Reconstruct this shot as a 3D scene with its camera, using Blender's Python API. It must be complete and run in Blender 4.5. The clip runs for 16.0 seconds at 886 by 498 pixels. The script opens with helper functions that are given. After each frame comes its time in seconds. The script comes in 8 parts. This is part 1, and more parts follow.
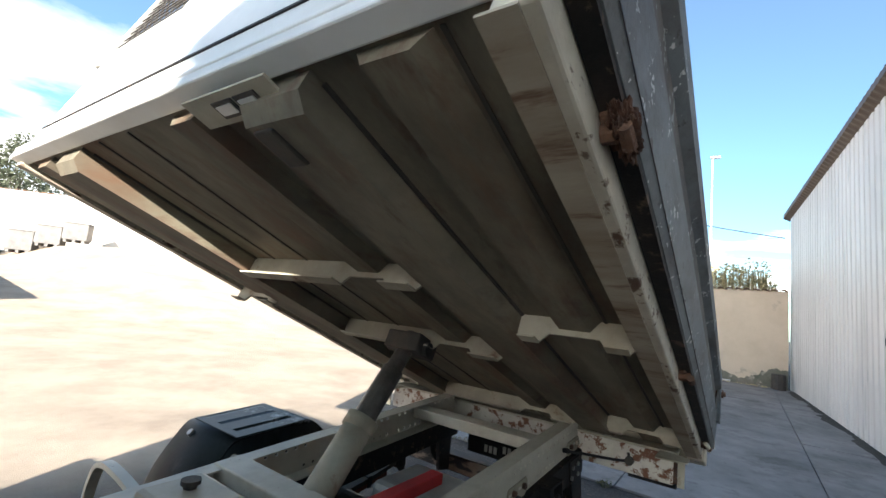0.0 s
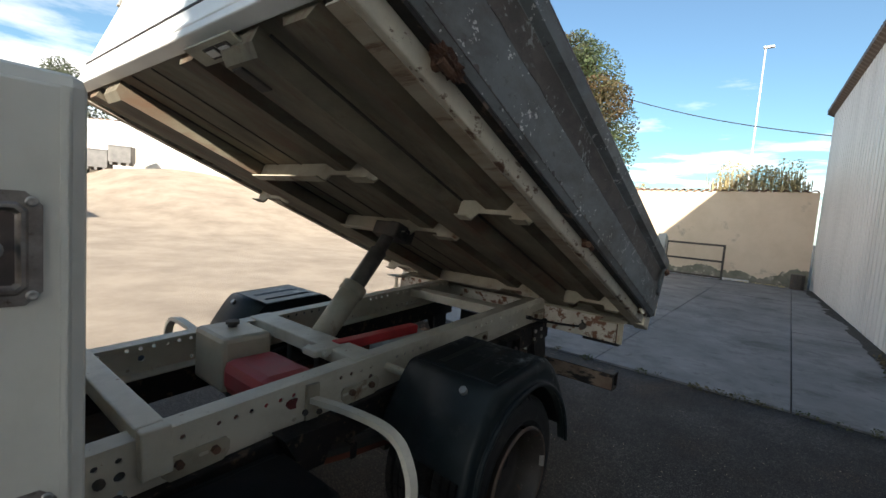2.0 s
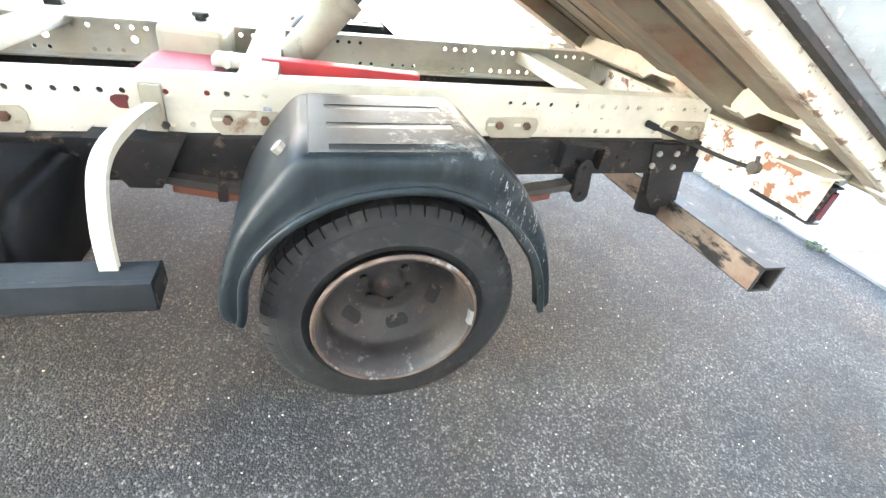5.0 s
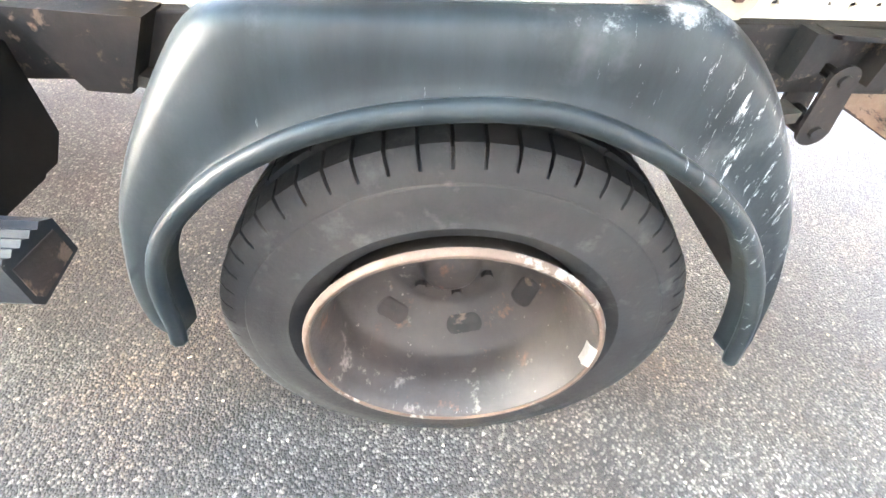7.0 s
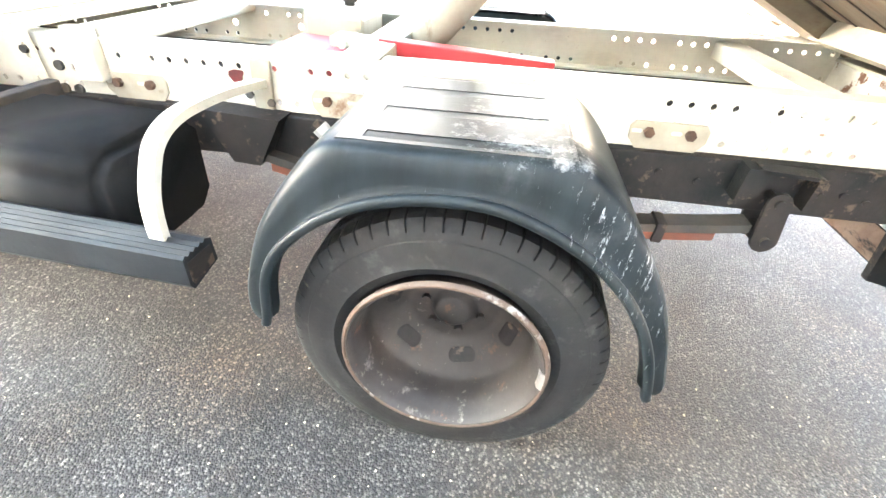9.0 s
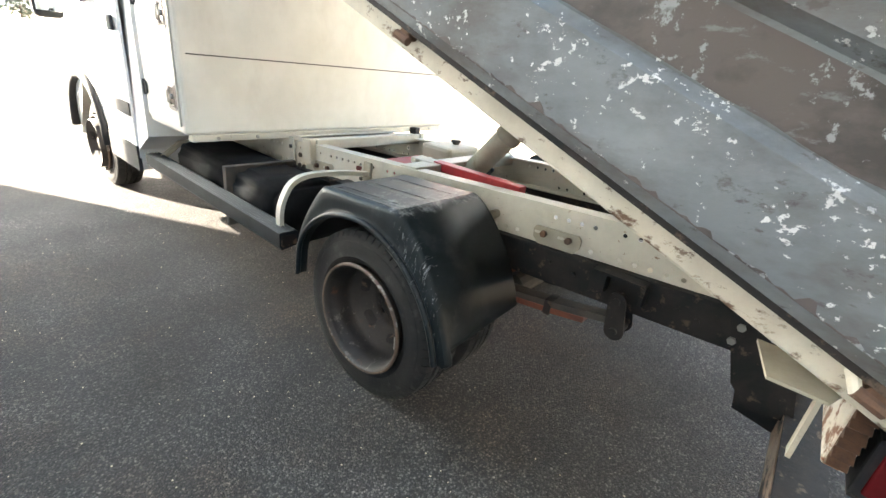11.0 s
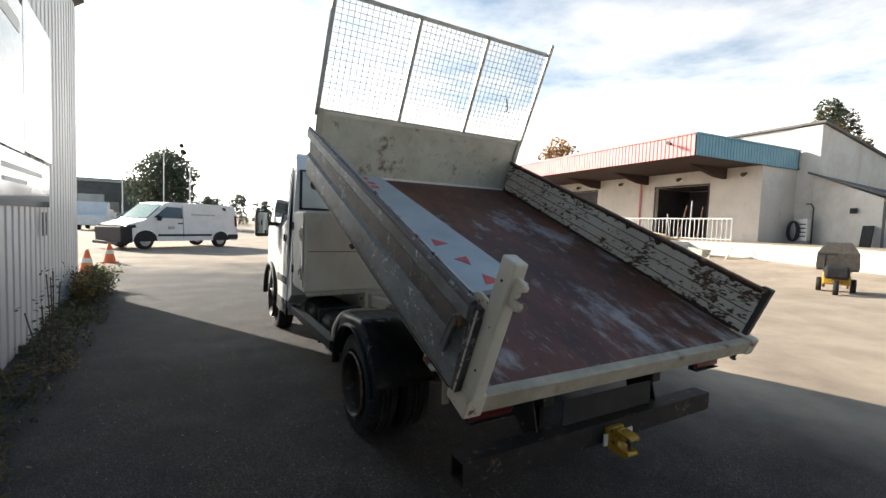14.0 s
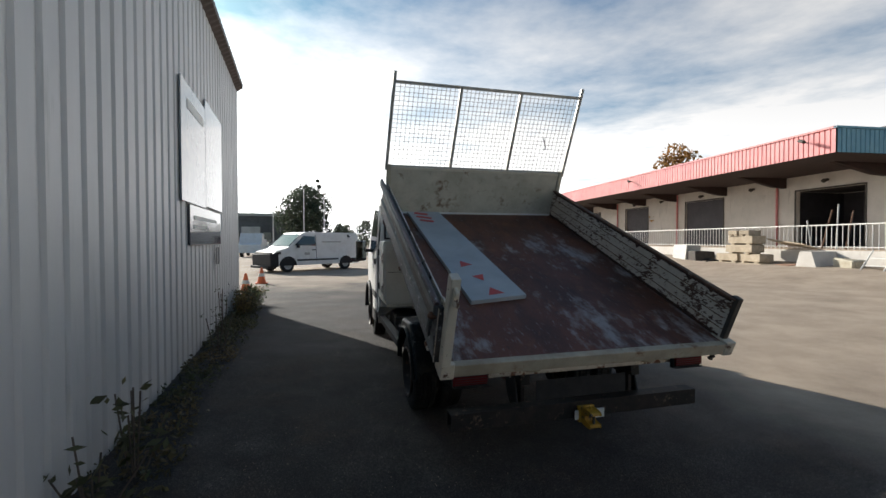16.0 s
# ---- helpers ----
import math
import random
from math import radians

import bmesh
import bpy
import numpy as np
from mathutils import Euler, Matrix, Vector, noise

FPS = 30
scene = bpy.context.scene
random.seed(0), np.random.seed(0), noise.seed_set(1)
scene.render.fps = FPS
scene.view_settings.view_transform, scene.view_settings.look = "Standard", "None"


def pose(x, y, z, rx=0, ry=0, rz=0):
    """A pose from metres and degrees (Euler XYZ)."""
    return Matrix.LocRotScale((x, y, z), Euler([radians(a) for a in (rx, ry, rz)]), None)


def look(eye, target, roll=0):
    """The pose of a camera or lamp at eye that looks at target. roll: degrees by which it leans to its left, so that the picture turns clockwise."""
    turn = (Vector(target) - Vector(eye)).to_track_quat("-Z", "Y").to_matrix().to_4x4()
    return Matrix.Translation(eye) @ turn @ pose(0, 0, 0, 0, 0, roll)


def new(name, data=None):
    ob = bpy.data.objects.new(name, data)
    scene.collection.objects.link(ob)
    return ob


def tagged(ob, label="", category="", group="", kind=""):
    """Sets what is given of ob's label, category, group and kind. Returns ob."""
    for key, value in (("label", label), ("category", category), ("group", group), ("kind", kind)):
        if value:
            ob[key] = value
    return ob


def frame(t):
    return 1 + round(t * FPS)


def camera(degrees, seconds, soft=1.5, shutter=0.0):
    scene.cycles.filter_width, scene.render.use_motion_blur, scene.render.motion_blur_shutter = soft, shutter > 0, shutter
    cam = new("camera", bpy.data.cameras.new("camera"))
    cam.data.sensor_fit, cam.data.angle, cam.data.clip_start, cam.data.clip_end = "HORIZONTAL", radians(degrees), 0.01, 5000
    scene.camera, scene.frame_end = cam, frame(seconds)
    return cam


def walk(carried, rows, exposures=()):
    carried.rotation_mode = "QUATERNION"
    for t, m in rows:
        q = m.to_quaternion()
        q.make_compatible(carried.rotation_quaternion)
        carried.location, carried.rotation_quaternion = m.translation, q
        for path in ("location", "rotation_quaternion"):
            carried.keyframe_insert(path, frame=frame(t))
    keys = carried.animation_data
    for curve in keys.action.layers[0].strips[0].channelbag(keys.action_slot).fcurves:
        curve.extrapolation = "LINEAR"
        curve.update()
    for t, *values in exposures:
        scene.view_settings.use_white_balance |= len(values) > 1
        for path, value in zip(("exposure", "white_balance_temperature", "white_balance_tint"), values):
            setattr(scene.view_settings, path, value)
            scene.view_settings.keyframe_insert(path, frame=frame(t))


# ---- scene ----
cam = camera(90.9, 16.0)
PATH = [
    (0, (-1.216, 1.389, 1.445), (-0.075, -0.236, 1.686), 5.70),
    (0.5, (-1.324, 1.390, 1.451), (-0.062, -0.138, 1.728), 5.70),
    (1, (-1.467, 1.417, 1.427), (-0.081, -0.008, 1.644), 6.53),
    (1.5, (-1.605, 1.517, 1.398), (-0.290, 0.010, 1.393), 3.63),
    (2, (-1.717, 1.549, 1.374), (-0.480, -0.014, 1.207), 4.35),
    (2.5, (-1.812, 1.367, 1.331), (-0.571, -0.165, 0.994), 3.04),
    (3, (-1.890, 1.158, 1.278), (-0.550, -0.226, 0.740), 4.78),
    (3.5, (-1.872, 0.925, 1.228), (-0.537, -0.412, 0.571), 5.37),
    (4, (-1.838, 0.638, 1.202), (-0.468, -0.522, 0.321), 4.77),
    (4.5, (-1.836, 0.380, 1.180), (-0.302, -0.451, 0.203), 8.27),
    (7, (-1.322, 0.080, 0.886), (0.087, -0.066, -0.526), 6.78),
    (7.5, (-1.311, 0.072, 0.891), (0.083, -0.004, -0.541), 5.79),
    (8, (-1.320, 0.046, 0.918), (0.053, -0.019, -0.535), 5.99),
    (8.5, (-1.410, 0.054, 0.977), (0.129, 0.024, -0.300), 6.26),
    (9, (-1.571, -0.013, 1.051), (0.038, 0.125, -0.129), 6.90),
    (11.5, (-1.919, -1.400, 1.267), (-0.531, -0.107, 0.635), 5.14),
    (12, (-1.949, -1.726, 1.301), (-0.523, -0.392, 0.868), 2.62),
    (12.5, (-1.927, -2.042, 1.354), (-0.522, -0.684, 0.926), 3.47),
    (13, (-1.856, -2.282, 1.358), (-0.670, -0.705, 1.035), 3.15),
    (13.5, (-1.892, -2.523, 1.391), (-0.825, -0.846, 1.164), 0.81),
    (14, (-1.938, -2.812, 1.438), (-0.933, -1.088, 1.323), 2.11),
    (14.5, (-1.909, -3.114, 1.478), (-1.079, -1.297, 1.397), 1.08),
    (15, (-1.928, -3.438, 1.513), (-1.241, -1.560, 1.457), -0.21),
    (15.5, (-1.828, -3.642, 1.501), (-1.147, -1.766, 1.380), 0.41),
    (16, (-1.683, -3.907, 1.523), (-1.166, -1.976, 1.481), -0.09),
]
EXPOSURES = [(0, 2.05, 6500, 10), (0.5, 1.75, 6500, 10), (1.0, 1.38, 6500, 10), (1.5, 1.2, 6600, 10), (2.0, 1.35, 6750, 10), (2.5, 1.5, 6800, 10), (3.0, 1.75, 6860, 10), (3.5, 2.6, 6920, 10), (4.0, 3.75, 6980, 10), (4.5, 4.85, 7000, 10), (6.8, 6.75, 7400, 15), (8.0, 6.78, 7420, 15), (8.5, 6.62, 7420, 15), (9.2, 6.2, 7420, 12), (11.3, 4.0, 7330, 10), (11.5, 3.95, 7290, 10), (12.0, 3.75, 7240, 10), (12.5, 3.1, 7080, 10), (13.0, 2.42, 7030, 10), (13.5, 1.88, 6950, 10), (14.0, 1.25, 6850, 10), (14.5, 0.7, 6700, 10), (15.0, 0.48, 6600, 10), (16.0, 0.42, 6520, 10)]
walk(cam, [(t, look(eye, target, roll)) for t, eye, target, roll in PATH], EXPOSURES)

# ---- world, sun ----
SUN_AZ, SUN_EL = 28.5, 23.4          # degrees: left of +y, above the horizon
world = bpy.data.worlds.new("sky")
scene.world = world
world.use_nodes = True
wn, wl = world.node_tree.nodes, world.node_tree.links
wn.clear()
sky = wn.new("ShaderNodeTexSky")
sky.sky_type, sky.sun_disc = "NISHITA", False
sky.sun_elevation, sky.sun_rotation = radians(SUN_EL), radians(-SUN_AZ)
sky.air_density, sky.dust_density = 1.0, 0.9
tc = wn.new("ShaderNodeTexCoord")
sep = wn.new("ShaderNodeSeparateXYZ")
wl.new(tc.outputs["Generated"], sep.inputs[0])
# clouds spread on a plane high above: direction divided by its height
zc = wn.new("ShaderNodeMath"); zc.operation = "MAXIMUM"; zc.inputs[1].default_value = 0.06
wl.new(sep.outputs[2], zc.inputs[0])
dx = wn.new("ShaderNodeMath"); dx.operation = "DIVIDE"
dy = wn.new("ShaderNodeMath"); dy.operation = "DIVIDE"
wl.new(sep.outputs[0], dx.inputs[0]); wl.new(zc.outputs[0], dx.inputs[1])
wl.new(sep.outputs[1], dy.inputs[0]); wl.new(zc.outputs[0], dy.inputs[1])
comb = wn.new("ShaderNodeCombineXYZ")
wl.new(dx.outputs[0], comb.inputs[0]); wl.new(dy.outputs[0], comb.inputs[1])
cl1 = wn.new("ShaderNodeTexNoise")
cl1.inputs["Scale"].default_value, cl1.inputs["Detail"].default_value = 0.55, 8.0
cl1.inputs["Roughness"].default_value = 0.6
wl.new(comb.outputs[0], cl1.inputs["Vector"])
# more cloud towards the horizon
low = wn.new("ShaderNodeMapRange")
low.inputs["From Min"].default_value, low.inputs["From Max"].default_value = 0.02, 0.62
low.inputs["To Min"].default_value, low.inputs["To Max"].default_value = 0.36, -0.17
wl.new(sep.outputs[2], low.inputs["Value"])
# clearer sky away from the sun, to the south
south = wn.new("ShaderNodeMapRange")
south.inputs["From Min"].default_value, south.inputs["From Max"].default_value = -0.75, 0.35
south.inputs["To Min"].default_value, south.inputs["To Max"].default_value = -0.30, 0.03
wl.new(sep.outputs[1], south.inputs["Value"])
both = wn.new("ShaderNodeMath"); both.operation = "ADD"
wl.new(low.outputs[0], both.inputs[0]); wl.new(south.outputs[0], both.inputs[1])
add = wn.new("ShaderNodeMath"); add.operation = "ADD"
wl.new(cl1.outputs["Fac"], add.inputs[0]); wl.new(both.outputs[0], add.inputs[1])
ramp = wn.new("ShaderNodeValToRGB")
ramp.color_ramp.elements[0].position, ramp.color_ramp.elements[1].position = 0.44, 0.72
wl.new(add.outputs[0], ramp.inputs[0])
# clouds are as bright as the sky behind them allows: brighter towards the sun
bw = wn.new("ShaderNodeRGBToBW")
wl.new(sky.outputs[0], bw.inputs[0])
gain = wn.new("ShaderNodeMath"); gain.operation = "MULTIPLY_ADD"
gain.inputs[1].default_value, gain.inputs[2].default_value = 3.0, 5.0
wl.new(bw.outputs[0], gain.inputs[0])
tint = wn.new("ShaderNodeMixRGB"); tint.blend_type = "MULTIPLY"
tint.inputs[0].default_value, tint.inputs[2].default_value = 1.0, (0.60, 1.26, 1.42, 1)
sat = wn.new("ShaderNodeHueSaturation")
sat.inputs["Saturation"].default_value = 1.30
wl.new(sky.outputs[0], sat.inputs["Color"])
wl.new(sat.outputs[0], tint.inputs[1])
# a thin bright veil over the whole sky
veil = wn.new("ShaderNodeMapRange")
veil.inputs["To Min"].default_value, veil.inputs["To Max"].default_value = 0.12, 1.0
mix = wn.new("ShaderNodeMixRGB")
wl.new(gain.outputs[0], mix.inputs[2])
wl.new(ramp.outputs[0], veil.inputs["Value"]); wl.new(veil.outputs[0], mix.inputs[0]); wl.new(tint.outputs[0], mix.inputs[1])
bg = wn.new("ShaderNodeBackground")
bg.inputs["Strength"].default_value = 0.051
wl.new(mix.outputs[0], bg.inputs[0])
wo = wn.new("ShaderNodeOutputWorld")
wl.new(bg.outputs[0], wo.inputs[0])

sun = new("sun", bpy.data.lights.new("sun", "SUN"))
sun.data.energy, sun.data.angle, sun.data.color = 5.0, radians(0.6), (1.0, 0.95, 0.87)
_sd = Vector((-math.sin(radians(SUN_AZ)) * math.cos(radians(SUN_EL)), math.cos(radians(SUN_AZ)) * math.cos(radians(SUN_EL)), math.sin(radians(SUN_EL))))
sun.matrix_world = look(_sd * 50, (0, 0, 0))

# ---- materials ----


def mat(name, c1, c2=None, rough=0.6, metal=0.0, scale=6.0, mixpos=(0.4, 0.65), bump=0.1, bscale=60.0, stretch=(1, 1, 1),
        c3=None, s3=20.0, p3=(0.58, 0.64), stretch3=(1, 1, 1), rand=0.0, rough2=None, spec=0.5, island=0.0, coord="Object", clump=0.0):
    """A surface of two blended tones, a third tone in patches with sharper edges, and fine relief."""
    m = bpy.data.materials.new(name)
    m.use_nodes = True
    n, l = m.node_tree.nodes, m.node_tree.links
    b = n["Principled BSDF"]
    b.inputs["Roughness"].default_value, b.inputs["Metallic"].default_value = rough, metal
    b.inputs["Specular IOR Level"].default_value = spec
    t = n.new("ShaderNodeTexCoord")

    def noise_at(sc, st, detail=6.0):
        mp = n.new("ShaderNodeMapping")
        mp.inputs["Scale"].default_value = st
        l.new(t.outputs[coord], mp.inputs[0])
        x = n.new("ShaderNodeTexNoise")
        x.inputs["Scale"].default_value, x.inputs["Detail"].default_value, x.inputs["Roughness"].default_value = sc, detail, 0.65
        l.new(mp.outputs[0], x.inputs["Vector"])
        return x

    def ramp_of(src, pos):
        r = n.new("ShaderNodeMapRange")
        r.inputs["From Min"].default_value, r.inputs["From Max"].default_value = pos
        l.new(src, r.inputs["Value"])
        return r.outputs[0]

    c2 = c2 or tuple(v * 0.8 for v in c1)
    mx = n.new("ShaderNodeMixRGB")
    mx.inputs[1].default_value, mx.inputs[2].default_value = (*c1, 1), (*c2, 1)
    l.new(ramp_of(noise_at(scale, stretch).outputs["Fac"], mixpos), mx.inputs[0])
    out = mx.outputs[0]
    if c3:
        m3 = n.new("ShaderNodeMixRGB")
        m3.inputs[2].default_value = (*c3, 1)
        src3 = noise_at(s3, stretch3, 9.0).outputs["Fac"]
        if clump:
            # patches gather where a broader noise is high
            ck = n.new("ShaderNodeMath")
            ck.operation = "MULTIPLY_ADD"
            ck.inputs[1].default_value = clump
            l.new(noise_at(s3 * 0.13, (1, 1, 1), 3.0).outputs["Fac"], ck.inputs[0])
            cs_ = n.new("ShaderNodeMath")
            cs_.operation = "SUBTRACT"
            cs_.inputs[1].default_value = clump * 0.5
            l.new(src3, ck.inputs[2])
            l.new(ck.outputs[0], cs_.inputs[0])
            src3 = cs_.outputs[0]
        f3 = ramp_of(src3, p3)
        l.new(f3, m3.inputs[0])
        l.new(out, m3.inputs[1])
        out = m3.outputs[0]
        if rough2 is not None:
            rm = n.new("ShaderNodeMapRange")
            rm.inputs["To Min"].default_value, rm.inputs["To Max"].default_value = rough, rough2
            l.new(f3, rm.inputs["Value"])
            l.new(rm.outputs[0], b.inputs["Roughness"])
    if rand or island:
        hs = n.new("ShaderNodeHueSaturation")
        mr = n.new("ShaderNodeMapRange")
        amount = rand or island
        mr.inputs["To Min"].default_value, mr.inputs["To Max"].default_value = 1 - amount, 1 + amount
        if rand:
            l.new(n.new("ShaderNodeObjectInfo").outputs["Random"], mr.inputs["Value"])
        else:
            l.new(n.new("ShaderNodeNewGeometry").outputs["Random Per Island"], mr.inputs["Value"])
        l.new(mr.outputs[0], hs.inputs["Value"])
        l.new(out, hs.inputs["Color"])
        out = hs.outputs[0]
    l.new(out, b.inputs["Base Color"])
    if bump:
        bp = n.new("ShaderNodeBump")
        bp.inputs["Strength"].default_value, bp.inputs["Distance"].default_value = bump, 0.01
        l.new(noise_at(bscale, (1, 1, 1)).outputs["Fac"], bp.inputs["Height"])
        l.new(bp.outputs[0], b.inputs["Normal"])
    return m


def overlay(m, color, scale, stretch=(1, 1, 1), pos=(0.6, 0.66), detail=10.0, shift=0.0, amount=1.0):
    """Lays one more tone over a surface where a noise is high: scratches, specks, runs."""
    n, l = m.node_tree.nodes, m.node_tree.links
    b = n["Principled BSDF"]
    old = b.inputs["Base Color"].links[0].from_socket
    t = n.new("ShaderNodeTexCoord")
    mp = n.new("ShaderNodeMapping")
    mp.inputs["Scale"].default_value, mp.inputs["Location"].default_value = stretch, (shift, shift * 0.7, shift * 1.3)
    l.new(t.outputs["Object"], mp.inputs[0])
    x = n.new("ShaderNodeTexNoise")
    x.inputs["Scale"].default_value, x.inputs["Detail"].default_value, x.inputs["Roughness"].default_value = scale, detail, 0.68
    l.new(mp.outputs[0], x.inputs["Vector"])
    r = n.new("ShaderNodeMapRange")
    r.inputs["From Min"].default_value, r.inputs["From Max"].default_value = pos
    r.inputs["To Max"].default_value = amount
    l.new(x.outputs["Fac"], r.inputs["Value"])
    mx = n.new("ShaderNodeMixRGB")
    mx.inputs[2].default_value = (*color, 1)
    l.new(r.outputs[0], mx.inputs[0]); l.new(old, mx.inputs[1]); l.new(mx.outputs[0], b.inputs["Base Color"])


def glass_mat(name, tint=(0.02, 0.025, 0.03), rough=0.03):
    m = mat(name, tint, tint, rough=rough, bump=0)
    m.node_tree.nodes["Principled BSDF"].inputs["Specular IOR Level"].default_value = 0.8
    return m


def leafy(name, c1, c2, trans=0.4):
    m = mat(name, c1, c2, rough=0.6, scale=0.8, mixpos=(0.35, 0.65), bump=0, island=0.45)
    # light shines through the leaves
    n, l = m.node_tree.nodes, m.node_tree.links
    tr = n.new("ShaderNodeBsdfTranslucent")
    b = n["Principled BSDF"]
    br = n.new("ShaderNodeBrightContrast"); br.inputs["Bright"].default_value = 0.02
    l.new(b.inputs["Base Color"].links[0].from_socket, br.inputs["Color"]); l.new(br.outputs[0], tr.inputs["Color"])
    mx = n.new("ShaderNodeMixShader"); mx.inputs[0].default_value = trans
    l.new(b.outputs[0], mx.inputs[1]); l.new(tr.outputs[0], mx.inputs[2])
    l.new(mx.outputs[0], n["Material Output"].inputs["Surface"])
    return m


CREAM = mat("cream_paint", (0.60, 0.56, 0.46), (0.50, 0.46, 0.37), rough=0.5, scale=5, c3=(0.24, 0.17, 0.11), s3=14, p3=(0.68, 0.76), bump=0.08)
CREAM_DIRTY = mat("dirty_cream_paint", (0.44, 0.40, 0.31), (0.30, 0.26, 0.19), rough=0.7, scale=3.5, c3=(0.20, 0.12, 0.07), s3=9, p3=(0.60, 0.70), bump=0.12)
# underside: dirty rusty beige, darkened to hold the shade below the bed
UNDER = mat("shaded_underside_paint", (0.205, 0.180, 0.128), (0.105, 0.086, 0.058), rough=0.75, scale=2.2, stretch=(1.6, 0.5, 1), c3=(0.15, 0.085, 0.05), s3=3.5, p3=(0.50, 0.68), stretch3=(2, 0.4, 1), bump=0.1)
FLANGE = mat("streaked_flange_paint", (0.40, 0.35, 0.27), (0.25, 0.19, 0.13), rough=0.65, scale=3, stretch=(0.4, 2, 1), c3=(0.15, 0.085, 0.05), s3=9, p3=(0.55, 0.66), stretch3=(0.35, 2.2, 0.35), bump=0.15)
PRIMER = mat("brown_grey_primer", (0.092, 0.076, 0.066), (0.048, 0.040, 0.036), rough=0.6, scale=9, mixpos=(0.45, 0.6), stretch=(1, 0.6, 1), c3=(0.25, 0.26, 0.255), s3=48, p3=(0.62, 0.67), clump=0.8, bump=0.12)
BEADM = mat("scraped_bead_paint", (0.10, 0.062, 0.056), (0.055, 0.040, 0.038), rough=0.5, scale=7, stretch=(1, 0.4, 1), c3=(0.26, 0.27, 0.27), s3=30, p3=(0.58, 0.64), stretch3=(1, 0.4, 1), bump=0.15)
SILL = mat("sill_paint", (0.60, 0.55, 0.44), (0.47, 0.42, 0.33), rough=0.6, scale=7, c3=(0.13, 0.07, 0.04), s3=16, p3=(0.57, 0.62), stretch3=(1, 0.5, 1), bump=0.2)
WHITE = mat("white_body_paint", (0.72, 0.72, 0.70), (0.64, 0.63, 0.60), rough=0.35, scale=3, bump=0.03)
BOXW = mat("tool_box_paint", (0.66, 0.64, 0.57), (0.58, 0.56, 0.49), rough=0.5, scale=2.5, bump=0.05)
SIDEGREY = mat("weathered_grey_side", (0.150, 0.165, 0.168), (0.085, 0.086, 0.083), rough=0.55, scale=4.5, mixpos=(0.46, 0.66), stretch=(1, 0.7, 1.3), c3=(0.60, 0.60, 0.58), s3=95, p3=(0.655, 0.69), stretch3=(1, 0.6, 0.8), clump=0.75, bump=0.15, metal=0.0)
RUSTFLOOR = mat("rusted_steel_floor", (0.128, 0.040, 0.018), (0.052, 0.018, 0.010), rough=0.52, scale=3.0, stretch=(1.4, 0.5, 1), c3=(0.30, 0.275, 0.262), s3=6.0, p3=(0.54, 0.70), stretch3=(1.5, 0.6, 1), clump=1.1, bump=0.15, bscale=40, rough2=0.55)
CHIPPED = mat("chipped_white_wall", (0.58, 0.55, 0.48), (0.48, 0.44, 0.37), rough=0.6, scale=4, c3=(0.085, 0.045, 0.03), s3=52, p3=(0.545, 0.60), stretch3=(1, 0.42, 1), clump=0.62, bump=0.25)
HEADIN = mat("worn_headboard_paint", (0.52, 0.50, 0.42), (0.38, 0.36, 0.29), rough=0.6, scale=3, c3=(0.17, 0.11, 0.07), s3=5, p3=(0.60, 0.68), bump=0.15)
REDLEAF = mat("red_rusted_leaf", (0.20, 0.055, 0.028), (0.10, 0.040, 0.028), rough=0.75, scale=14, stretch=(1, 0.4, 1), bump=0.2)
OILRUST = mat("oily_rust", (0.27, 0.20, 0.15), (0.15, 0.085, 0.055), rough=0.7, scale=5, c3=(0.012, 0.010, 0.009), s3=7, p3=(0.50, 0.56), stretch3=(0.6, 1, 1.8), clump=0.5, bump=0.25)
DARKRUST = mat("dark_flaked_rust", (0.060, 0.028, 0.018), (0.030, 0.016, 0.011), rough=0.85, scale=30, c3=(0.14, 0.062, 0.03), s3=40, p3=(0.58, 0.66), bump=0.4, bscale=90)
HINGERUST = mat("flaking_hinge_rust", (0.095, 0.042, 0.022), (0.040, 0.020, 0.013), rough=0.9, scale=40, bump=0.5, bscale=120)
REDBLOT = mat("dark_red_blot", (0.16, 0.022, 0.020), (0.09, 0.018, 0.015), rough=0.6, scale=30, bump=0.1)
TANKBLACK = mat("dull_black_plastic", (0.006, 0.0062, 0.0065), (0.012, 0.0115, 0.011), rough=0.75, spec=0.15, scale=6, bump=0.08)
MUD = mat("black_mud", (0.022, 0.021, 0.016), (0.042, 0.038, 0.028), rough=0.95, scale=12, bump=0.5, bscale=60)
STEPBLACK = mat("worn_step_plastic", (0.010, 0.012, 0.014), (0.020, 0.023, 0.025), rough=0.62, spec=0.2, scale=8, c3=(0.20, 0.20, 0.195), s3=40, p3=(0.69, 0.73), bump=0.1)
RUSTY = mat("heavy_rust", (0.15, 0.075, 0.042), (0.08, 0.045, 0.03), rough=0.85, scale=25, c3=(0.40, 0.36, 0.28), s3=12, p3=(0.60, 0.68), bump=0.5, bscale=90)
RUSTCHIP = mat("rusty_white_paint", (0.62, 0.58, 0.50), (0.50, 0.45, 0.38), rough=0.6, scale=8, c3=(0.18, 0.075, 0.035), s3=22, p3=(0.52, 0.58), clump=0.4, bump=0.3)
RUBBER = mat("tyre_rubber", (0.009, 0.009, 0.0088), (0.017, 0.0165, 0.0155), rough=0.72, spec=0.36, scale=9, c3=(0.055, 0.053, 0.050), s3=34, p3=(0.58, 0.80), clump=0.5, bump=0.15, bscale=120)
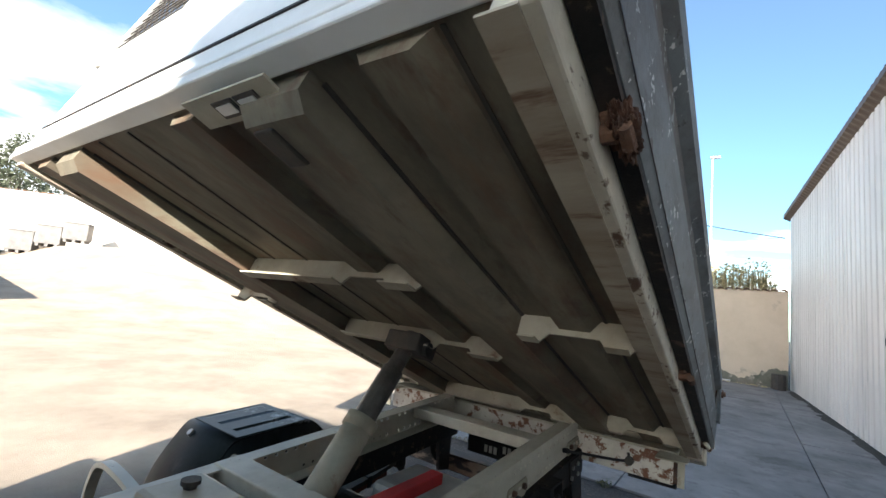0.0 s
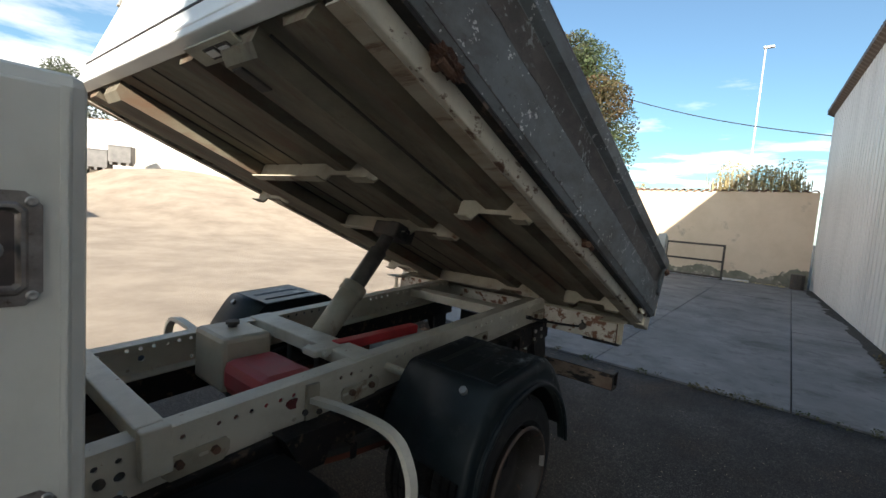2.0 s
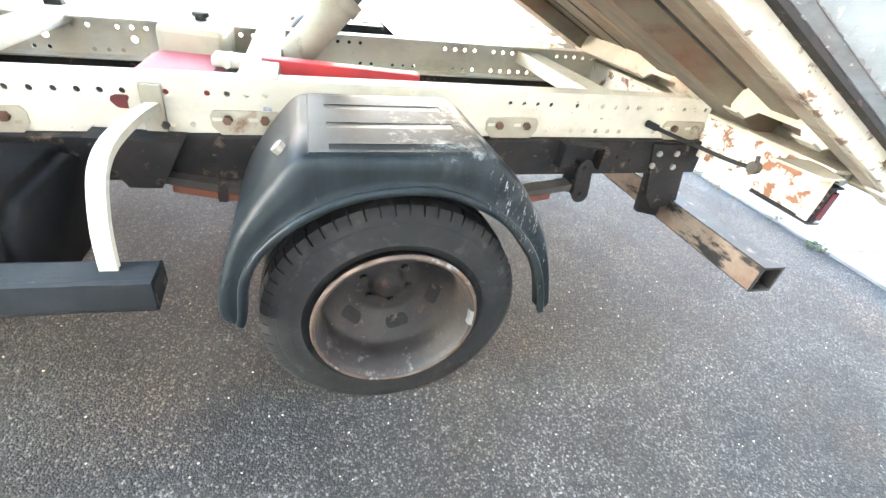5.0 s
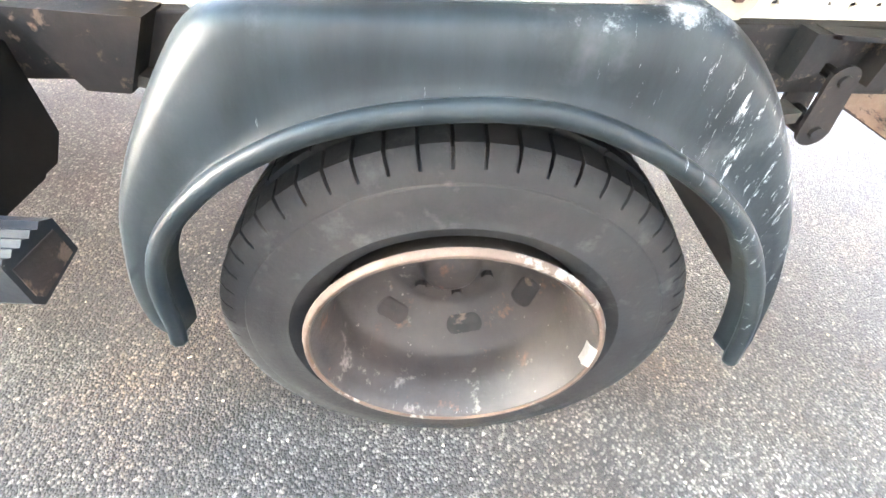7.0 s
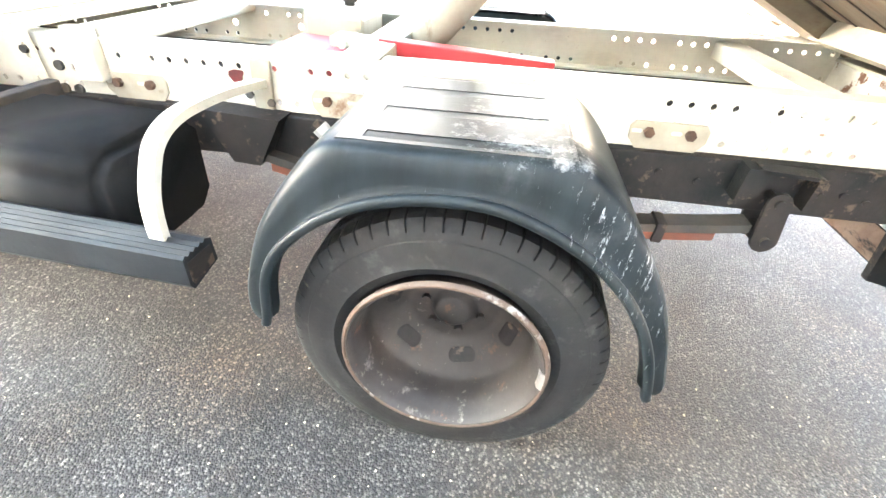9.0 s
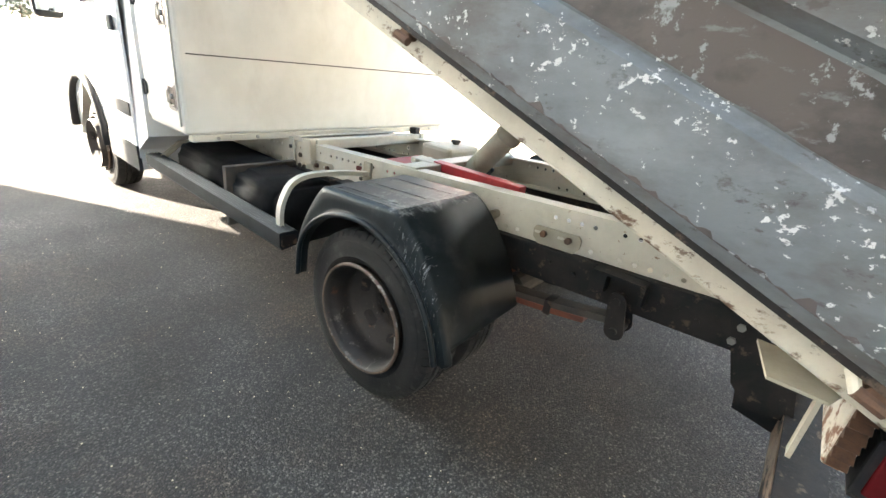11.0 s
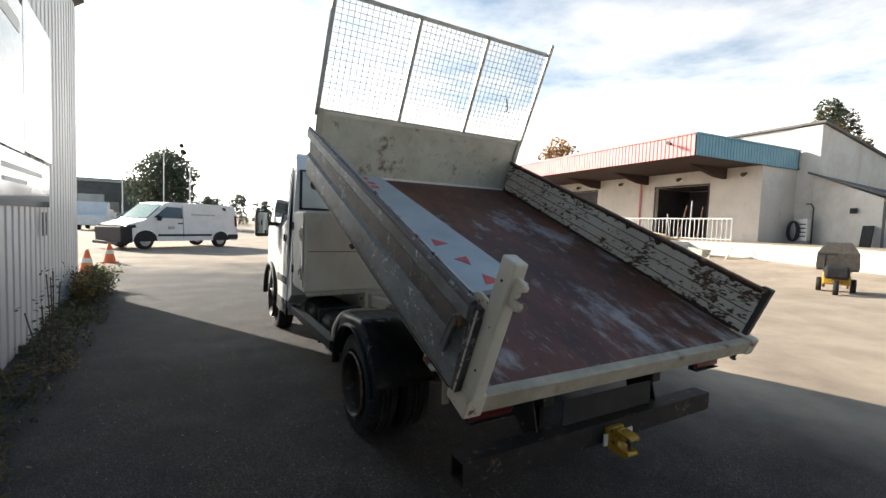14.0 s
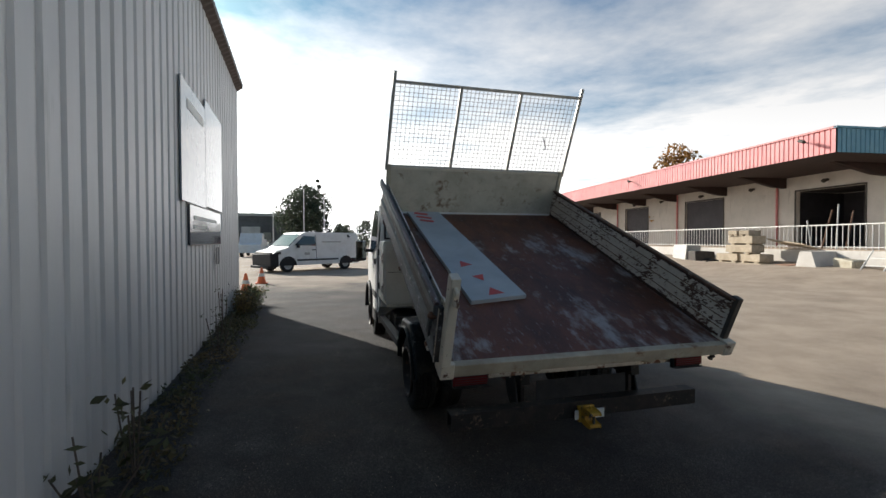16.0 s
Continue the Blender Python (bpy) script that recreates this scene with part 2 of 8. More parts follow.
RIM = mat("dusty_steel_rim", (0.038, 0.030, 0.025), (0.019, 0.015, 0.012), rough=0.62, metal=0.12, scale=6, mixpos=(0.36, 0.64), c3=(0.17, 0.15, 0.13), s3=30, p3=(0.62, 0.76), clump=0.5, bump=0.15)
RIMEDGE = mat("rusted_rim_edge", (0.105, 0.070, 0.050), (0.062, 0.036, 0.024), rough=0.6, metal=0.2, scale=9, mixpos=(0.40, 0.60), c3=(0.26, 0.235, 0.20), s3=26, p3=(0.56, 0.66), clump=0.7, bump=0.2)
BLACKST = mat("black_steel", (0.010, 0.0095, 0.009), (0.026, 0.020, 0.017), rough=0.65, spec=0.3, scale=9, c3=(0.11, 0.075, 0.055), s3=22, p3=(0.58, 0.66), bump=0.15)
DARKMET = mat("grimy_dark_metal", (0.05, 0.045, 0.04), (0.085, 0.07, 0.055), rough=0.75, metal=0.2, scale=10, bump=0.25)
BROWNMET = mat("brown_axle_paint", (0.17, 0.06, 0.035), (0.09, 0.045, 0.03), rough=0.7, scale=12, bump=0.2)
STEEL = mat("worn_steel", (0.42, 0.40, 0.37), (0.30, 0.28, 0.25), rough=0.38, metal=0.7, scale=10, bump=0.06)
LATCHDARK = mat("brown_stained_steel", (0.110, 0.086, 0.074), (0.055, 0.042, 0.036), rough=0.3, metal=0.5, scale=9, bump=0.03)
LATCHM = mat("stained_latch_steel", (0.30, 0.27, 0.24), (0.17, 0.14, 0.12), rough=0.35, metal=0.75, scale=18, c3=(0.10, 0.07, 0.05), s3=60, p3=(0.6, 0.7), bump=0.05)
GREASE = mat("greasy_rod", (0.115, 0.100, 0.085), (0.060, 0.050, 0.042), rough=0.45, metal=0.3, scale=14, bump=0.1)
RED = mat("red_paint", (0.52, 0.035, 0.04), (0.38, 0.025, 0.03), rough=0.5, scale=6, bump=0.05)
REDDUSTY = mat("dusty_red_plastic", (0.44, 0.07, 0.07), (0.36, 0.10, 0.09), rough=0.6, scale=5, bump=0.05)
PLASTW = mat("yellowed_plastic", (0.50, 0.45, 0.34), (0.38, 0.33, 0.24), rough=0.5, scale=4, bump=0.05)
YELLOW = mat("chipped_yellow_paint", (0.50, 0.29, 0.025), (0.38, 0.21, 0.02), rough=0.5, scale=9, c3=(0.07, 0.05, 0.035), s3=26, p3=(0.57, 0.62), bump=0.15)
PANEL = mat("pale_panel", (0.40, 0.45, 0.47), (0.32, 0.36, 0.38), rough=0.4, scale=2, c3=(0.36, 0.33, 0.30), s3=5, p3=(0.62, 0.75), bump=0.03)
REDFILM = mat("red_film", (0.55, 0.06, 0.05), (0.45, 0.05, 0.04), rough=0.4, scale=8, bump=0.03)
ALU = mat("galvanised_bar", (0.45, 0.44, 0.41), (0.34, 0.33, 0.30), rough=0.5, metal=0.3, scale=10, bump=0.08)
WIRE = mat("dark_wire", (0.13, 0.115, 0.10), (0.08, 0.07, 0.06), rough=0.7, metal=0.3, scale=20, bump=0)
GLASS = glass_mat("dark_glass")
MIRROR = mat("mirror_glass", (0.8, 0.82, 0.83), (0.8, 0.82, 0.83), rough=0.03, metal=1.0, bump=0)
BLACKPL = mat("black_trim", (0.013, 0.013, 0.014), (0.024, 0.024, 0.025), rough=0.7, spec=0.35, scale=10, bump=0.08)
CONCRETE = mat("stained_concrete", (0.215, 0.208, 0.201), (0.130, 0.128, 0.124), rough=0.85, scale=1.2, mixpos=(0.38, 0.66), c3=(0.10, 0.095, 0.09), s3=1.6, p3=(0.60, 0.72), bump=0.3, bscale=80)
SHEET = mat("white_sheet_metal", (0.61, 0.60, 0.58), (0.51, 0.505, 0.49), rough=0.45, scale=0.9, stretch=(1, 1, 0.25), c3=(0.33, 0.345, 0.31), s3=2.0, p3=(0.60, 0.78), stretch3=(3.0, 3.0, 0.28), bump=0.05)
EAVE = mat("brown_eave_metal", (0.085, 0.062, 0.052), (0.06, 0.045, 0.04), rough=0.6, scale=5, bump=0.1)
STUCCO = mat("ochre_stucco", (0.62, 0.50, 0.37), (0.54, 0.43, 0.31), rough=0.9, scale=1.1, c3=(0.27, 0.24, 0.20), s3=1.5, p3=(0.62, 0.75), bump=0.4, bscale=60)
STAINED = mat("mossy_plinth", (0.21, 0.19, 0.15), (0.12, 0.12, 0.085), rough=0.95, scale=3, c3=(0.40, 0.35, 0.28), s3=5, p3=(0.58, 0.66), bump=0.5)
TILE = mat("clay_tile", (0.36, 0.20, 0.13), (0.25, 0.15, 0.10), rough=0.85, scale=6, c3=(0.16, 0.15, 0.12), s3=10, p3=(0.58, 0.66), bump=0.3, rand=0.25)
WHITEWALL = mat("whitewashed_wall", (0.62, 0.59, 0.54), (0.52, 0.48, 0.43), rough=0.9, scale=0.8, c3=(0.42, 0.39, 0.34), s3=1.6, p3=(0.64, 0.76), bump=0.3)
DOCKWALL = mat("dock_wall_paint", (0.60, 0.55, 0.49), (0.50, 0.46, 0.41), rough=0.85, scale=0.7, c3=(0.36, 0.32, 0.28), s3=1.4, p3=(0.60, 0.74), stretch3=(1.5, 1.5, 0.4), bump=0.15)
CLADRED = mat("red_cladding", (0.60, 0.20, 0.19), (0.52, 0.16, 0.16), rough=0.5, scale=1.5, bump=0.03)
CLADBLUE = mat("blue_cladding", (0.14, 0.29, 0.36), (0.11, 0.25, 0.32), rough=0.5, scale=1.5, bump=0.03)
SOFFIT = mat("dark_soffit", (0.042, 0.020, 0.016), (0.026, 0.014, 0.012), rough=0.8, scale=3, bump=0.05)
DARKDOOR = mat("dark_roller_door", (0.05, 0.045, 0.05), (0.035, 0.03, 0.035), rough=0.7, scale=2, bump=0.05)
SLATE = mat("grey_fibre_roof", (0.15, 0.145, 0.14), (0.11, 0.105, 0.10), rough=0.9, scale=1.5, bump=0.2)
RAILW = mat("white_railing_paint", (0.72, 0.70, 0.66), (0.60, 0.58, 0.54), rough=0.5, scale=6, bump=0.05)
BLOCK = mat("pale_concrete_block", (0.46, 0.38, 0.28), (0.34, 0.28, 0.20), rough=0.9, scale=3, bump=0.3, rand=0.12)
PLANKS = mat("grey_fence_panel", (0.19, 0.175, 0.16), (0.13, 0.12, 0.11), rough=0.9, scale=2, stretch=(1, 1, 0.3), bump=0.2, rand=0.15)
CRATEM = mat("grey_plastic_crate", (0.15, 0.14, 0.13), (0.10, 0.095, 0.09), rough=0.7, scale=3, bump=0.1)
CARRED = mat("red_car_paint", (0.48, 0.02, 0.03), (0.42, 0.018, 0.025), rough=0.18, scale=2, bump=0)
ORANGE = mat("orange_cone_plastic", (0.75, 0.17, 0.05), (0.62, 0.13, 0.04), rough=0.55, scale=4, bump=0.05)
PLATE = mat("pale_plate", (0.65, 0.65, 0.60), (0.6, 0.6, 0.55), rough=0.5, bump=0)
TAILRED = mat("red_lens", (0.13, 0.008, 0.010), (0.09, 0.006, 0.007), rough=0.2, bump=0)
BARK = mat("bark", (0.13, 0.10, 0.075), (0.08, 0.06, 0.045), rough=0.95, scale=6, stretch=(1, 1, 0.3), bump=0.6)
LEAFG = leafy("green_leaves", (0.055, 0.085, 0.032), (0.10, 0.11, 0.045))
LEAFD = leafy("dark_green_leaves", (0.035, 0.055, 0.032), (0.075, 0.085, 0.05))
LEAFA = leafy("autumn_leaves", (0.20, 0.12, 0.035), (0.11, 0.10, 0.035))
LEAFO = leafy("orange_leaves", (0.36, 0.17, 0.04), (0.24, 0.13, 0.035))
LEAFR = leafy("rusty_leaves", (0.115, 0.062, 0.026), (0.075, 0.072, 0.028))
LEAFS = leafy("silvery_leaves", (0.13, 0.14, 0.09), (0.085, 0.10, 0.06))
REED = leafy("dry_reeds", (0.55, 0.44, 0.25), (0.38, 0.33, 0.15))
WEED = leafy("dark_weeds", (0.05, 0.07, 0.025), (0.14, 0.10, 0.045))
LINEW = mat("road_line_paint", (0.55, 0.54, 0.50), (0.40, 0.39, 0.36), rough=0.9, scale=9, bump=0.2)

POSTP = mat("post_paint", (0.62, 0.58, 0.48), (0.54, 0.50, 0.41), rough=0.5, scale=5, c3=(0.22, 0.15, 0.10), s3=22, p3=(0.66, 0.70), bump=0.08)
CLEAR = mat("clear_glass", (0.9, 0.95, 0.95), (0.9, 0.95, 0.95), rough=0.0, bump=0)
CLEAR.node_tree.nodes["Principled BSDF"].inputs["Transmission Weight"].default_value = 1.0
CLEAR.node_tree.nodes["Principled BSDF"].inputs["IOR"].default_value = 1.02


def stones(name, lo, hi, tone1, tone2, cell, bump):
    """Asphalt: small stones of many greys in a dark binder, under broad stains."""
    m = mat(name, tone1, tone2, rough=0.9, scale=0.55, mixpos=(0.35, 0.68), bump=0)
    n, l = m.node_tree.nodes, m.node_tree.links
    b = n["Principled BSDF"]
    base = b.inputs["Base Color"].links[0].from_socket
    t = n.new("ShaderNodeTexCoord")
    v = n.new("ShaderNodeTexVoronoi")
    v.inputs["Scale"].default_value = cell
    l.new(t.outputs["Object"], v.inputs["Vector"])
    g = n.new("ShaderNodeSeparateColor")
    l.new(v.outputs["Color"], g.inputs[0])
    pw = n.new("ShaderNodeMath"); pw.operation = "POWER"; pw.inputs[1].default_value = 4.0
    l.new(g.outputs[0], pw.inputs[0])
    k = n.new("ShaderNodeMapRange")
    k.inputs["To Min"].default_value, k.inputs["To Max"].default_value = lo, hi
    l.new(pw.outputs[0], k.inputs["Value"])
    edge = n.new("ShaderNodeMapRange")
    edge.inputs["From Min"].default_value, edge.inputs["From Max"].default_value = 0.15, 0.75
    edge.inputs["To Min"].default_value, edge.inputs["To Max"].default_value = 1.0, 0.55
    l.new(v.outputs["Distance"], edge.inputs["Value"])
    mu = n.new("ShaderNodeMath"); mu.operation = "MULTIPLY"
    l.new(k.outputs[0], mu.inputs[0]); l.new(edge.outputs[0], mu.inputs[1])
    v2 = n.new("ShaderNodeTexVoronoi"); v2.inputs["Scale"].default_value = cell * 0.45
    l.new(t.outputs["Object"], v2.inputs["Vector"])
    g2 = n.new("ShaderNodeSeparateColor"); l.new(v2.outputs["Color"], g2.inputs[0])
    p2 = n.new("ShaderNodeMath"); p2.operation = "POWER"; p2.inputs[1].default_value = 7.0
    l.new(g2.outputs[1], p2.inputs[0])
    e2 = n.new("ShaderNodeMapRange"); e2.inputs["From Min"].default_value, e2.inputs["From Max"].default_value = 0.28, 0.42
    e2.inputs["To Min"].default_value, e2.inputs["To Max"].default_value = 2.6, 0.0
    l.new(v2.outputs["Distance"], e2.inputs["Value"])
    q2 = n.new("ShaderNodeMath"); q2.operation = "MULTIPLY_ADD"
    l.new(p2.outputs[0], q2.inputs[0]); l.new(e2.outputs[0], q2.inputs[1]); l.new(mu.outputs[0], q2.inputs[2])
    mu = q2
    # stains a hand to a pace wide
    st = n.new("ShaderNodeTexNoise"); st.inputs["Scale"].default_value, st.inputs["Detail"].default_value = 2.6, 7.0
    l.new(t.outputs["Object"], st.inputs["Vector"])
    sr = n.new("ShaderNodeMapRange")
    sr.inputs["From Min"].default_value, sr.inputs["From Max"].default_value = 0.30, 0.70
    sr.inputs["To Min"].default_value, sr.inputs["To Max"].default_value = 0.62, 1.36
    l.new(st.outputs["Fac"], sr.inputs["Value"])
    m2 = n.new("ShaderNodeMath"); m2.operation = "MULTIPLY"
    l.new(mu.outputs[0], m2.inputs[0]); l.new(sr.outputs[0], m2.inputs[1])
    mu = m2
    mm = n.new("ShaderNodeMixRGB"); mm.blend_type = "MULTIPLY"; mm.inputs[0].default_value = 1.0
    l.new(base, mm.inputs[1]); l.new(mu.outputs[0], mm.inputs[2])
    # oil-brown and dusty grey patches, a pace or two wide
    hu = n.new("ShaderNodeTexNoise"); hu.inputs["Scale"].default_value, hu.inputs["Detail"].default_value, hu.inputs["Roughness"].default_value = 1.1, 8.0, 0.62
    mp = n.new("ShaderNodeMapping"); mp.inputs["Location"].default_value = (4.3, 1.7, 0)
    l.new(t.outputs["Object"], mp.inputs[0]); l.new(mp.outputs[0], hu.inputs["Vector"])
    cr = n.new("ShaderNodeValToRGB")
    cr.color_ramp.elements[0].position, cr.color_ramp.elements[0].color = 0.34, (1.05, 0.80, 0.64, 1)
    cr.color_ramp.elements[1].position, cr.color_ramp.elements[1].color = 0.68, (1.35, 1.38, 1.46, 1)
    el = cr.color_ramp.elements.new(0.50); el.color = (0.86, 0.87, 0.88, 1)
    l.new(hu.outputs["Fac"], cr.inputs[0])
    m5 = n.new("ShaderNodeMixRGB"); m5.blend_type = "MULTIPLY"; m5.inputs[0].default_value = 1.0
    l.new(mm.outputs[0], m5.inputs[1]); l.new(cr.outputs[0], m5.inputs[2])
    l.new(m5.outputs[0], b.inputs["Base Color"])
    bp = n.new("ShaderNodeBump"); bp.inputs["Strength"].default_value = bump; bp.inputs["Distance"].default_value = 0.006
    bp.invert = True
    l.new(v.outputs["Distance"], bp.inputs["Height"]); l.new(bp.outputs[0], b.inputs["Normal"])
    return m


ASPHALT = stones("worn_asphalt", 0.52, 3.0, (0.054, 0.048, 0.042), (0.025, 0.0225, 0.020), 185, 0.7)
_n, _l = ASPHALT.node_tree.nodes, ASPHALT.node_tree.links
# dusty and paler beyond the truck's shaded lane: sunlight put into the colour
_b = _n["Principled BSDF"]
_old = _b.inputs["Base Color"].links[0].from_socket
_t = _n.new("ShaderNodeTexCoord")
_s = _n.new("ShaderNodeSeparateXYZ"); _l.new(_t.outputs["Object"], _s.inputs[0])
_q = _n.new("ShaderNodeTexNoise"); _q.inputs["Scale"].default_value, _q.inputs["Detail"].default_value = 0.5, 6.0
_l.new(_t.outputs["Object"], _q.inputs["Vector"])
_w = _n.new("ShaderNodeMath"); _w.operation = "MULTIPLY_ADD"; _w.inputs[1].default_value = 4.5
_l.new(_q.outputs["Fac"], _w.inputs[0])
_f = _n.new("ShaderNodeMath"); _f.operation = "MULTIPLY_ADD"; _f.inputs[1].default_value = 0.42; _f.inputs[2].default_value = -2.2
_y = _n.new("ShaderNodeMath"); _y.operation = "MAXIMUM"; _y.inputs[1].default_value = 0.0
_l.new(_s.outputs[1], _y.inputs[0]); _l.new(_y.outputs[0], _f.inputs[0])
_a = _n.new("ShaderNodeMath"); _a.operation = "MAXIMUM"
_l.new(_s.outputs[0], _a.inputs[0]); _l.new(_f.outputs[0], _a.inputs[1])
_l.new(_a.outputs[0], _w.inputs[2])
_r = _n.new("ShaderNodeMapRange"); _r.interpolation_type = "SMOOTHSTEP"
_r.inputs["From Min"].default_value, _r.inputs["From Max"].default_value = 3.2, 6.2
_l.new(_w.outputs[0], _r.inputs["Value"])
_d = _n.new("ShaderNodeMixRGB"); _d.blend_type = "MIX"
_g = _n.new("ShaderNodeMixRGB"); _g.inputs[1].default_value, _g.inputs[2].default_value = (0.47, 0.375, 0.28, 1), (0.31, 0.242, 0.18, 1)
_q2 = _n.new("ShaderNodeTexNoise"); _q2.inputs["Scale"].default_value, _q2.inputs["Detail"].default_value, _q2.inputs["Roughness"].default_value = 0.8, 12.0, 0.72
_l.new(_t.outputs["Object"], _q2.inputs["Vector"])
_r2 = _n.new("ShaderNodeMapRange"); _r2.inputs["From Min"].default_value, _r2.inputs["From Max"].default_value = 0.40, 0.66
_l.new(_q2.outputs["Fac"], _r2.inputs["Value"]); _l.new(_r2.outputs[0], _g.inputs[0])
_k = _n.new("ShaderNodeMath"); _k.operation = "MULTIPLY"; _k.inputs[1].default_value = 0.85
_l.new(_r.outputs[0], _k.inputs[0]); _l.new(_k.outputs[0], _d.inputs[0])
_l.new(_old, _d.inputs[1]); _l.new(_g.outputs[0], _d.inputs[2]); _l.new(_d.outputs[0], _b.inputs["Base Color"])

# scuffed mudguard: white scrapes run down its rear shoulder
FENDER2 = mat("scuffed_mudguard_plastic", (0.0075, 0.010, 0.011), (0.014, 0.0185, 0.020), rough=0.50, spec=0.15, scale=5, mixpos=(0.40, 0.62), stretch=(1, 2.5, 0.5), c3=(0.045, 0.048, 0.048), s3=9, p3=(0.55, 0.85), clump=0.3, bump=0.05)
_n, _l = FENDER2.node_tree.nodes, FENDER2.node_tree.links
_b = _n["Principled BSDF"]
_old = _b.inputs["Base Color"].links[0].from_socket
_t = _n.new("ShaderNodeTexCoord")
_s = _n.new("ShaderNodeSeparateXYZ"); _l.new(_t.outputs["Object"], _s.inputs[0])
_mp = _n.new("ShaderNodeMapping"); _mp.inputs["Scale"].default_value = (0.5, 3.4, 0.75)
_l.new(_t.outputs["Object"], _mp.inputs[0])
_q = _n.new("ShaderNodeTexNoise"); _q.inputs["Scale"].default_value, _q.inputs["Detail"].default_value, _q.inputs["Roughness"].default_value = 34.0, 9.0, 0.75
_l.new(_mp.outputs[0], _q.inputs["Vector"])
_p = _n.new("ShaderNodeMapRange")
_p.inputs["From Min"].default_value, _p.inputs["From Max"].default_value = 0.0, -0.30
_p.inputs["To Min"].default_value, _p.inputs["To Max"].default_value = -0.06, 0.075
_l.new(_s.outputs[1], _p.inputs["Value"])
_a = _n.new("ShaderNodeMath"); _a.operation = "ADD"
_l.new(_q.outputs["Fac"], _a.inputs[0]); _l.new(_p.outputs[0], _a.inputs[1])
_z = _n.new("ShaderNodeMapRange")
_z.inputs["From Min"].default_value, _z.inputs["From Max"].default_value = 0.40, 0.66
_z.inputs["To Min"].default_value, _z.inputs["To Max"].default_value = -0.10, 0.0
_l.new(_s.outputs[2], _z.inputs["Value"])
_a2 = _n.new("ShaderNodeMath"); _a2.operation = "ADD"
_l.new(_a.outputs[0], _a2.inputs[0]); _l.new(_z.outputs[0], _a2.inputs[1])
_a = _a2
# the scrapes keep to the outer side
_x = _n.new("ShaderNodeMath"); _x.operation = "ABSOLUTE"; _l.new(_s.outputs[0], _x.inputs[0])
_xr = _n.new("ShaderNodeMapRange")
_xr.inputs["From Min"].default_value, _xr.inputs["From Max"].default_value = 0.90, 0.975
_xr.inputs["To Min"].default_value, _xr.inputs["To Max"].default_value = -0.12, 0.0
_l.new(_x.outputs[0], _xr.inputs["Value"])
_a3 = _n.new("ShaderNodeMath"); _a3.operation = "ADD"
_l.new(_a.outputs[0], _a3.inputs[0]); _l.new(_xr.outputs[0], _a3.inputs[1])
_a = _a3
_r = _n.new("ShaderNodeMapRange"); _r.inputs["From Min"].default_value, _r.inputs["From Max"].default_value = 0.61, 0.70
_l.new(_a.outputs[0], _r.inputs["Value"])
# rubbed pale along the shoulder of the top, most at the rear
_e = _n.new("ShaderNodeMapRange"); _e.inputs["From Min"].default_value, _e.inputs["From Max"].default_value = 0.758, 0.790
_e.inputs["To Min"].default_value, _e.inputs["To Max"].default_value = -0.30, 0.0
_l.new(_s.outputs[2], _e.inputs["Value"])
_e2 = _n.new("ShaderNodeMapRange"); _e2.inputs["From Min"].default_value, _e2.inputs["From Max"].default_value = 0.25, -0.15
_e2.inputs["To Min"].default_value, _e2.inputs["To Max"].default_value = -0.09, 0.05
_l.new(_s.outputs[1], _e2.inputs["Value"])
_q3 = _n.new("ShaderNodeTexNoise"); _q3.inputs["Scale"].default_value, _q3.inputs["Detail"].default_value, _q3.inputs["Roughness"].default_value = 16.0, 10.0, 0.78
_l.new(_t.outputs["Object"], _q3.inputs["Vector"])
_e3 = _n.new("ShaderNodeMath"); _e3.operation = "ADD"; _l.new(_e.outputs[0], _e3.inputs[0]); _l.new(_e2.outputs[0], _e3.inputs[1])
_e4 = _n.new("ShaderNodeMath"); _e4.operation = "ADD"; _l.new(_e3.outputs[0], _e4.inputs[0]); _l.new(_q3.outputs["Fac"], _e4.inputs[1])
_e5 = _n.new("ShaderNodeMapRange"); _e5.inputs["From Min"].default_value, _e5.inputs["From Max"].default_value = 0.53, 0.80
_l.new(_e4.outputs[0], _e5.inputs["Value"])
_em = _n.new("ShaderNodeMath"); _em.operation = "MAXIMUM"; _l.new(_e5.outputs[0], _em.inputs[0]); _l.new(_r.outputs[0], _em.inputs[1])
_d = _n.new("ShaderNodeMixRGB"); _d.inputs[2].default_value = (0.38, 0.39, 0.39, 1)
_l.new(_em.outputs[0], _d.inputs[0]); _l.new(_old, _d.inputs[1]); _l.new(_d.outputs[0], _b.inputs["Base Color"])
_u = _n.new("ShaderNodeMapRange"); _u.inputs["To Min"].default_value, _u.inputs["To Max"].default_value = 0.40, 0.75
_l.new(_r.outputs[0], _u.inputs["Value"]); _l.new(_u.outputs[0], _b.inputs["Roughness"])

# ---- helpers ----


def part(name, bm, material, parent=None, label="", smooth=False, rec=True):
    if rec:
        bmesh.ops.recalc_face_normals(bm, faces=bm.faces)
    me = bpy.data.meshes.new(name)
    bm.to_mesh(me)
    bm.free()
    if smooth:
        me.polygons.foreach_set("use_smooth", [True] * len(me.polygons))
    me.materials.append(material)
    ob = new(name, me)
    if parent:
        ob.parent = parent
    return tagged(ob, label)


def shade_angle(ob, deg=40):
    me = ob.data
    me.polygons.foreach_set("use_smooth", [True] * len(me.polygons))
    me.set_sharp_from_angle(angle=radians(deg))
    return ob


def thing(name, label, category, loc=(0, 0, 0), rz=0, group=""):
    e = new(name)
    e.empty_display_size = 0.2
    e.matrix_basis = pose(*loc, 0, 0, rz)
    return tagged(e, label, category, group)


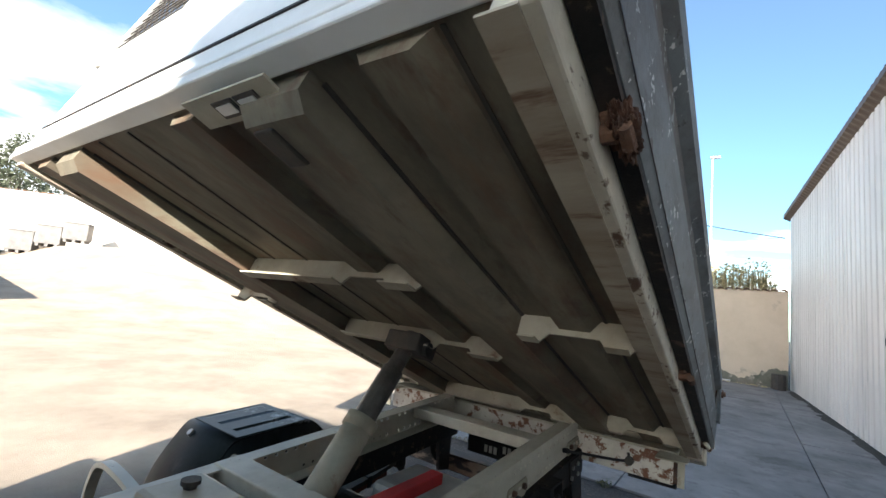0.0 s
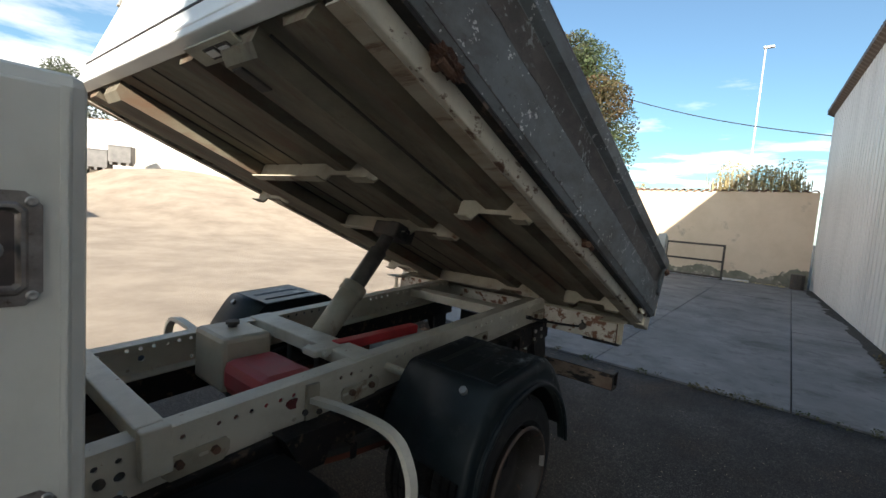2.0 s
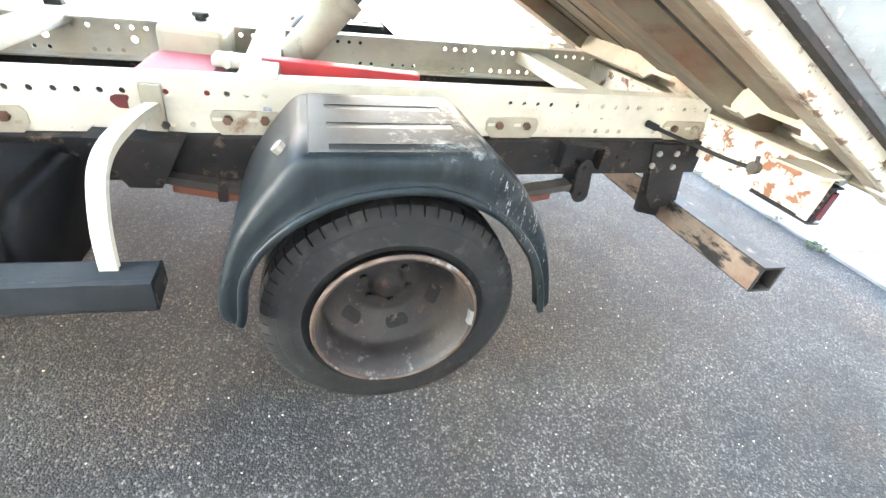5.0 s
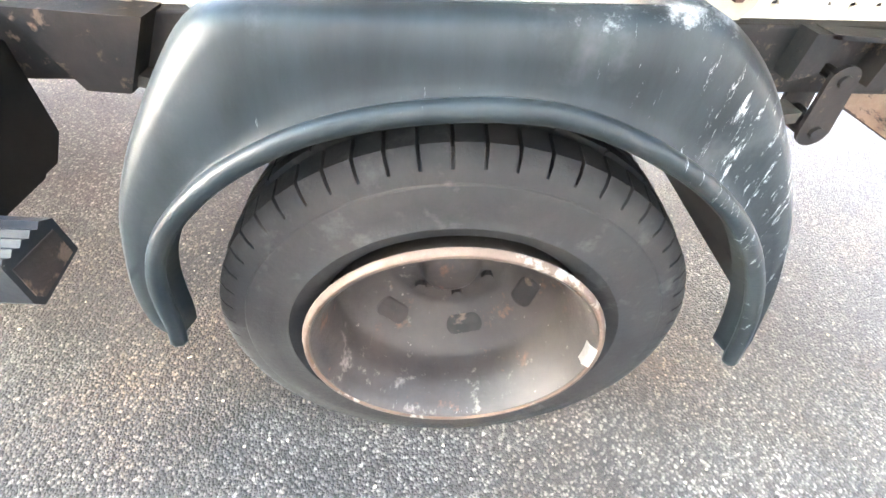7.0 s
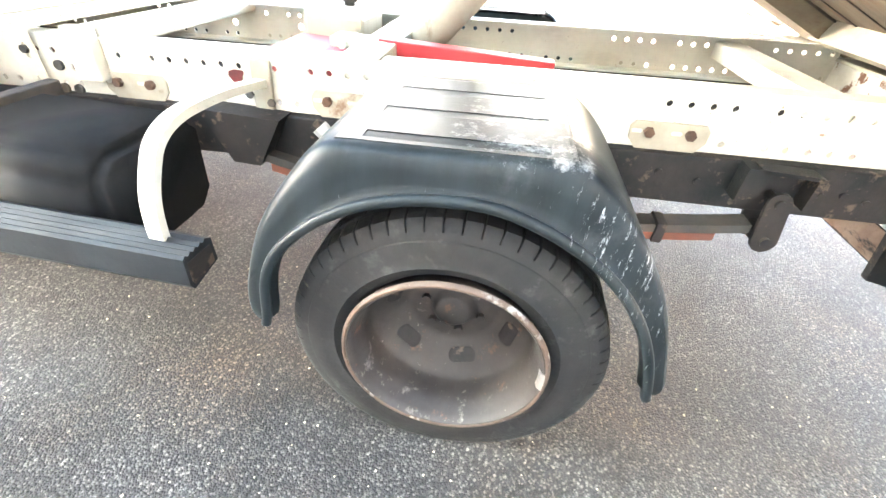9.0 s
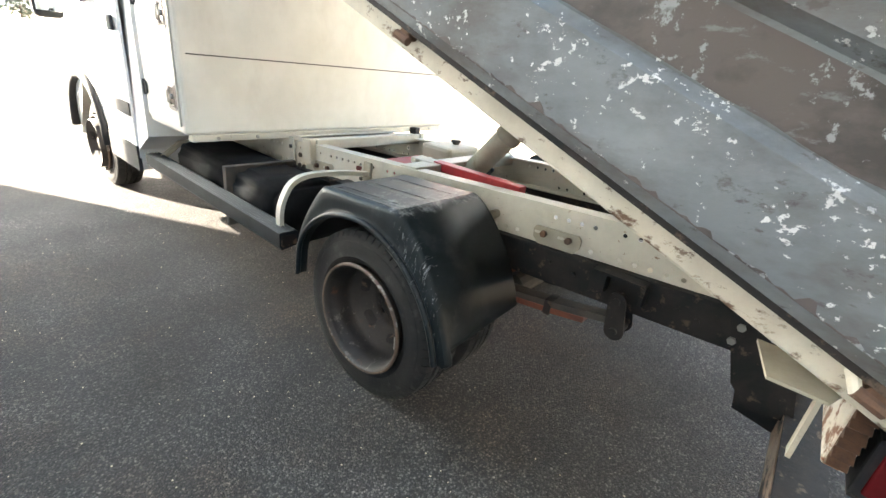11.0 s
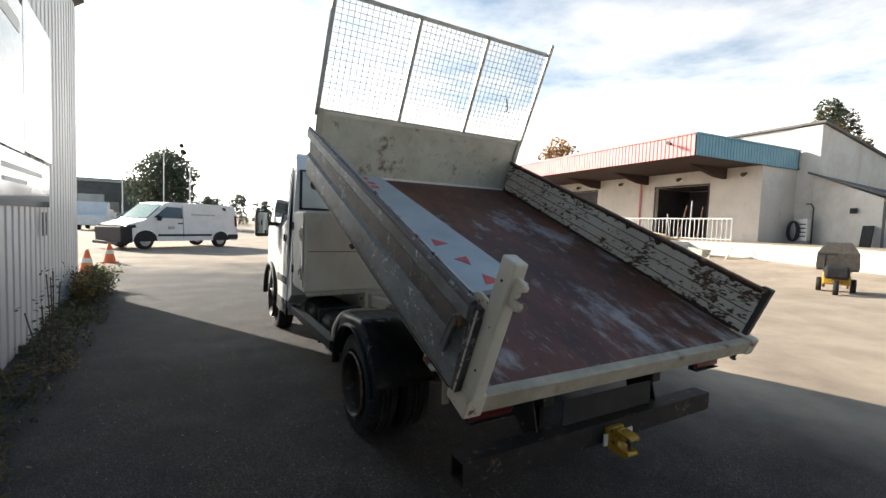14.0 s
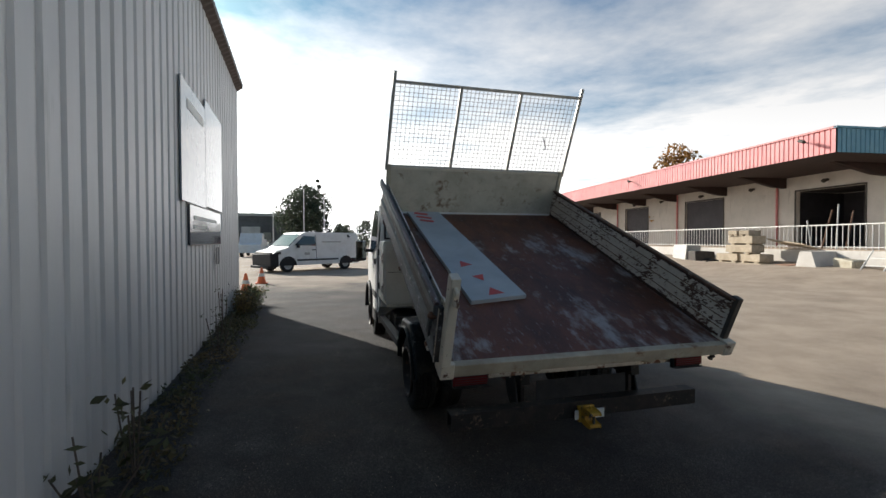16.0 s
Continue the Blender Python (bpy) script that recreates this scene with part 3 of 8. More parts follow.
def single(name, bm, material, label, category, group="", kind="", smooth=False):
    return tagged(part(name, bm, material, None, "", smooth), label, category, group, kind)


def B():
    return bmesh.new()


def box(bm, x0, x1, y0, y1, z0, z1, bevel=0.0, m=None):
    r = bmesh.ops.create_cube(bm, size=1.0)
    vs = r["verts"]
    for v in vs:
        v.co = Vector(((x0 + x1) / 2 + v.co.x * (x1 - x0), (y0 + y1) / 2 + v.co.y * (y1 - y0), (z0 + z1) / 2 + v.co.z * (z1 - z0)))
    if bevel:
        es = list({e for v in vs for e in v.link_edges})
        g = bmesh.ops.bevel(bm, geom=es, offset=bevel, segments=2, profile=0.5, affect="EDGES")
        vs = list({v for f in g["faces"] for v in f.verts} | {v for v in vs if v.is_valid})
    if m is not None:
        for v in vs:
            v.co = m @ v.co
    return vs


def rod(bm, p0, p1, r, seg=10, r1=None, caps=True):
    p0, p1 = Vector(p0), Vector(p1)
    d = p1 - p0
    q = d.to_track_quat("Z", "Y").to_matrix()
    r1 = r if r1 is None else r1
    rings = []
    for p, rr in ((p0, r), (p1, r1)):
        rings.append([bm.verts.new(p + q @ Vector((rr * math.cos(2 * math.pi * i / seg), rr * math.sin(2 * math.pi * i / seg), 0))) for i in range(seg)])
    for i in range(seg):
        j = (i + 1) % seg
        bm.faces.new((rings[0][i], rings[0][j], rings[1][j], rings[1][i]))
    if caps:
        bm.faces.new(rings[0][::-1])
        bm.faces.new(rings[1])


def tube(bm, pts, r, seg=8, flat=None):
    """A bent bar through points; flat=(a, b): a flat section of those half sizes in place of a round one."""
    pts = [Vector(p) for p in pts]
    rings = []
    side0 = None
    for i, p in enumerate(pts):
        d = (pts[min(i + 1, len(pts) - 1)] - pts[max(i - 1, 0)]).normalized()
        if side0 is None:
            ref = Vector((0, 1, 0)) if abs(d.y) < 0.9 else Vector((0, 0, 1))
            a = d.cross(ref).normalized()
        else:
            a = (side0 - d * side0.dot(d)).normalized()
        side0 = a
        b = d.cross(a).normalized()
        if flat:
            rings.append([bm.verts.new(p + a * sx * flat[0] + b * sy * flat[1]) for sx, sy in ((-1, -1), (1, -1), (1, 1), (-1, 1))])
        else:
            rings.append([bm.verts.new(p + a * r * math.cos(2 * math.pi * k / seg) + b * r * math.sin(2 * math.pi * k / seg)) for k in range(seg)])
    for r0, r1 in zip(rings, rings[1:]):
        k = len(r0)
        for i in range(k):
            bm.faces.new((r0[i], r0[(i + 1) % k], r1[(i + 1) % k], r1[i]))
    bm.faces.new(rings[0][::-1])
    bm.faces.new(rings[-1])


def prism(bm, poly, lo, hi, axis="x"):
    """A polygon of two coordinates, drawn out along the third axis."""
    def at(a, b, h):
        return {"x": (h, a, b), "y": (a, h, b), "z": (a, b, h)}[axis]
    v0 = [bm.verts.new(at(a, b, lo)) for a, b in poly]
    v1 = [bm.verts.new(at(a, b, hi)) for a, b in poly]
    bm.faces.new(v0)
    bm.faces.new(v1[::-1])
    for i in range(len(poly)):
        j = (i + 1) % len(poly)
        bm.faces.new((v0[i], v0[j], v1[j], v1[i]))
    return v0 + v1


def lathe(bm, prof, seg=48, centre=(0, 0, 0), axis="x", close=False):
    """A profile of (height along the axis, radius) turned round the axis."""
    rings = []
    c = Vector(centre)
    for h, r in prof:
        ring = []
        for i in range(seg):
            a = 2 * math.pi * i / seg
            p = (h, r * math.cos(a), r * math.sin(a)) if axis == "x" else (r * math.cos(a), r * math.sin(a), h)
            ring.append(bm.verts.new(c + Vector(p)))
        rings.append(ring)
    pairs = list(zip(rings, rings[1:])) + ([(rings[-1], rings[0])] if close else [])
    for r0, r1 in pairs:
        for i in range(seg):
            bm.faces.new((r0[i], r0[(i + 1) % seg], r1[(i + 1) % seg], r1[i]))
    return rings


def ngon(bm, pts):
    return bm.faces.new([bm.verts.new(p) for p in pts])

# ---- ground and buildings ----


def ramp01(v, a, b):
    s = min(1.0, max(0.0, (v - a) / (b - a)))
    return s * s * (3 - 2 * s)


def ground_z(x, y):
    """The yard is level round the truck and climbs to the east beside the loading platform."""
    rise = 1.05 * ramp01(x, 9, 29)
    if y > -1.0:
        return min(rise, 1.0) if x > 15 else rise * ramp01(-y, -3.0, 2.0)
    return rise * (1.0 + 1.65 * ramp01(-y, 2.5, 7.5))


gb = B()
gx = [-160, -60, -20, -8, -4, 0, 4, 8, 10, 12, 14, 16, 18, 20, 22, 24, 26, 28, 30, 34, 40, 60, 110, 260]
gy = [-160, -60, -30, -20, -16, -12, -9, -6, -4, -2.6, -1.4, -0.6, 1, 3, 6, 10, 16, 24, 40, 70, 150, 400]
gv = [[gb.verts.new((x, y, ground_z(x, y))) for y in gy] for x in gx]
for i in range(len(gx) - 1):
    for j in range(len(gy) - 1):
        gb.faces.new((gv[i][j], gv[i + 1][j], gv[i + 1][j + 1], gv[i][j + 1]))
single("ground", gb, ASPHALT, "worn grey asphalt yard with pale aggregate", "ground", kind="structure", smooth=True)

# concrete apron behind the truck: slabs with joints
slab_rows = [(-6.6, -2.84, (-2.95, -1.87, -0.30, 2.4)), (-10.4, -6.6, (-2.72, -1.87, -0.30, 2.4)), (-13.9, -10.4, (-2.45, -1.87, -0.30, 2.4))]
pav = thing("pavement", "stained grey concrete slabs with dark joints", "pavement")
pav["kind"] = "structure"
for y0, y1, xs_ in slab_rows:
    for x0, x1 in zip(xs_, xs_[1:]):
        b = B()
        box(b, x0 + 0.005, x1 - 0.005, y0 + 0.005, y1 - 0.005, -0.05, 0.020 + 0.004 * math.sin(x0 * 5 + y0), 0.006)
        part("concrete_slab", b, CONCRETE, pav)

# west building: ribbed sheet wall, eave, roof
WA, WM, WB_ = Vector((-2.265, -14.3, 0)), Vector((-3.145, -1.0, 0)), Vector((-3.70, 7.40, 0))
WL1, WL2 = (WM - WA).length, (WB_ - WM).length
WLEN = WL1 + WL2


def wall_pt(s, out, z):
    """A point by its way along the hall's wall, its distance out from it and its height."""
    d1, d2 = (WM - WA).normalized(), (WB_ - WM).normalized()
    f = ramp01(s, WL1 - 2.5, WL1 + 2.5)
    d = d1.lerp(d2, f).normalized()
    p = WA + d1 * s if s < WL1 else WM + d2 * (s - WL1)
    return (p.x + d.y * out, p.y - d.x * out, z)


HW0, HW1 = 4.92, 5.16
b = B()
PER = 0.25
cols = []
s = 0.0
while s < WLEN - 1e-3:
    for ds, o in ((0.0, 0.0), (0.165, 0.0), (0.182, -0.024), (0.233, -0.024)):
        if s + ds <= WLEN:
            cols.append((s + ds, o))
    s += PER
cols.append((WLEN, 0.0))
prev = None
for s, o in cols:
    zt = HW0 + (HW1 - HW0) * s / WLEN
    cur = (b.verts.new(wall_pt(s, o, -0.02)), b.verts.new(wall_pt(s, o, zt)))
    if prev:
        b.faces.new((prev[0], cur[0], cur[1], prev[1]))
    prev = cur
# the inner face gives the wall its thickness
for s0, s1 in ((0, WL1), (WL1, WLEN)):
    q = [b.verts.new(wall_pt(s_, o, z)) for s_ in (s0, s1) for o in (-0.04, -0.26) for z in (-0.02, 4.7)]
    for f in ((0, 1, 3, 2), (4, 6, 7, 5), (0, 4, 5, 1), (2, 3, 7, 6), (1, 5, 7, 3), (0, 2, 6, 4)):
        b.faces.new([q[k] for k in f])
wall_w = single("wall_west", b, SHEET, "white ribbed sheet-metal wall with dirt at its foot", "wall", kind="structure")
# dark metal eave over the wall, with a corrugated edge
b = B()
n = int(WLEN / 0.09)
prev = None
for i in range(n + 1):
    s = -0.3 + (WLEN + 0.3) * i / n
    zt = HW0 + (HW1 - HW0) * s / WLEN
    k = 0.02 * (i % 2)
    ring = [b.verts.new(wall_pt(s, o, zt + z)) for o, z in ((0.13, -0.05 + k), (0.13, 0.05 + k), (-1.2, 0.50 + k), (-1.2, 0.40), (-0.02, -0.02), (-0.02, -0.14))]
    if prev:
        for q in range(6):
            b.faces.new((prev[q], prev[(q + 1) % 6], ring[(q + 1) % 6], ring[q]))
    prev = ring
single("eave", b, EAVE, "dark brown metal eave with corrugated edge", "roof edge", kind="structure")
b = B()
r0 = [b.verts.new(wall_pt(s, o, z)) for s, o, z in ((0, -1.15, HW0 + 0.44), (WL1, -1.15, HW0 + (HW1 - HW0) * WL1 / WLEN + 0.44), (WLEN, -1.15, HW1 + 0.44), (WLEN, -9, HW1 + 2.0), (0, -9, HW0 + 2.0))]
b.faces.new(r0)
r1 = [b.verts.new(wall_pt(s, o, z)) for s, o, z in ((WLEN, -0.26, 0), (WLEN, -0.26, HW1), (WLEN, -9, HW1 + 1.95), (WLEN, -9, 0))]
b.faces.new(r1)
r2 = [b.verts.new(wall_pt(s, o, z)) for s, o, z in ((0, -0.26, 0), (0, -0.26, HW0), (0, -9, HW0 + 1.95), (0, -9, 0))]
b.faces.new(r2)
single("roof_west", b, SLATE, "grey sheet roof and gable ends of the hall", "roof", kind="structure")
# dark joint cover strip high on the wall and small fittings
for s, z, w, h in ((9.2, 2.2, 0.02, 0.09), (10.4, 1.35, 0.03, 0.10), (7.6, 1.5, 0.02, 0.05), (12.2, 0.9, 0.02, 0.05)):
    b = B()
    vs = box(b, -w, w, 0, 0.03, z - h, z + h, 0.004)
    for v in b.verts:
        v.co = Vector(wall_pt(s + v.co.x, v.co.y, v.co.z))
    single("wall_bracket", b, BLACKPL, "small dark bracket screwed to the sheet wall", "bracket", "wall brackets")
# glossy sign boards on the wall
sign = thing("wall_sign", "glossy printed sign boards bolted to the sheet wall", "sign")
SGN = mat("glossy_print", (0.14, 0.18, 0.21), (0.26, 0.27, 0.27), rough=0.06, spec=0.55, scale=0.9, mixpos=(0.4, 0.6), c3=(0.10, 0.13, 0.17), s3=1.3, p3=(0.55, 0.62), bump=0.02)
SGN2 = mat("dark_glossy_print", (0.06, 0.065, 0.07), (0.13, 0.13, 0.125), rough=0.06, scale=1.2, bump=0.02)
for nm, s0, s1, z0, z1, mm in (("upper_board", 16.10, 17.55, 1.99, 3.45, SGN), ("upper_board", 17.565, 19.05, 2.02, 3.60, SGN), ("lower_board", 16.50, 18.85, 1.46, 1.975, SGN2)):
    b = B()
    box(b, s0, s1, 0.012, 0.035, z0, z1, 0.004)
    for v in b.verts:
        v.co = Vector(wall_pt(v.co.x, v.co.y, v.co.z))
    part(nm, b, mm, sign)
for z, s0, s1, hh in ((3.2, 16.4, 17.4, 0.12), (1.82, 16.7, 18.4, 0.05), (1.70, 16.7, 17.6, 0.04), (1.26, 18.35, 18.44, 0.28), (1.26, 18.56, 18.64, 0.28)):
    b = B()
    box(b, s0, s1, 0.036, 0.039, z - hh / 2, z + hh / 2)
    for v in b.verts:
        v.co = Vector(wall_pt(v.co.x, v.co.y, v.co.z))
    part("print_bar", b, PLATE if z > 1.5 else BLACKST, sign, "plain bar of print")

# yard wall: stucco with a stained plinth and clay coping tiles
WALLPTS = [((-2.20, -14.04), 2.66, 0.0), ((4.0, -14.04), 2.60, 0.0), ((20.0, -12.4), 3.95, 1.0), ((31.5, -8.2), 5.55, 2.6), ((38.0, 2.0), 5.2, 1.6)]
for k, ((p, zt0, zb0), (q, zt1, zb1)) in enumerate(zip(WALLPTS, WALLPTS[1:])):
    d = (Vector(q) - Vector(p)).normalized()
    nrm = Vector((-d.y, d.x))
    b = B()
    for zlo, zhi, th in (((zb0 - 0.4, zb1 - 0.4), (zt0, zt1), 0.11),):
        vs = []
        for (pt, lo, hi) in ((Vector(p), zlo[0], zhi[0]), (Vector(q), zlo[1], zhi[1])):
            for sgn in (-1, 1):
                for z in (lo, hi):
                    vs.append(b.verts.new((pt.x + nrm.x * th * sgn, pt.y + nrm.y * th * sgn, z)))
        for f in ((0, 1, 3, 2), (4, 6, 7, 5), (0, 4, 5, 1), (2, 3, 7, 6), (1, 5, 7, 3), (0, 2, 6, 4)):
            b.faces.new([vs[i] for i in f])
    yard = single("wall_south", b, STUCCO if k == 0 else WHITEWALL, "ochre stucco yard wall under clay coping tiles" if k == 0 else "whitewashed yard wall climbing with the ground", "wall", kind="structure")
    L = (Vector(q) - Vector(p)).length
    if k == 0:
        b = B()
        cnt = 190
        prv = None
        for i in range(cnt + 1):
            f = i / cnt
            hh = 0.30 + 0.22 * noise.noise(Vector((i * 0.045, 0, 0))) + 0.09 * noise.noise(Vector((i * 0.31, 4, 0))) + 0.04 * noise.noise(Vector((i * 1.1, 8, 0))) + 0.22 * max(0.0, 1 - 9 * f)
            cur = [b.verts.new((p[0] + d.x * L * f, p[1] + 0.11 + o, z)) for o, z in ((0.012, -0.1), (0.005, hh))]
            if prv:
                b.faces.new((prv[0], cur[0], cur[1], prv[1]))
            prv = cur
        bmesh.ops.remove_doubles(b, verts=b.verts, dist=0.001)
        part("plinth_stain", b, STAINED, yard)
    tb = B()
    seg = 6
    prof = [(0.095 * math.cos(math.pi * i / seg), 0.075 * math.sin(math.pi * i / seg)) for i in range(seg + 1)]
    inn = [(0.08 * math.cos(math.pi * i / seg), 0.06 * math.sin(math.pi * i / seg)) for i in range(seg, -1, -1)]
    prism(tb, prof + inn, -0.19, 0.19, "y")
    bmesh.ops.recalc_face_normals(tb, faces=tb.faces)
    tme = bpy.data.meshes.new("coping_tile")
    tb.to_mesh(tme)
    tb.free()
    tme.materials.append(TILE)
    pitch = 0.21 if k == 0 else 0.42
    for i in range(int(L / pitch)):
        f = (i + 0.5) * pitch / L
        o = new("coping_tile", tme)
        o.parent = yard
        sc = 1.0 if k == 0 else 2.0
        o.matrix_basis = Matrix.Translation((p[0] + d.x * L * f, p[1] + d.y * L * f, zt0 + (zt1 - zt0) * f - 0.012)) @ Matrix.Rotation(math.atan2(d.y, d.x) + 0.05 * math.sin(i * 7.1), 4, "Z") @ Matrix.Diagonal((sc, 1, 1, 1))

# tubular barrier by the yard wall
gate = thing("barrier_gate", "low dark tubular steel barrier gate by the wall", "gate")
GX0, GX1, GY = -0.24, 2.65, -13.5
for z in (0.08, 0.55, 1.02):
    b = B(); rod(b, (GX0, GY, z), (GX1, GY, z), 0.028, 8); part("rail", b, DARKMET, gate)
for x in (GX0, GX1 - 0.05):
    b = B(); rod(b, (x, GY, 0.018), (x, GY, 1.05), 0.03, 8); part("upright", b, DARKMET, gate)
b = B(); rod(b, (1.27, GY, 0.08), (1.27, GY, 1.02), 0.022, 8); part("upright", b, DARKMET, gate)
b = B(); box(b, -0.9, 3.0, -13.85, -13.76, 0.018, 0.075, 0.01); single("kerb_rail", b, RAILW, "pale metal track bar along the wall foot", "rail")

# loading dock building
DC = Vector((17.6, 8.66, 0))
DF_, DS = Vector((0.105, 0.9945, 0)), Vector((0.9945, -0.105, 0))


def dock(s, o, z):
    p = DC + DF_ * s + DS * o
    return Vector((p.x, p.y, z))


def dbox(b, s0, s1, o0, o1, z0, z1, bevel=0.0):
    m = Matrix(((DS.x, DF_.x, 0, DC.x), (DS.y, DF_.y, 0, DC.y), (0, 0, 1, 0), (0, 0, 0, 1)))
    return box(b, o0, o1, s0, s1, z0, z1, bevel, m)


dockb = thing("warehouse", "white loading warehouse with a red and blue clad canopy", "building")
LN = 34.0
# wall with door openings: piers and lintels
b = B()
doors = [(2.86, 6.3, 4.15), (11.4, 14.95, 4.25), (19.5, 22.8, 4.25), (27.4, 30.8, 4.25)]
WO = 5.2
edges = [0.3] + [v for d in doors for v in d[:2]] + [LN]
for i in range(0, len(edges), 2):
    b = B(); dbox(b, edges[i], edges[i + 1], WO, WO + 0.25, 0, 5.0); part("wall_bay", b, DOCKWALL, dockb)
for d0, d1, zt in doors:
    b = B(); dbox(b, d0, d1, WO, WO + 0.25, zt, 5.0); part("lintel", b, DOCKWALL, dockb)
for k, (d0, d1, zt) in enumerate(doors):
    b = B()
    if k == 0:
        dbox(b, d0 - 0.5, d1 + 0.5, WO + 3.5, WO + 3.6, 1.0, zt)
        part("inner_wall", b, DARKDOOR, dockb)
        b = B(); dbox(b, d0 - 0.4, d0 - 0.3, WO + 0.25, WO + 3.5, 1.0, zt); part("inner_side", b, DARKDOOR, dockb)
        b = B(); dbox(b, d1 + 0.3, d1 + 0.4, WO + 0.25, WO + 3.5, 1.0, zt); part("inner_side", b, DARKDOOR, dockb)
        b = B(); dbox(b, d0 - 0.4, d1 + 0.4, WO + 0.25, WO + 3.5, zt + 0.02, zt + 0.1); part("inner_ceiling", b, DARKDOOR, dockb)
    else:
        dbox(b, d0, d1, WO + 0.12, WO + 0.16, 1.0, zt)
        rdoor = part("roller_door", b, DARKDOOR, dockb, "dark closed roller door")
        for i in range(14):
            b = B(); dbox(b, d0, d1, WO + 0.10, WO + 0.1185, 1.02 + i * (zt - 1.0) / 14, 1.0 + (i + 0.86) * (zt - 1.0) / 14); part("slat", b, DARKDOOR, rdoor)
    b = B()
    for q in ((d0 - 0.08, d0), (d1, d1 + 0.08)):
        dbox(b, q[0], q[1], WO - 0.03, WO, 1.05, zt)
    dbox(b, d0 - 0.08, d1 + 0.08, WO - 0.03, WO, zt, zt + 0.08)
    part("door_frame", b, DARKMET, dockb)
# end wall under the blue fascia and the gable behind
b = B(); dbox(b, 0.1, 0.3, WO, 8.2, 0, 4.95); part("end_wall", b, DOCKWALL, dockb)
b = B()
gp = [(8.2, 0), (8.2, 7.15), (24.0, 4.4), (24.0, 0)]
v0 = [b.verts.new(dock(-0.9, o, z)) for o, z in gp]
v1 = [b.verts.new(dock(-0.6, o, z)) for o, z in gp]
b.faces.new(v0); b.faces.new(v1[::-1])
for i in range(4):
    b.faces.new((v0[i], v0[(i + 1) % 4], v1[(i + 1) % 4], v1[i]))
part("gable_wall", b, WHITEWALL, dockb)
b = B()
v0 = [b.verts.new(dock(-1.05, o, z)) for o, z in ((8.0, 7.20), (8.0, 7.31), (24.3, 4.47), (24.3, 4.36))]
v1 = [b.verts.new(dock(20, o, z)) for o, z in ((8.0, 7.20), (8.0, 7.31), (24.3, 4.47), (24.3, 4.36))]
b.faces.new(v0); b.faces.new(v1[::-1])
for i in range(4):
    b.faces.new((v0[i], v0[(i + 1) % 4], v1[(i + 1) % 4], v1[i]))
part("roof", b, SLATE, dockb, "grey roof slope")
b = B(); dbox(b, -0.6, 20, 8.2, 8.4, 5.2, 7.15); part("upper_wall", b, WHITEWALL, dockb)
b = B(); dbox(b, -0.88, 0.32, 8.12, 8.38, 0, 7.12); part("corner_pier", b, WHITEWALL, dockb)
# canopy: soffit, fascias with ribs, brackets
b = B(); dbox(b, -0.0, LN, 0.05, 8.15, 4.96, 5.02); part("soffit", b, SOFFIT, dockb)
b = B(); dbox(b, 0.0, LN, 0.05, 8.15, 5.80, 5.86); part("canopy_roof", b, SLATE, dockb)


def ribbed(run, across, zlo, zhi):
    """One folded sheet with upright ribs along a fascia; across gives the place for (along, out)."""
    bm_ = B()
    last = None
    k_ = 0.0
    while k_ < run - 0.2:
        for ds_, o_ in ((0.0, 0.03), (0.17, 0.03), (0.185, 0.0), (0.205, 0.0)):
            now = (bm_.verts.new(across(k_ + ds_, o_, zlo)), bm_.verts.new(across(k_ + ds_, o_, zhi)))
            if last:
                bm_.faces.new((last[0], now[0], now[1], last[1]))
            last = now
        k_ += 0.22
    return bm_


b = ribbed(LN, lambda s_, o_, z_: dock(s_, -o_, z_), 4.93, 5.88)
part("red_fascia", b, CLADRED, dockb, "red ribbed metal fascia")
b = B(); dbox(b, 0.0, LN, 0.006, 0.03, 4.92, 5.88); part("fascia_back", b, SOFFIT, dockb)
b = B(); dbox(b, -0.06, LN, -0.08, 0.06, 5.88, 5.96); part("fascia_cap", b, CLADRED, dockb)
b = B(); dbox(b, -0.012, 0.012, 0.03, 8.0, 4.92, 5.86); part("fascia_back", b, SOFFIT, dockb)
b = ribbed(8.0, lambda s_, o_, z_: dock(-0.016 - o_, s_, z_), 4.93, 5.86)
part("blue_fascia", b, CLADBLUE, dockb, "blue ribbed metal fascia")
b = B(); dbox(b, -0.09, 0.05, -0.08, 8.0, 5.87, 5.95); part("fascia_cap", b, CLADBLUE, dockb)
for s in (2.0, 7.0, 11.2, 15.9, 19.9, 24.5, 29.0):
    b = B()
    v0 = [b.verts.new(dock(s - 0.12, o, z)) for o, z in ((2.2, 4.96), (WO, 4.96), (WO, 4.40), (4.4, 4.46))]
    v1 = [b.verts.new(dock(s + 0.12, o, z)) for o, z in ((2.2, 4.96), (WO, 4.96), (WO, 4.40), (4.4, 4.46))]
    b.faces.new(v0); b.faces.new(v1[::-1])
    for i in range(4):
        b.faces.new((v0[i], v0[(i + 1) % 4], v1[(i + 1) % 4], v1[i]))
    part("bracket", b, SOFFIT, dockb)
for s in (7.4, 15.8, 24.1):
    b = B(); rod(b, dock(s, WO - 0.08, 1.1), dock(s, WO - 0.08, 4.9), 0.06, 8); part("downpipe", b, CLADRED, dockb, "red painted downpipe")
for s in (0.9, 4.6, 9.0, 13.2, 17.5, 21.2):
    b = B(); rod(b, dock(s, WO - 0.02, 4.6), dock(s, WO - 0.22, 4.56), 0.07, 8); rod(b, dock(s, WO - 0.22, 4.56), dock(s, WO - 0.30, 4.5), 0.11, 8); part("wall_lamp", b, DARKMET, dockb)
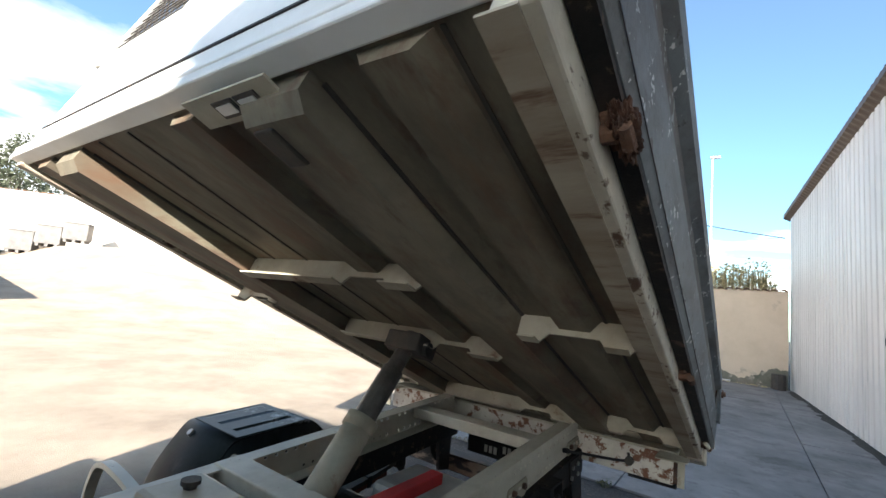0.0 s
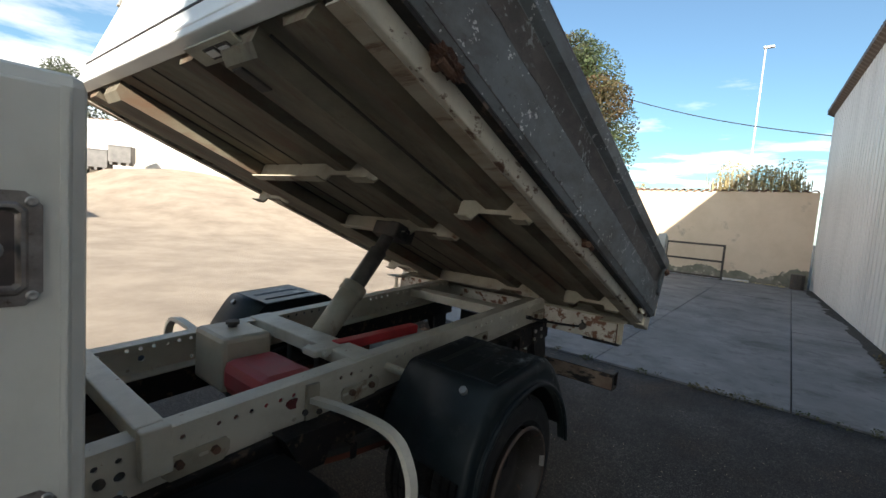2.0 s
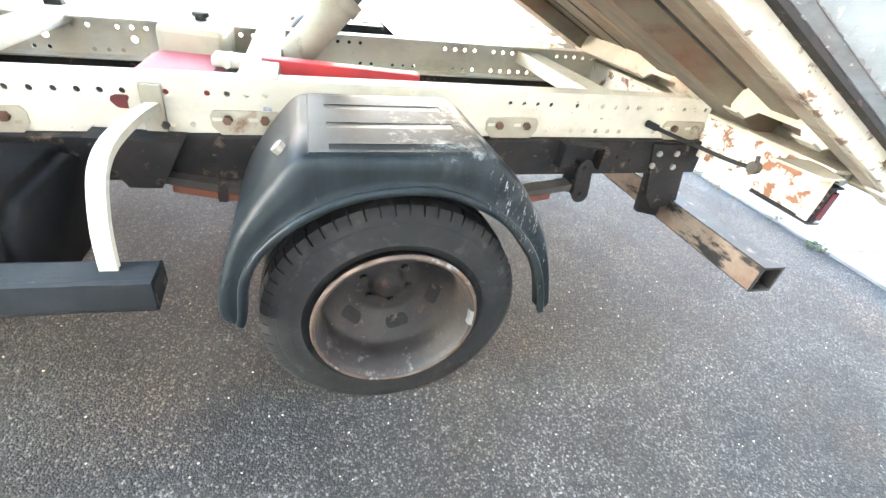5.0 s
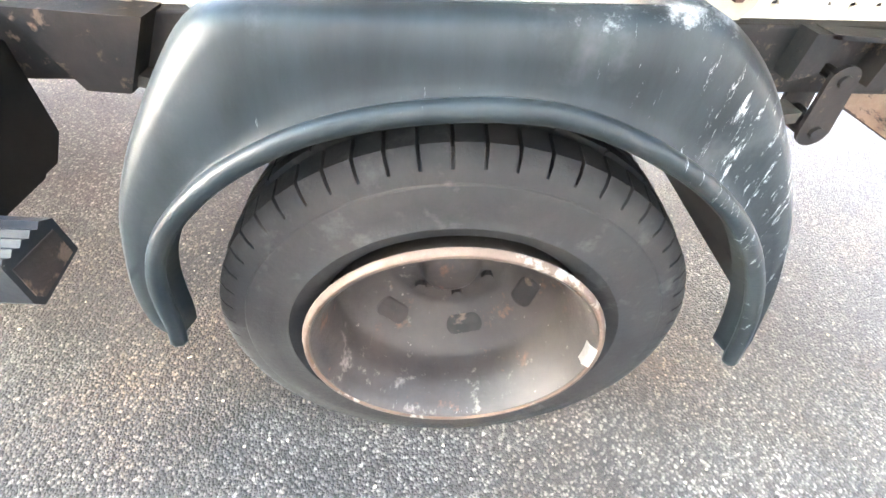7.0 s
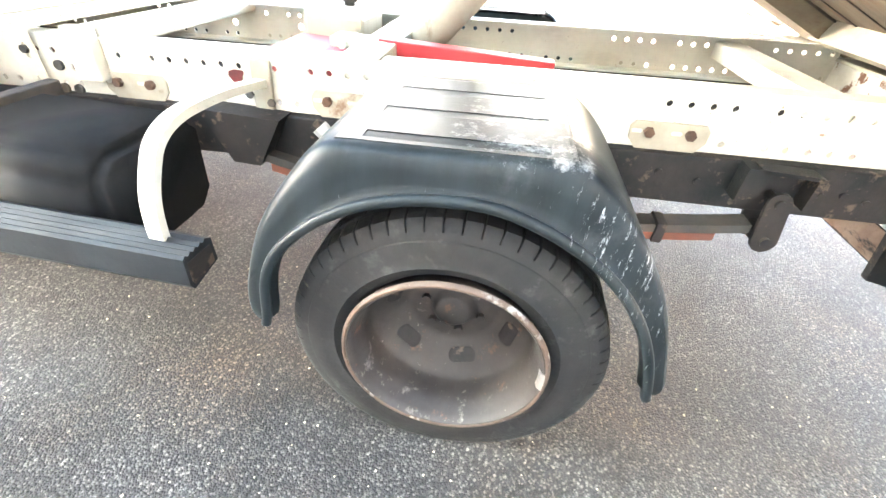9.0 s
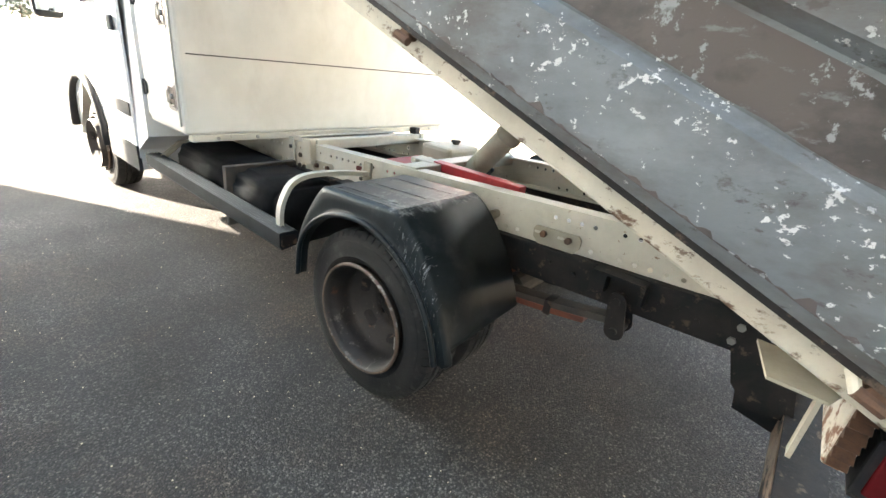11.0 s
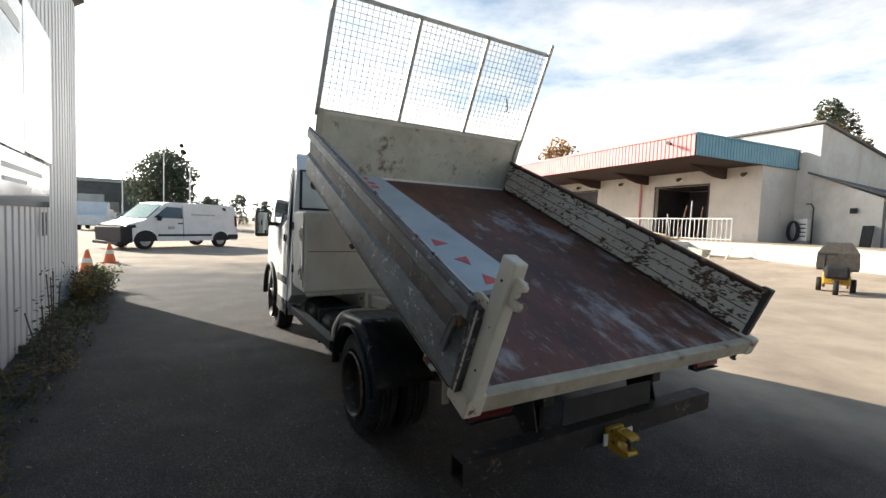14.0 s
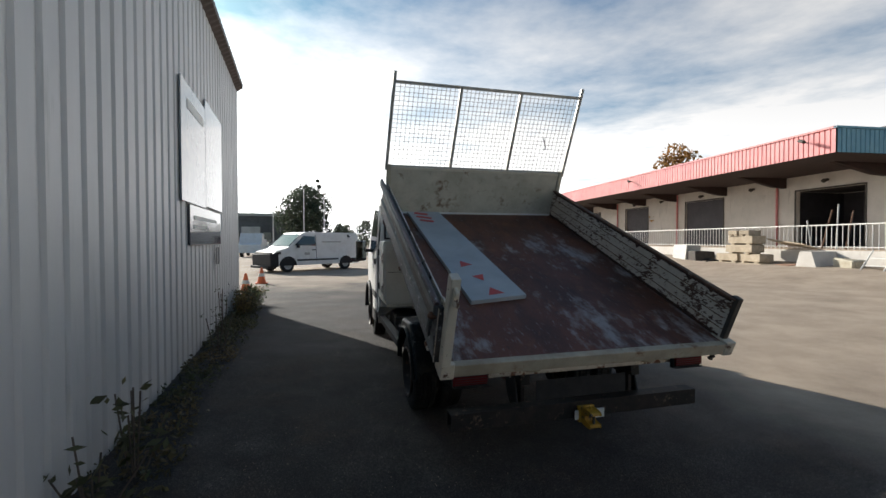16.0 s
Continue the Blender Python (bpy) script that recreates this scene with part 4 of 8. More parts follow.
for s in (1.2, 13.6):
    b = B(); rod(b, dock(s, -0.03, 5.55), dock(s, -0.35, 5.62), 0.03, 6); rod(b, dock(s, -0.35, 5.62), dock(s - 0.3, -0.45, 5.5), 0.07, 8); part("floodlight", b, DARKMET, dockb)

# loading platform and retaining wall
b = B()
pl = [(18.45, 7.0), (19.1, 15.0), (21.6, 40.0), (26.0, 40.0), (46.0, 5.0), (40.0, 1.0), (29.6, -3.4), (15.75, -1.3)]
prism(b, pl, -0.3, 1.06, "z")
single("platform", b, WHITEWALL, "whitewashed loading platform and retaining wall", "platform", kind="structure")
b = B()
pl2 = [(18.5, 7.0), (19.15, 15.0), (21.6, 40.0), (26.0, 40.0), (46.0, 5.0), (40.0, 1.0), (29.5, -3.3), (15.85, -1.2)]
prism(b, pl2, 1.06, 1.10, "z")
single("platform_top", b, ASPHALT, "grey asphalt top of the loading platform", "pavement", kind="structure")
# lean-to shed
shed = thing("lean_to_shed", "white lean-to shed with a grey fibre roof", "building")
shp = [(24.1, 4.05), (34.0, 2.6), (35.2, 6.4), (25.5, 7.1)]
b = B()
hs = [3.25, 2.75, 4.2, 4.6]
lo = [b.verts.new((x, y, 1.0)) for x, y in shp]
hi = [b.verts.new((x, y, z)) for (x, y), z in zip(shp, hs)]
for i in range(4):
    b.faces.new((lo[i], lo[(i + 1) % 4], hi[(i + 1) % 4], hi[i]))
b.faces.new(hi)
part("wall", b, WHITEWALL, shed)
b = B()
ov = [(23.9, 3.75), (34.3, 2.25), (35.5, 6.5), (25.3, 7.3)]
lo = [b.verts.new((x, y, z + 0.03)) for (x, y), z in zip(ov, (3.20, 2.70, 4.25, 4.65))]
hi = [b.verts.new((x, y, z + 0.13)) for (x, y), z in zip(ov, (3.20, 2.70, 4.25, 4.65))]
b.faces.new(lo); b.faces.new(hi)
for i in range(4):
    b.faces.new((lo[i], lo[(i + 1) % 4], hi[(i + 1) % 4], hi[i]))
part("roof", b, SLATE, shed)
for f in (0.0, 0.42, 0.72):
    b = B()
    x, y = 24.1 + (34.0 - 24.1) * f, 4.05 + (2.6 - 4.05) * f - 0.04
    box(b, x - 0.06, x + 0.06, y - 0.05, y + 0.02, 1.1, 3.1 - 0.45 * f)
    part("post", b, SLATE, shed)
b = B(); box(b, 0, 0.3, 0, 0.04, 0, 0.25); b.transform(Matrix.Rotation(radians(65), 4, "Z")); b.transform(Matrix.Translation((24.42, 5.0, 2.6))); part("vent", b, BLACKPL, shed)

# railing on the dock
railing = thing("dock_railing", "white painted steel railing along the dock edge", "railing")
for z in (2.12, 1.2):
    b = B(); rod(b, dock(-1.2, 1.05, z), dock(30.0, 1.6, z), 0.03 if z > 2 else 0.02, 6); part("rail", b, RAILW, railing)
pm = B(); rod(pm, (0, 0, 1.1), (0, 0, 2.12), 0.016, 6); bmesh.ops.recalc_face_normals(pm, faces=pm.faces)
pme = bpy.data.meshes.new("baluster"); pm.to_mesh(pme); pm.free(); pme.materials.append(RAILW)
for i in range(142):
    o = new("baluster", pme); o.parent = railing
    o.matrix_basis = Matrix.Translation(dock(-1.2 + i * 0.22, 1.05 + 0.55 * i * 0.22 / 31.2, 0))
# block pile, ladder steps and clutter at the dock
k = 0
for lvl, row in enumerate(((0, 1.22), (0.05, 1.2), (0.55,), (0.5,), (0.30, 0.85))):
    for c in row:
        b = B()
        wd = (0.60, 0.60, 0.72, 0.70, 0.26)[lvl]
        hh = 0.42 if lvl < 4 else 0.26
        box(b, -wd, wd, -0.36, 0.36, 0.07, hh, 0.025)
        for q in (-0.62 * wd, 0.62 * wd):
            box(b, q - 0.10, q + 0.10, -0.34, 0.34, 0.0, 0.07)
        ob = single("concrete_block", b, BLOCK, "tan cast concrete block on bearers in a pile", "block", "block pile")
        ob.matrix_basis = pose(17.6 + 0.05 * (lvl % 2), 11.9 + c * 1.04, 0.42 * lvl, 0, 0, 86 + 3 * math.sin(k * 2.3))
        k += 1
# dark tie bar round the pile and scrap tyres beside it
for q in (0.0, 0.5):
    b = B(); lathe(b, [(-0.09, 0.20), (-0.10, 0.29), (-0.06, 0.33), (0.06, 0.33), (0.10, 0.29), (0.09, 0.20)], 20); b.transform(Matrix.Rotation(radians(62), 4, "Y")); ob = single("scrap_tyre", b, RUBBER, "old dark tyre lying beside the block pile", "tyre", "scrap tyres"); ob.matrix_basis = pose(17.3 + 0.3 * q, 13.95 + q, 0.33 + 0.02 * q, 0, 8, 20)
steps = thing("metal_steps", "small white metal steps against the platform", "steps")
for i in range(3):
    b = B(); box(b, 17.2 + i * 0.25, 17.45 + i * 0.25, 6.9, 7.6, 0.26 + i * 0.27, 0.30 + i * 0.27); part("tread", b, RAILW, steps)
for y in (6.9, 7.6):
    b = B(); tube(b, [(17.2, y, 0), (17.2, y, 0.3), (17.95, y, 1.1)], 0.025, 6); part("stringer", b, RAILW, steps)
for (x, y, w, h, dpt, mm, lab) in ((17.6, 10.5, 0.8, 0.45, 0.5, TILE, "small heap of broken clay tiles"), (17.9, 8.3, 0.8, 0.75, 0.5, CREAM_DIRTY, "dusty pale scrap heap"), (18.0, 15.6, 1.8, 0.9, 0.9, DARKMET, "pile of dark scrap metal frames"), (18.2, 16.6, 1.8, 1.2, 0.8, ALU, "bundle of pale metal racks")):
    b = B()
    vs = box(b, -w / 2, w / 2, -dpt / 2, dpt / 2, 0, h, 0.05)
    for v in b.verts:
        v.co += Vector((noise.noise(v.co * 3), noise.noise(v.co * 3 + Vector((5, 0, 0))), noise.noise(v.co * 2.3) * 0.5 if v.co.z > 0.1 else 0)) * 0.18
    ob = single("scrap_heap", b, mm, lab, "scrap", kind="stuff")
    ob.matrix_basis = pose(x, y, 0, 0, 0, 70)
# things lying along the dock edge
b = B()
prism(b, [(9.0, 0.0), (10.0, 0.0), (9.75, 1.02), (9.3, 1.02)], 17.3, 18.7, "x"); single("concrete_wedge", b, WHITEWALL, "whitewashed sloping concrete ramp end at the dock", "block")
b = B(); box(b, -0.9, 0.9, -0.55, 0.55, -0.025, 0.025, 0.006); ob = single("plywood_board", b, BLOCK, "warped brown board leaning over the dock edge", "board"); ob.matrix_basis = pose(18.55, 10.9, 1.30, 14, -8, 85)
for k_, (yy, ln, tilt) in enumerate(((9.0, 1.6, 4), (9.35, 1.9, -3), (9.9, 1.7, 8), (10.3, 1.3, -14))):
    b = B(); rod(b, (0, 0, 0), (0, 0, ln), 0.03, 6); ob = single("iron_bar", b, ALU if k_ % 2 else RUSTY, "long thin iron bar leaning on the railing", "bar", "bars on the railing"); ob.matrix_basis = pose(18.75, yy, 1.1, tilt, 8, 0)
hc = thing("cooling_unit", "pale wall unit wound with a black hose", "machine")
b = B(); dbox(b, -1.05, -0.60, 7.10, 7.50, 1.25, 2.35); part("casing", b, RAILW, hc)
for z in (1.45, 1.65, 1.85, 2.05):
    b = B(); dbox(b, -1.0, -0.65, 7.085, 7.10, z, z + 0.06); part("grille_slot", b, BLACKPL, hc)
for q in range(4):
    b = B(); tube(b, [dock(-0.42 - 0.05 * q + 0.22 * math.cos(a * 0.42), 7.06 - 0.03 * q, 1.72 + 0.50 * math.sin(a * 0.42)) for a in range(16)], 0.035, 6); part("hose", b, BLACKPL, hc, "coiled black hose", True)
b = B(); tube(b, [dock(-1.12, 7.4, 1.1), dock(-1.12, 7.4, 2.9), dock(-1.0, 7.4, 3.1), dock(-0.8, 7.4, 3.1)], 0.035, 6); part("pipe", b, DARKMET, hc)
b = B(); box(b, -0.22, 0.22, -0.03, 0.03, 0.0, 0.95, 0.01); ob = single("black_board", b, BLACKPL, "black board leaning on the shed wall", "board"); ob.matrix_basis = pose(23.75, 4.45, 1.1, 8, 0, 70)
# grey fence panels and crates on the rise
fence = thing("panel_fence", "row of weathered grey fence panels behind the car", "fence")
f0, f1 = Vector((34.6, 2.2)), Vector((31.0, -3.0))
for i in range(12):
    a, c = f0.lerp(f1, i / 12), f0.lerp(f1, (i + 0.94) / 12)
    b = B()
    zt = 3.25 + 0.03 * i + 0.05 * math.sin(i * 3.7)
    dd = (c - a).normalized(); nn = Vector((-dd.y, dd.x)) * 0.04
    vs = [b.verts.new((p.x + s_ * nn.x, p.y + s_ * nn.y, z)) for p in (a, c) for s_ in (-1, 1) for z in (0.9, zt)]
    for f in ((0, 1, 3, 2), (4, 6, 7, 5), (0, 4, 5, 1), (2, 3, 7, 6), (1, 5, 7, 3), (0, 2, 6, 4)):
        b.faces.new([vs[q] for q in f])
    part("fence_panel", b, PLANKS, fence)
for i, (x, y) in enumerate(((30.2, -4.8), (29.6, -5.75), (29.0, -6.7))):
    cr = thing("storage_crate", "grey plastic pallet crate standing on the rise", "crate", (x, y, ground_z(x, y)), 57, "crates in a row")
    b = B(); box(b, -0.56, 0.56, -0.42, 0.42, 0.14, 1.15 - 0.06 * i, 0.03); part("body", b, CRATEM, cr)
    b = B(); box(b, -0.565, 0.565, -0.45, 0.45, 1.15 - 0.06 * i, 1.22 - 0.06 * i, 0.02); part("lid", b, CRATEM, cr)
    for q in (-0.4, 0, 0.4):
        b = B(); box(b, q - 0.07, q + 0.07, -0.42, 0.42, 0, 0.14); part("runner", b, CRATEM, cr)
    for q in (-0.3, 0, 0.3):
        b = B(); box(b, q - 0.03, q + 0.03, -0.44, -0.42, 0.2, 1.05); part("rib", b, CRATEM, cr)

# wear that lies over the paints
overlay(RUSTFLOOR, (0.30, 0.28, 0.27), 26, (1.7, 0.16, 1), (0.60, 0.67), shift=3.1, amount=0.65)
overlay(RUSTFLOOR, (0.030, 0.012, 0.008), 30, (1, 0.5, 1), (0.60, 0.68), shift=8.3, amount=0.8)
overlay(RUSTFLOOR, (0.22, 0.085, 0.030), 7, (1.2, 0.7, 1), (0.56, 0.70), shift=1.3, amount=0.6)
overlay(SIDEGREY, (0.055, 0.045, 0.040), 34, (1, 0.5, 1), (0.60, 0.67), shift=2.2, amount=0.75)
overlay(SIDEGREY, (0.26, 0.28, 0.285), 5, (1, 0.5, 1), (0.52, 0.75), shift=6.1, amount=0.55)
overlay(SIDEGREY, (0.075, 0.058, 0.046), 5.5, (1, 0.35, 1), (0.49, 0.66), shift=9.4, amount=0.7)
overlay(PRIMER, (0.16, 0.165, 0.16), 26, (1, 0.4, 1), (0.60, 0.66), shift=4.4, amount=0.8)
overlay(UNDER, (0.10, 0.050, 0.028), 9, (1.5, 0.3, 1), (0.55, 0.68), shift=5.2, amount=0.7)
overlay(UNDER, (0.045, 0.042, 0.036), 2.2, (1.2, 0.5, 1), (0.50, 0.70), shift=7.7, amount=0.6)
overlay(CREAM, (0.22, 0.115, 0.055), 40, (1, 1, 1), (0.645, 0.68), shift=2.9, amount=0.85)
overlay(CREAM, (0.33, 0.29, 0.22), 7, (1, 0.6, 1.4), (0.52, 0.72), shift=9.1, amount=0.5)
overlay(SILL, (0.10, 0.050, 0.028), 32, (1, 0.6, 1), (0.60, 0.65), shift=1.9, amount=0.85)
overlay(POSTP, (0.36, 0.31, 0.25), 30, (1, 1, 0.5), (0.62, 0.68), shift=1.1, amount=0.6)
overlay(BOXW, (0.46, 0.43, 0.37), 3.5, (1, 1, 0.4), (0.52, 0.75), shift=1.5, amount=0.5)
overlay(HEADIN, (0.27, 0.23, 0.18), 12, (1, 1, 1), (0.56, 0.66), shift=3.5, amount=0.6)
overlay(CONCRETE, (0.050, 0.048, 0.042), 1.5, (1, 1, 1), (0.52, 0.66), shift=2.7, amount=0.65)
overlay(CONCRETE, (0.060, 0.056, 0.050), 9.0, (1, 1, 1), (0.58, 0.66), shift=5.9, amount=0.5)
overlay(CONCRETE, (0.42, 0.40, 0.37), 5.0, (1, 1, 1), (0.60, 0.74), shift=8.9, amount=0.4)
overlay(RIM, (0.15, 0.060, 0.030), 16, (1, 1, 1), (0.60, 0.70), shift=2.5, amount=0.7)
overlay(RIM, (0.30, 0.27, 0.24), 60, (1, 1, 1), (0.66, 0.70), shift=6.6, amount=0.8)
overlay(RUBBER, (0.030, 0.028, 0.026), 7, (1, 1, 1), (0.50, 0.75), shift=0.7, amount=0.5)
overlay(WHITEWALL, (0.40, 0.36, 0.30), 3.0, (1, 1, 0.3), (0.56, 0.74), shift=0.9, amount=0.5)

# ---- the tipper truck ----
truck = thing("tipper_truck", "white tipper truck with its rusty bed raised", "truck")
BED = Matrix.Translation((0, -1.45, 0.74)) @ Matrix.Rotation(radians(22.3), 4, "X")
LB = 2.675                     # bed length


def bedpart(name, bm, material, parent, label="", smooth=False):
    bm.transform(BED)
    return part(name, bm, material, parent, label, smooth)


# chassis rails with rows of punched holes
RAILM = Matrix.Translation((0, 0, 0.777)) @ Matrix.Rotation(radians(-3.2), 4, "X")


def perforated(bm, x0, x1, y0, y1, z0, z1, pitch, rad, blank=()):
    """A plate in the plane of y and z with a row of round holes."""
    n = int((y1 - y0) / pitch)
    pitch = (y1 - y0) / n
    for i in range(n):
        a, c = y0 + i * pitch, y0 + (i + 1) * pitch
        my, mz = (a + c) / 2, (z0 + z1) / 2
        sq = [(c, mz), (c, z1), (my, z1), (a, z1), (a, mz), (a, z0), (my, z0), (c, z0)]
        if i in blank:
            for x in (x0, x1):
                ngon(bm, [(x, p[0], p[1]) for p in (sq[1], sq[3], sq[5], sq[7])])
            continue
        ho = [(my + rad * math.cos(math.pi * k / 4), mz + rad * math.sin(math.pi * k / 4)) for k in range(8)]
        vo = {x: ([bm.verts.new((x, *p)) for p in sq], [bm.verts.new((x, *p)) for p in ho]) for x in (x0, x1)}
        for x in (x0, x1):
            s_, h_ = vo[x]
            for k in range(8):
                bm.faces.new((s_[k], s_[(k + 1) % 8], h_[(k + 1) % 8], h_[k]))
        for k in range(8):
            bm.faces.new((vo[x0][1][k], vo[x0][1][(k + 1) % 8], vo[x1][1][(k + 1) % 8], vo[x1][1][k]))


for sx in (-1, 1):
    b = B()
    xo, xi = sx * 0.43, sx * 0.424
    RY0, RY1 = -1.26, 2.4
    perforated(b, xo, xi, RY0, RY1, -0.055, -0.021, 0.0505, 0.0085, (5, 12, 17, 18, 19, 20, 21, 22, 23, 29, 30, 35, 37, 44, 52))
    perforated(b, xo, xi, RY0, RY1, -0.144, -0.110, 0.0505, 0.0085, (1, 3, 5, 6, 12, 16, 17, 18, 22, 25, 26, 27, 28, 29, 30, 33, 34, 39, 40, 41, 42, 46, 47, 50, 54))
    perforated(b, xo, xi, RY0, RY1, -0.110, -0.055, 0.0505, 0.014, tuple(i for i in range(72) if i not in ((42, 48) if sx > 0 else (48, 31))))
    for x in (xo, xi):
        ngon(b, [(x, RY0, -0.021), (x, RY1, -0.021), (x, RY1, -0.004), (x, RY0, -0.004)])
    box(b, min(xo, xo - sx * 0.07), max(xo, xo - sx * 0.07), RY0, RY1, -0.004, 0.003)
    box(b, min(xo, xo - sx * 0.07), max(xo, xo - sx * 0.07), RY0, RY1, -0.151, -0.144)
    b.transform(RAILM)
    rail = part("chassis_rail", b, CREAM, truck, "cream painted rail with punched holes", )
    # dark lower frame beam
    b = B(); box(b, sx * 0.425 - 0.035, sx * 0.425 + 0.035, RY0 - 0.02, 2.6, -0.285, -0.153, 0.005); b.transform(RAILM)
    part("frame_beam", b, BLACKST, truck, "black steel frame beam")
    # bolted plates joining rail and beam
    for y in (1.02, 0.40, -0.44, -1.16):
        b = B()
        prism(b, [(y - 0.085, -0.083), (y + 0.085, -0.083), (y + 0.096, -0.098), (y + 0.094, -0.128), (y + 0.045, -0.188), (y - 0.045, -0.188), (y - 0.094, -0.128), (y - 0.096, -0.098)], sx * 0.431, sx * 0.438, "x")
        b.transform(RAILM)
        pl = part("joint_plate", b, CREAM_DIRTY, truck)
        for q in (-0.018, 0.078):
            b = B(); prism(b, [(y + q - 0.011, -0.113), (y + q + 0.011, -0.113), (y + q + 0.014, -0.108), (y + q + 0.011, -0.103), (y + q - 0.011, -0.103), (y + q - 0.014, -0.108)], sx * 0.4375, sx * 0.4388, "x"); b.transform(RAILM); part("slot", b, CREAM, pl, "cream slot beside the bolt")
        for q in (-0.05, 0.05):
            b = B(); rod(b, (sx * 0.438, y + q, -0.108), (sx * 0.453, y + q, -0.108), 0.013, 6); b.transform(RAILM); part("bolt", b, RUSTY, pl)
# cross members between the rails
for y, w, zt in ((1.13, 0.075, 0.03), (0.36, 0.11, 0.012), (-0.85, 0.10, -0.02)):
    b = B(); box(b, -0.42, 0.42, y - w / 2, y + w / 2, zt - 0.06, zt, 0.006); b.transform(RAILM); part("cross_member", b, CREAM, truck)
for sx in (-1, 1):
    b = B(); box(b, sx * 0.45 - 0.020, sx * 0.45 + 0.020, 1.092, 1.168, -0.105, 0.034, 0.005); b.transform(RAILM); part("stop_bracket", b, CREAM, truck)
b = B(); box(b, 0.385, 0.43, 1.10, 1.16, 0.026, 0.072, 0.006); b.transform(RAILM); part("stop_pad", b, RUBBER, truck, "worn black rubber stop")
b = B(); rod(b, (-0.42, -0.30, 0.42), (0.42, -0.30, 0.42), 0.05, 12); part("cross_tube", b, DARKMET, truck)


def cut_corners(pts, times=2):
    """Rounds an open outline by cutting its corners."""
    for _ in range(times):
        out = [pts[0]]
        for p_, q_ in zip(pts, pts[1:]):
            out.append(tuple(a_ * 0.75 + c_ * 0.25 for a_, c_ in zip(p_, q_)))
            out.append(tuple(a_ * 0.25 + c_ * 0.75 for a_, c_ in zip(p_, q_)))
        pts = out + [pts[-1]]
    return pts


# curved mudguard stays and side step
stay = cut_corners([(-0.43, 0.625, 0.668), (-0.66, 0.622, 0.700), (-0.86, 0.618, 0.700), (-0.925, 0.616, 0.60), (-0.935, 0.618, 0.52), (-0.928, 0.622, 0.46)], 3)
b = B(); tube(b, stay, 0.02, flat=(0.010, 0.016)); part("stay", b, CREAM, truck, "curved cream flat-bar stay")
b = B(); box(b, -0.447, -0.431, 0.598, 0.652, 0.588, 0.728, 0.004); part("stay_bracket", b, CREAM_DIRTY, truck)
b = B(); tube(b, [(-x, y, z) for x, y, z in stay], 0.02, flat=(0.010, 0.019)); part("stay", b, CREAM, truck)
for sx in (-1, 1):
    b = B()
    prof = [(-0.045, -0.03), (0.04, -0.045), (0.05, -0.03), (0.05, 0.035), (0.042, 0.04), (0.034, 0.034), (0.026, 0.04), (0.018, 0.034), (0.010, 0.04), (0.002, 0.034), (-0.006, 0.04), (-0.014, 0.034), (-0.022, 0.04), (-0.04, 0.03)]
    prism(b, [(sx * 0.935 + sx * a, 0.452 + z) for a, z in prof], 0.535, 2.12, "y")
    st = part("side_step", b, STEPBLACK, truck, "black ribbed side step rail")
    # black plate over the step's end paints the shade inside its hollow
    b = B(); prism(b, [(sx * 0.937 + sx * a * 0.80, 0.449 + z * 0.74) for a, z in ((-0.045, -0.03), (0.04, -0.045), (0.05, -0.03), (0.05, 0.035), (-0.04, 0.03))], 0.5335, 0.536, "y"); part("hollow_end", b, BLACKST, st, "black end plate standing for the shaded hollow")
    b = B(); tube(b, [(sx * 0.45, 2.05, 0.60), (sx * 0.8, 2.05, 0.56), (sx * 0.93, 2.05, 0.46)], 0.02, 6); part("step_arm", b, CREAM_DIRTY, truck)
b = B()
prism(b, [(0.700 + (0.020 + 0.007 * math.sin(3 * a + 1)) * math.cos(a), 0.672 + (0.024 + 0.006 * math.cos(2 * a)) * math.sin(a)) for a in [2 * math.pi * k / 14 for k in range(14)]], -0.4302, -0.4335, "x"); part("paint_blot", b, REDBLOT, truck, "dark red blot of paint on the rail")
for y, z in ((0.66, 0.635), (0.60, 0.62)):
    b = B(); rod(b, (-0.446, y, z), (-0.456, y, z), 0.011, 6); part("bolt", b, DARKMET, truck)
# fuel tank
b = B()
tp = [(-0.88, 0.36), (-0.84, 0.30), (-0.56, 0.30), (-0.50, 0.36), (-0.50, 0.56), (-0.55, 0.60), (-0.82, 0.60), (-0.88, 0.55)]
prism(b, tp, 0.79, 1.20, "y"); prism(b, [(a * 0.985, c) for a, c in tp], 1.23, 1.95, "y")
bmesh.ops.bevel(b, geom=b.edges[:], offset=0.028, segments=3, affect="EDGES")
part("fuel_tank", b, TANKBLACK, truck, "black plastic tank", True)
b = B(); box(b, -0.9, -0.49, 1.20, 1.235, 0.29, 0.61, 0.004); part("tank_strap", b, DARKMET, truck)
b = B(); box(b, -0.55, 0.55, 0.95, 1.9, 0.40, 0.46, 0.01); part("gearbox_shield", b, DARKMET, truck)


